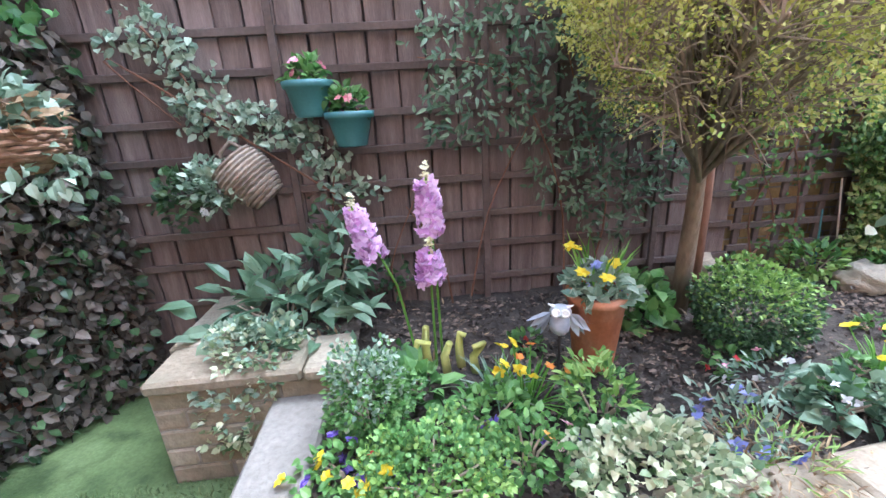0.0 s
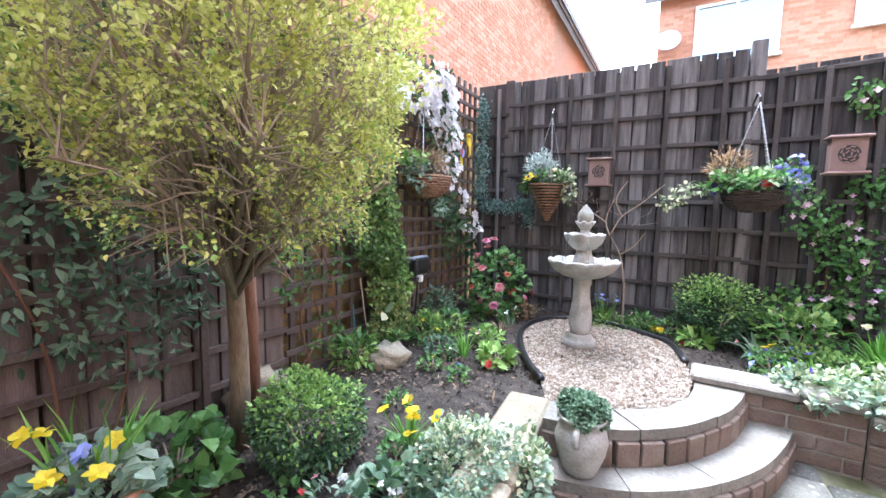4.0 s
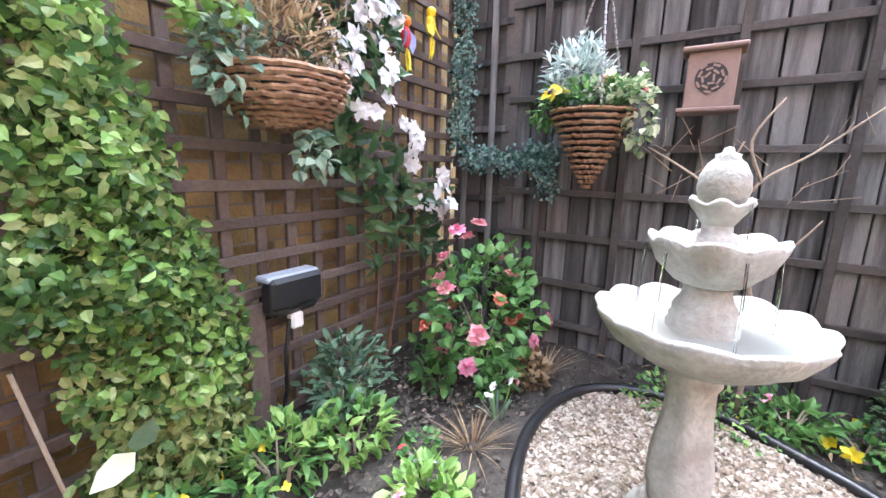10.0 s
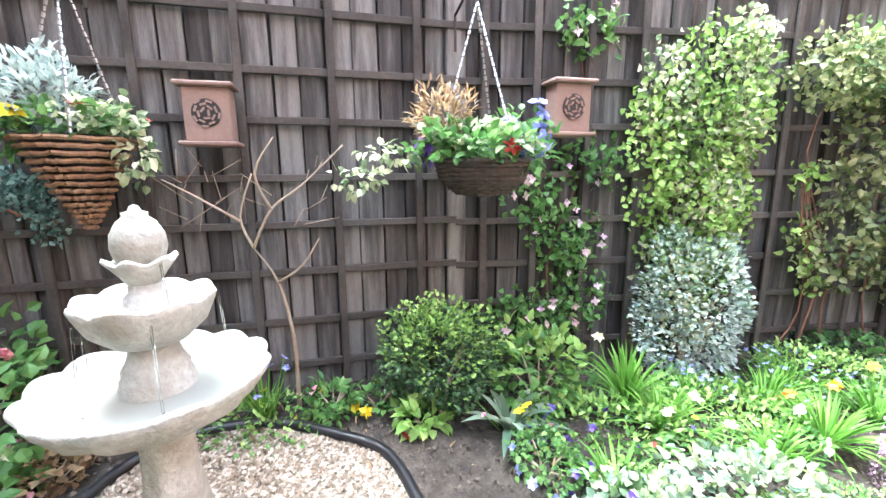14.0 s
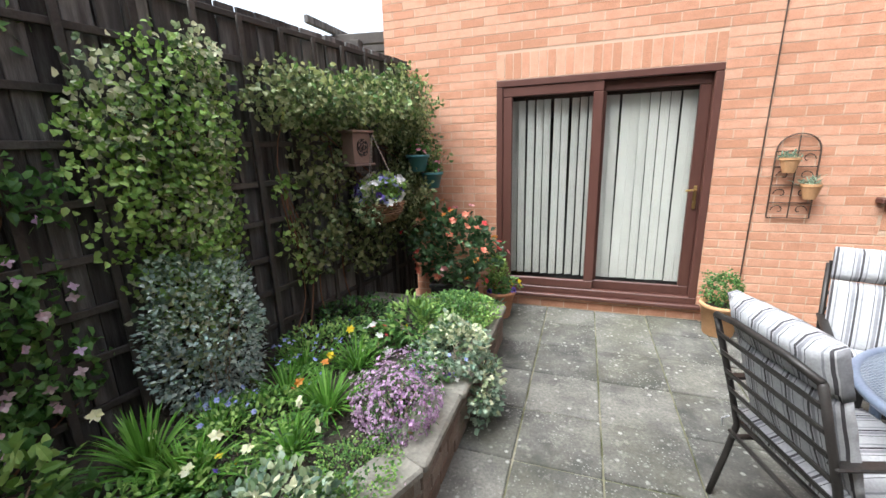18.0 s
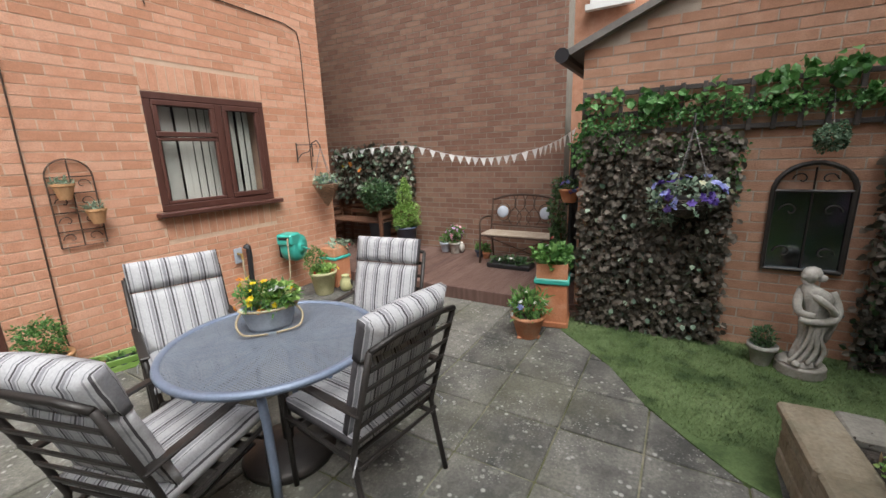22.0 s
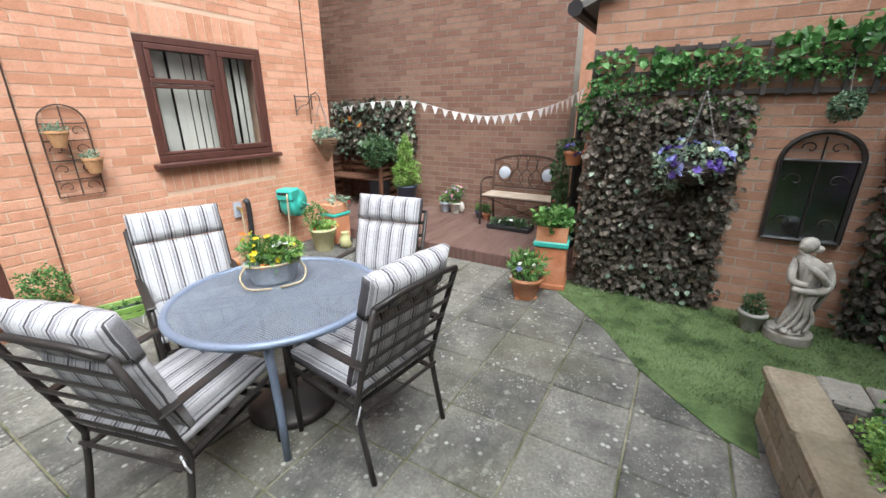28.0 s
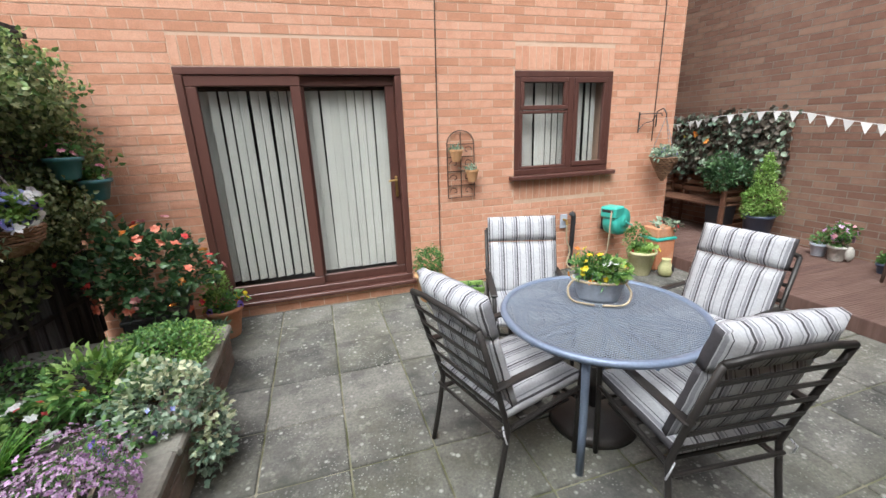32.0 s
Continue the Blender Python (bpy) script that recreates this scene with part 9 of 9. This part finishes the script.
# ---- beyond the fences ----
def window_unit(house, m, w, h):
    f = part("window", frame_box(Geo(), -w / 2, w / 2, 0, h, 0.07, -0.05, 0.03).box(-0.03, 0.03, -0.05, 0.02, 0.07, h - 0.07), WHITE, house, "white framed window", m=m)
    p = part("pane", Geo().box(-w / 2 + 0.05, w / 2 - 0.05, 0.0, 0.01, 0.05, h - 0.05), MIRROR, f)
    part("sill", Geo().box(-w / 2 - 0.05, w / 2 + 0.05, -0.1, 0.0, -0.07, 0.0), WHITE, f)


h1 = thing("neighbour_house", pose(0, -7.1, 0), "long red brick wall of a house behind the south fence", "house")
part("wall", Geo().box(-14.6, 5.2, -5.0, 0.0, -0.1, 6.4), BRICK_DARK, h1)
bw = Geo()
for row in range(20, 85):
    x = -8.0 - (0.1125 if row % 2 else 0)
    while x < 2.4:
        bw.box(x, x + 0.215, -0.01, 0.006, row * 0.075 + 0.005, row * 0.075 + 0.07)
        x += 0.225
part("brickwork", bw, BRICK_HOUSE, h1)["kind"] = "stuff"
part("roof", Geo().add([(-14.9, 0.35, 6.35), (5.4, 0.35, 6.35), (5.4, -2.6, 8.6), (-14.9, -2.6, 8.6), (-14.9, 0.35, 6.2), (5.4, 0.35, 6.2), (5.4, -2.6, 8.4), (-14.9, -2.6, 8.4)], [(0, 1, 2, 3), (7, 6, 5, 4), (0, 4, 5, 1), (1, 5, 6, 2), (2, 6, 7, 3), (3, 7, 4, 0)]), ROOF_TILE, h1)
part("fascia", Geo().box(-14.8, 5.3, 0.28, 0.32, 6.1, 6.32), IRON, h1)
h2 = thing("neighbour_house", pose(-10, 0, 0), "red brick house with white windows beyond the west fence", "house")
part("wall", Geo().box(-6, 0, -4.85, 5.0, -0.1, 7.0), BRICK_HOUSE, h2)
bw = Geo()
for row in range(52, 93):
    y = -4.84 + (0.1125 if row % 2 else 0)
    while y < 4.8:
        bw.box(-0.01, 0.006, y, y + 0.215, row * 0.075 + 0.005, row * 0.075 + 0.07)
        y += 0.225
part("brickwork", bw, BRICK_HOUSE, h2)["kind"] = "stuff"
part("roof", Geo().add([(0.35, -5.2, 6.9), (0.35, 5.2, 6.9), (-3, 5.2, 9.2), (-3, -5.2, 9.2), (0.35, -5.2, 6.75), (0.35, 5.2, 6.75), (-3, 5.2, 9.0), (-3, -5.2, 9.0)], [(0, 1, 2, 3), (7, 6, 5, 4), (0, 4, 5, 1), (1, 5, 6, 2), (2, 6, 7, 3), (3, 7, 4, 0)]), ROOF_TILE, h2)
for y, z, w, h in ((-3.15, 5.15, 1.75, 1.4), (0.0, 5.5, 2.0, 1.3)):
    window_unit(h2, pose(0.06, y, z, 0, 0, 90), w, h)
part("satellite_dish", Geo().lathe([(0.001, 0.0), (0.2, 0.03), (0.3, 0.08), (0.29, 0.085), (0.001, 0.012)], 22).moved(pose(0.2, -4.6, 5.75, 0, 70)), ZINC, h2, "grey satellite dish")
h3 = thing("neighbour_house", pose(7.4, 0, 0), "sunlit brick house end with a white window past the garage", "house")
part("wall", Geo().box(0, 5, -6.5, -2.3, -0.1, 6.6), BRICK_HOUSE, h3)
window_unit(h3, pose(-0.06, -2.95, 3.4, 0, 0, -90), 0.5, 1.2)
part("fascia", Geo().box(-0.3, -0.1, -6.5, -2.2, 4.9, 5.1), WHITE, h3)
pg = thing("pergola", pose(-2.0, 0.7, 0), "dark timber pergola beams beyond the fence", "pergola")
for k in range(5):
    part("rafter", Geo().box(-1.6, 0.75, -0.025, 0.025, 2.75, 2.87, 0.01).moved(pose(0, k * 0.4 - 0.2, 0, 0, 3)), TRELLIS_DARK, pg)
for k in range(3):
    part("purlin", Geo().box(-0.025, 0.025, -0.7, 1.9, 2.88, 2.96, 0.008).moved(pose(-1.2 + k * 0.6, 0, 0)), FENCE_GREY, pg)
for y in (-0.3, 1.4):
    part("post", Geo().box(-0.05, 0.05, y - 0.05, y + 0.05, -0.1, 2.76, 0.008).moved(pose(0.35, 0, 0)), TRELLIS_DARK, pg)


# ---- brickwork, last ----
house_face = lambda u, w, o: (u, -o, w)
bricks(house_face, [DOOR, (WIN[0], WIN[1], WIN[2] - 0.04, WIN[3])], [(0.0, 1.8, DOOR[3] + 0.004, DOOR[3] + 0.225), (WIN[0], WIN[1], WIN[3] + 0.004, WIN[3] + 0.225), (WIN[0], WIN[1], WIN[2] - 0.26, WIN[2] - 0.045)], [(1.8, HX, 0.0, 1.0)], wall_north, BRICK_HOUSE, BRICK_HOUSE_PIECE, HX, 4.4, HW[0])
nb_face = lambda u, w, o: (NBX - o, -u, w)
bricks(nb_face, [], [], [], wall_east, BRICK_NB, BRICK_NB_PIECE, -NB_S, 4.6, -3.0)
garage_face = lambda u, w, o: (GX - o, -u, w)
bricks(garage_face, [], [], [(4.45, 5.15, 0.0, 2.4)], wall_garage, BRICK_DARK, BRICK_DARK_PIECE, -FA - 0.1, 2.325, -GARAGE_N)
gable = Geo()
for row in range(31, 62):
    w0 = row * 0.075 + 0.005
    u = -GARAGE_N + (0.1125 if row % 2 else 0)
    while u < -FA + 1.2:
        if w0 + 0.07 < garage_top(-(u)) - 0.03 and w0 + 0.07 < garage_top(-(u + 0.215)) - 0.03:
            p = [garage_face(a, b, o) for o in (-0.003, 0.006) for a, b in ((u, w0), (u + 0.215, w0), (u + 0.215, w0 + 0.065), (u, w0 + 0.065))]
            gable.add(p, [(4, 5, 6, 7)] + [(j, (j + 1) % 4, 4 + (j + 1) % 4, 4 + j) for j in range(4)])
        u += 0.225
part("gable_brickwork", gable, BRICK_DARK, wall_garage)["kind"] = "stuff"
south_face = lambda u, w, o: (-u, FA - 0.12 + o, w)
bricks(south_face, [], [], [], wall_south, BRICK_MOSS, BRICK_MOSS, -FB + 0.85, 2.3, -SPLIT_X - 0.25)
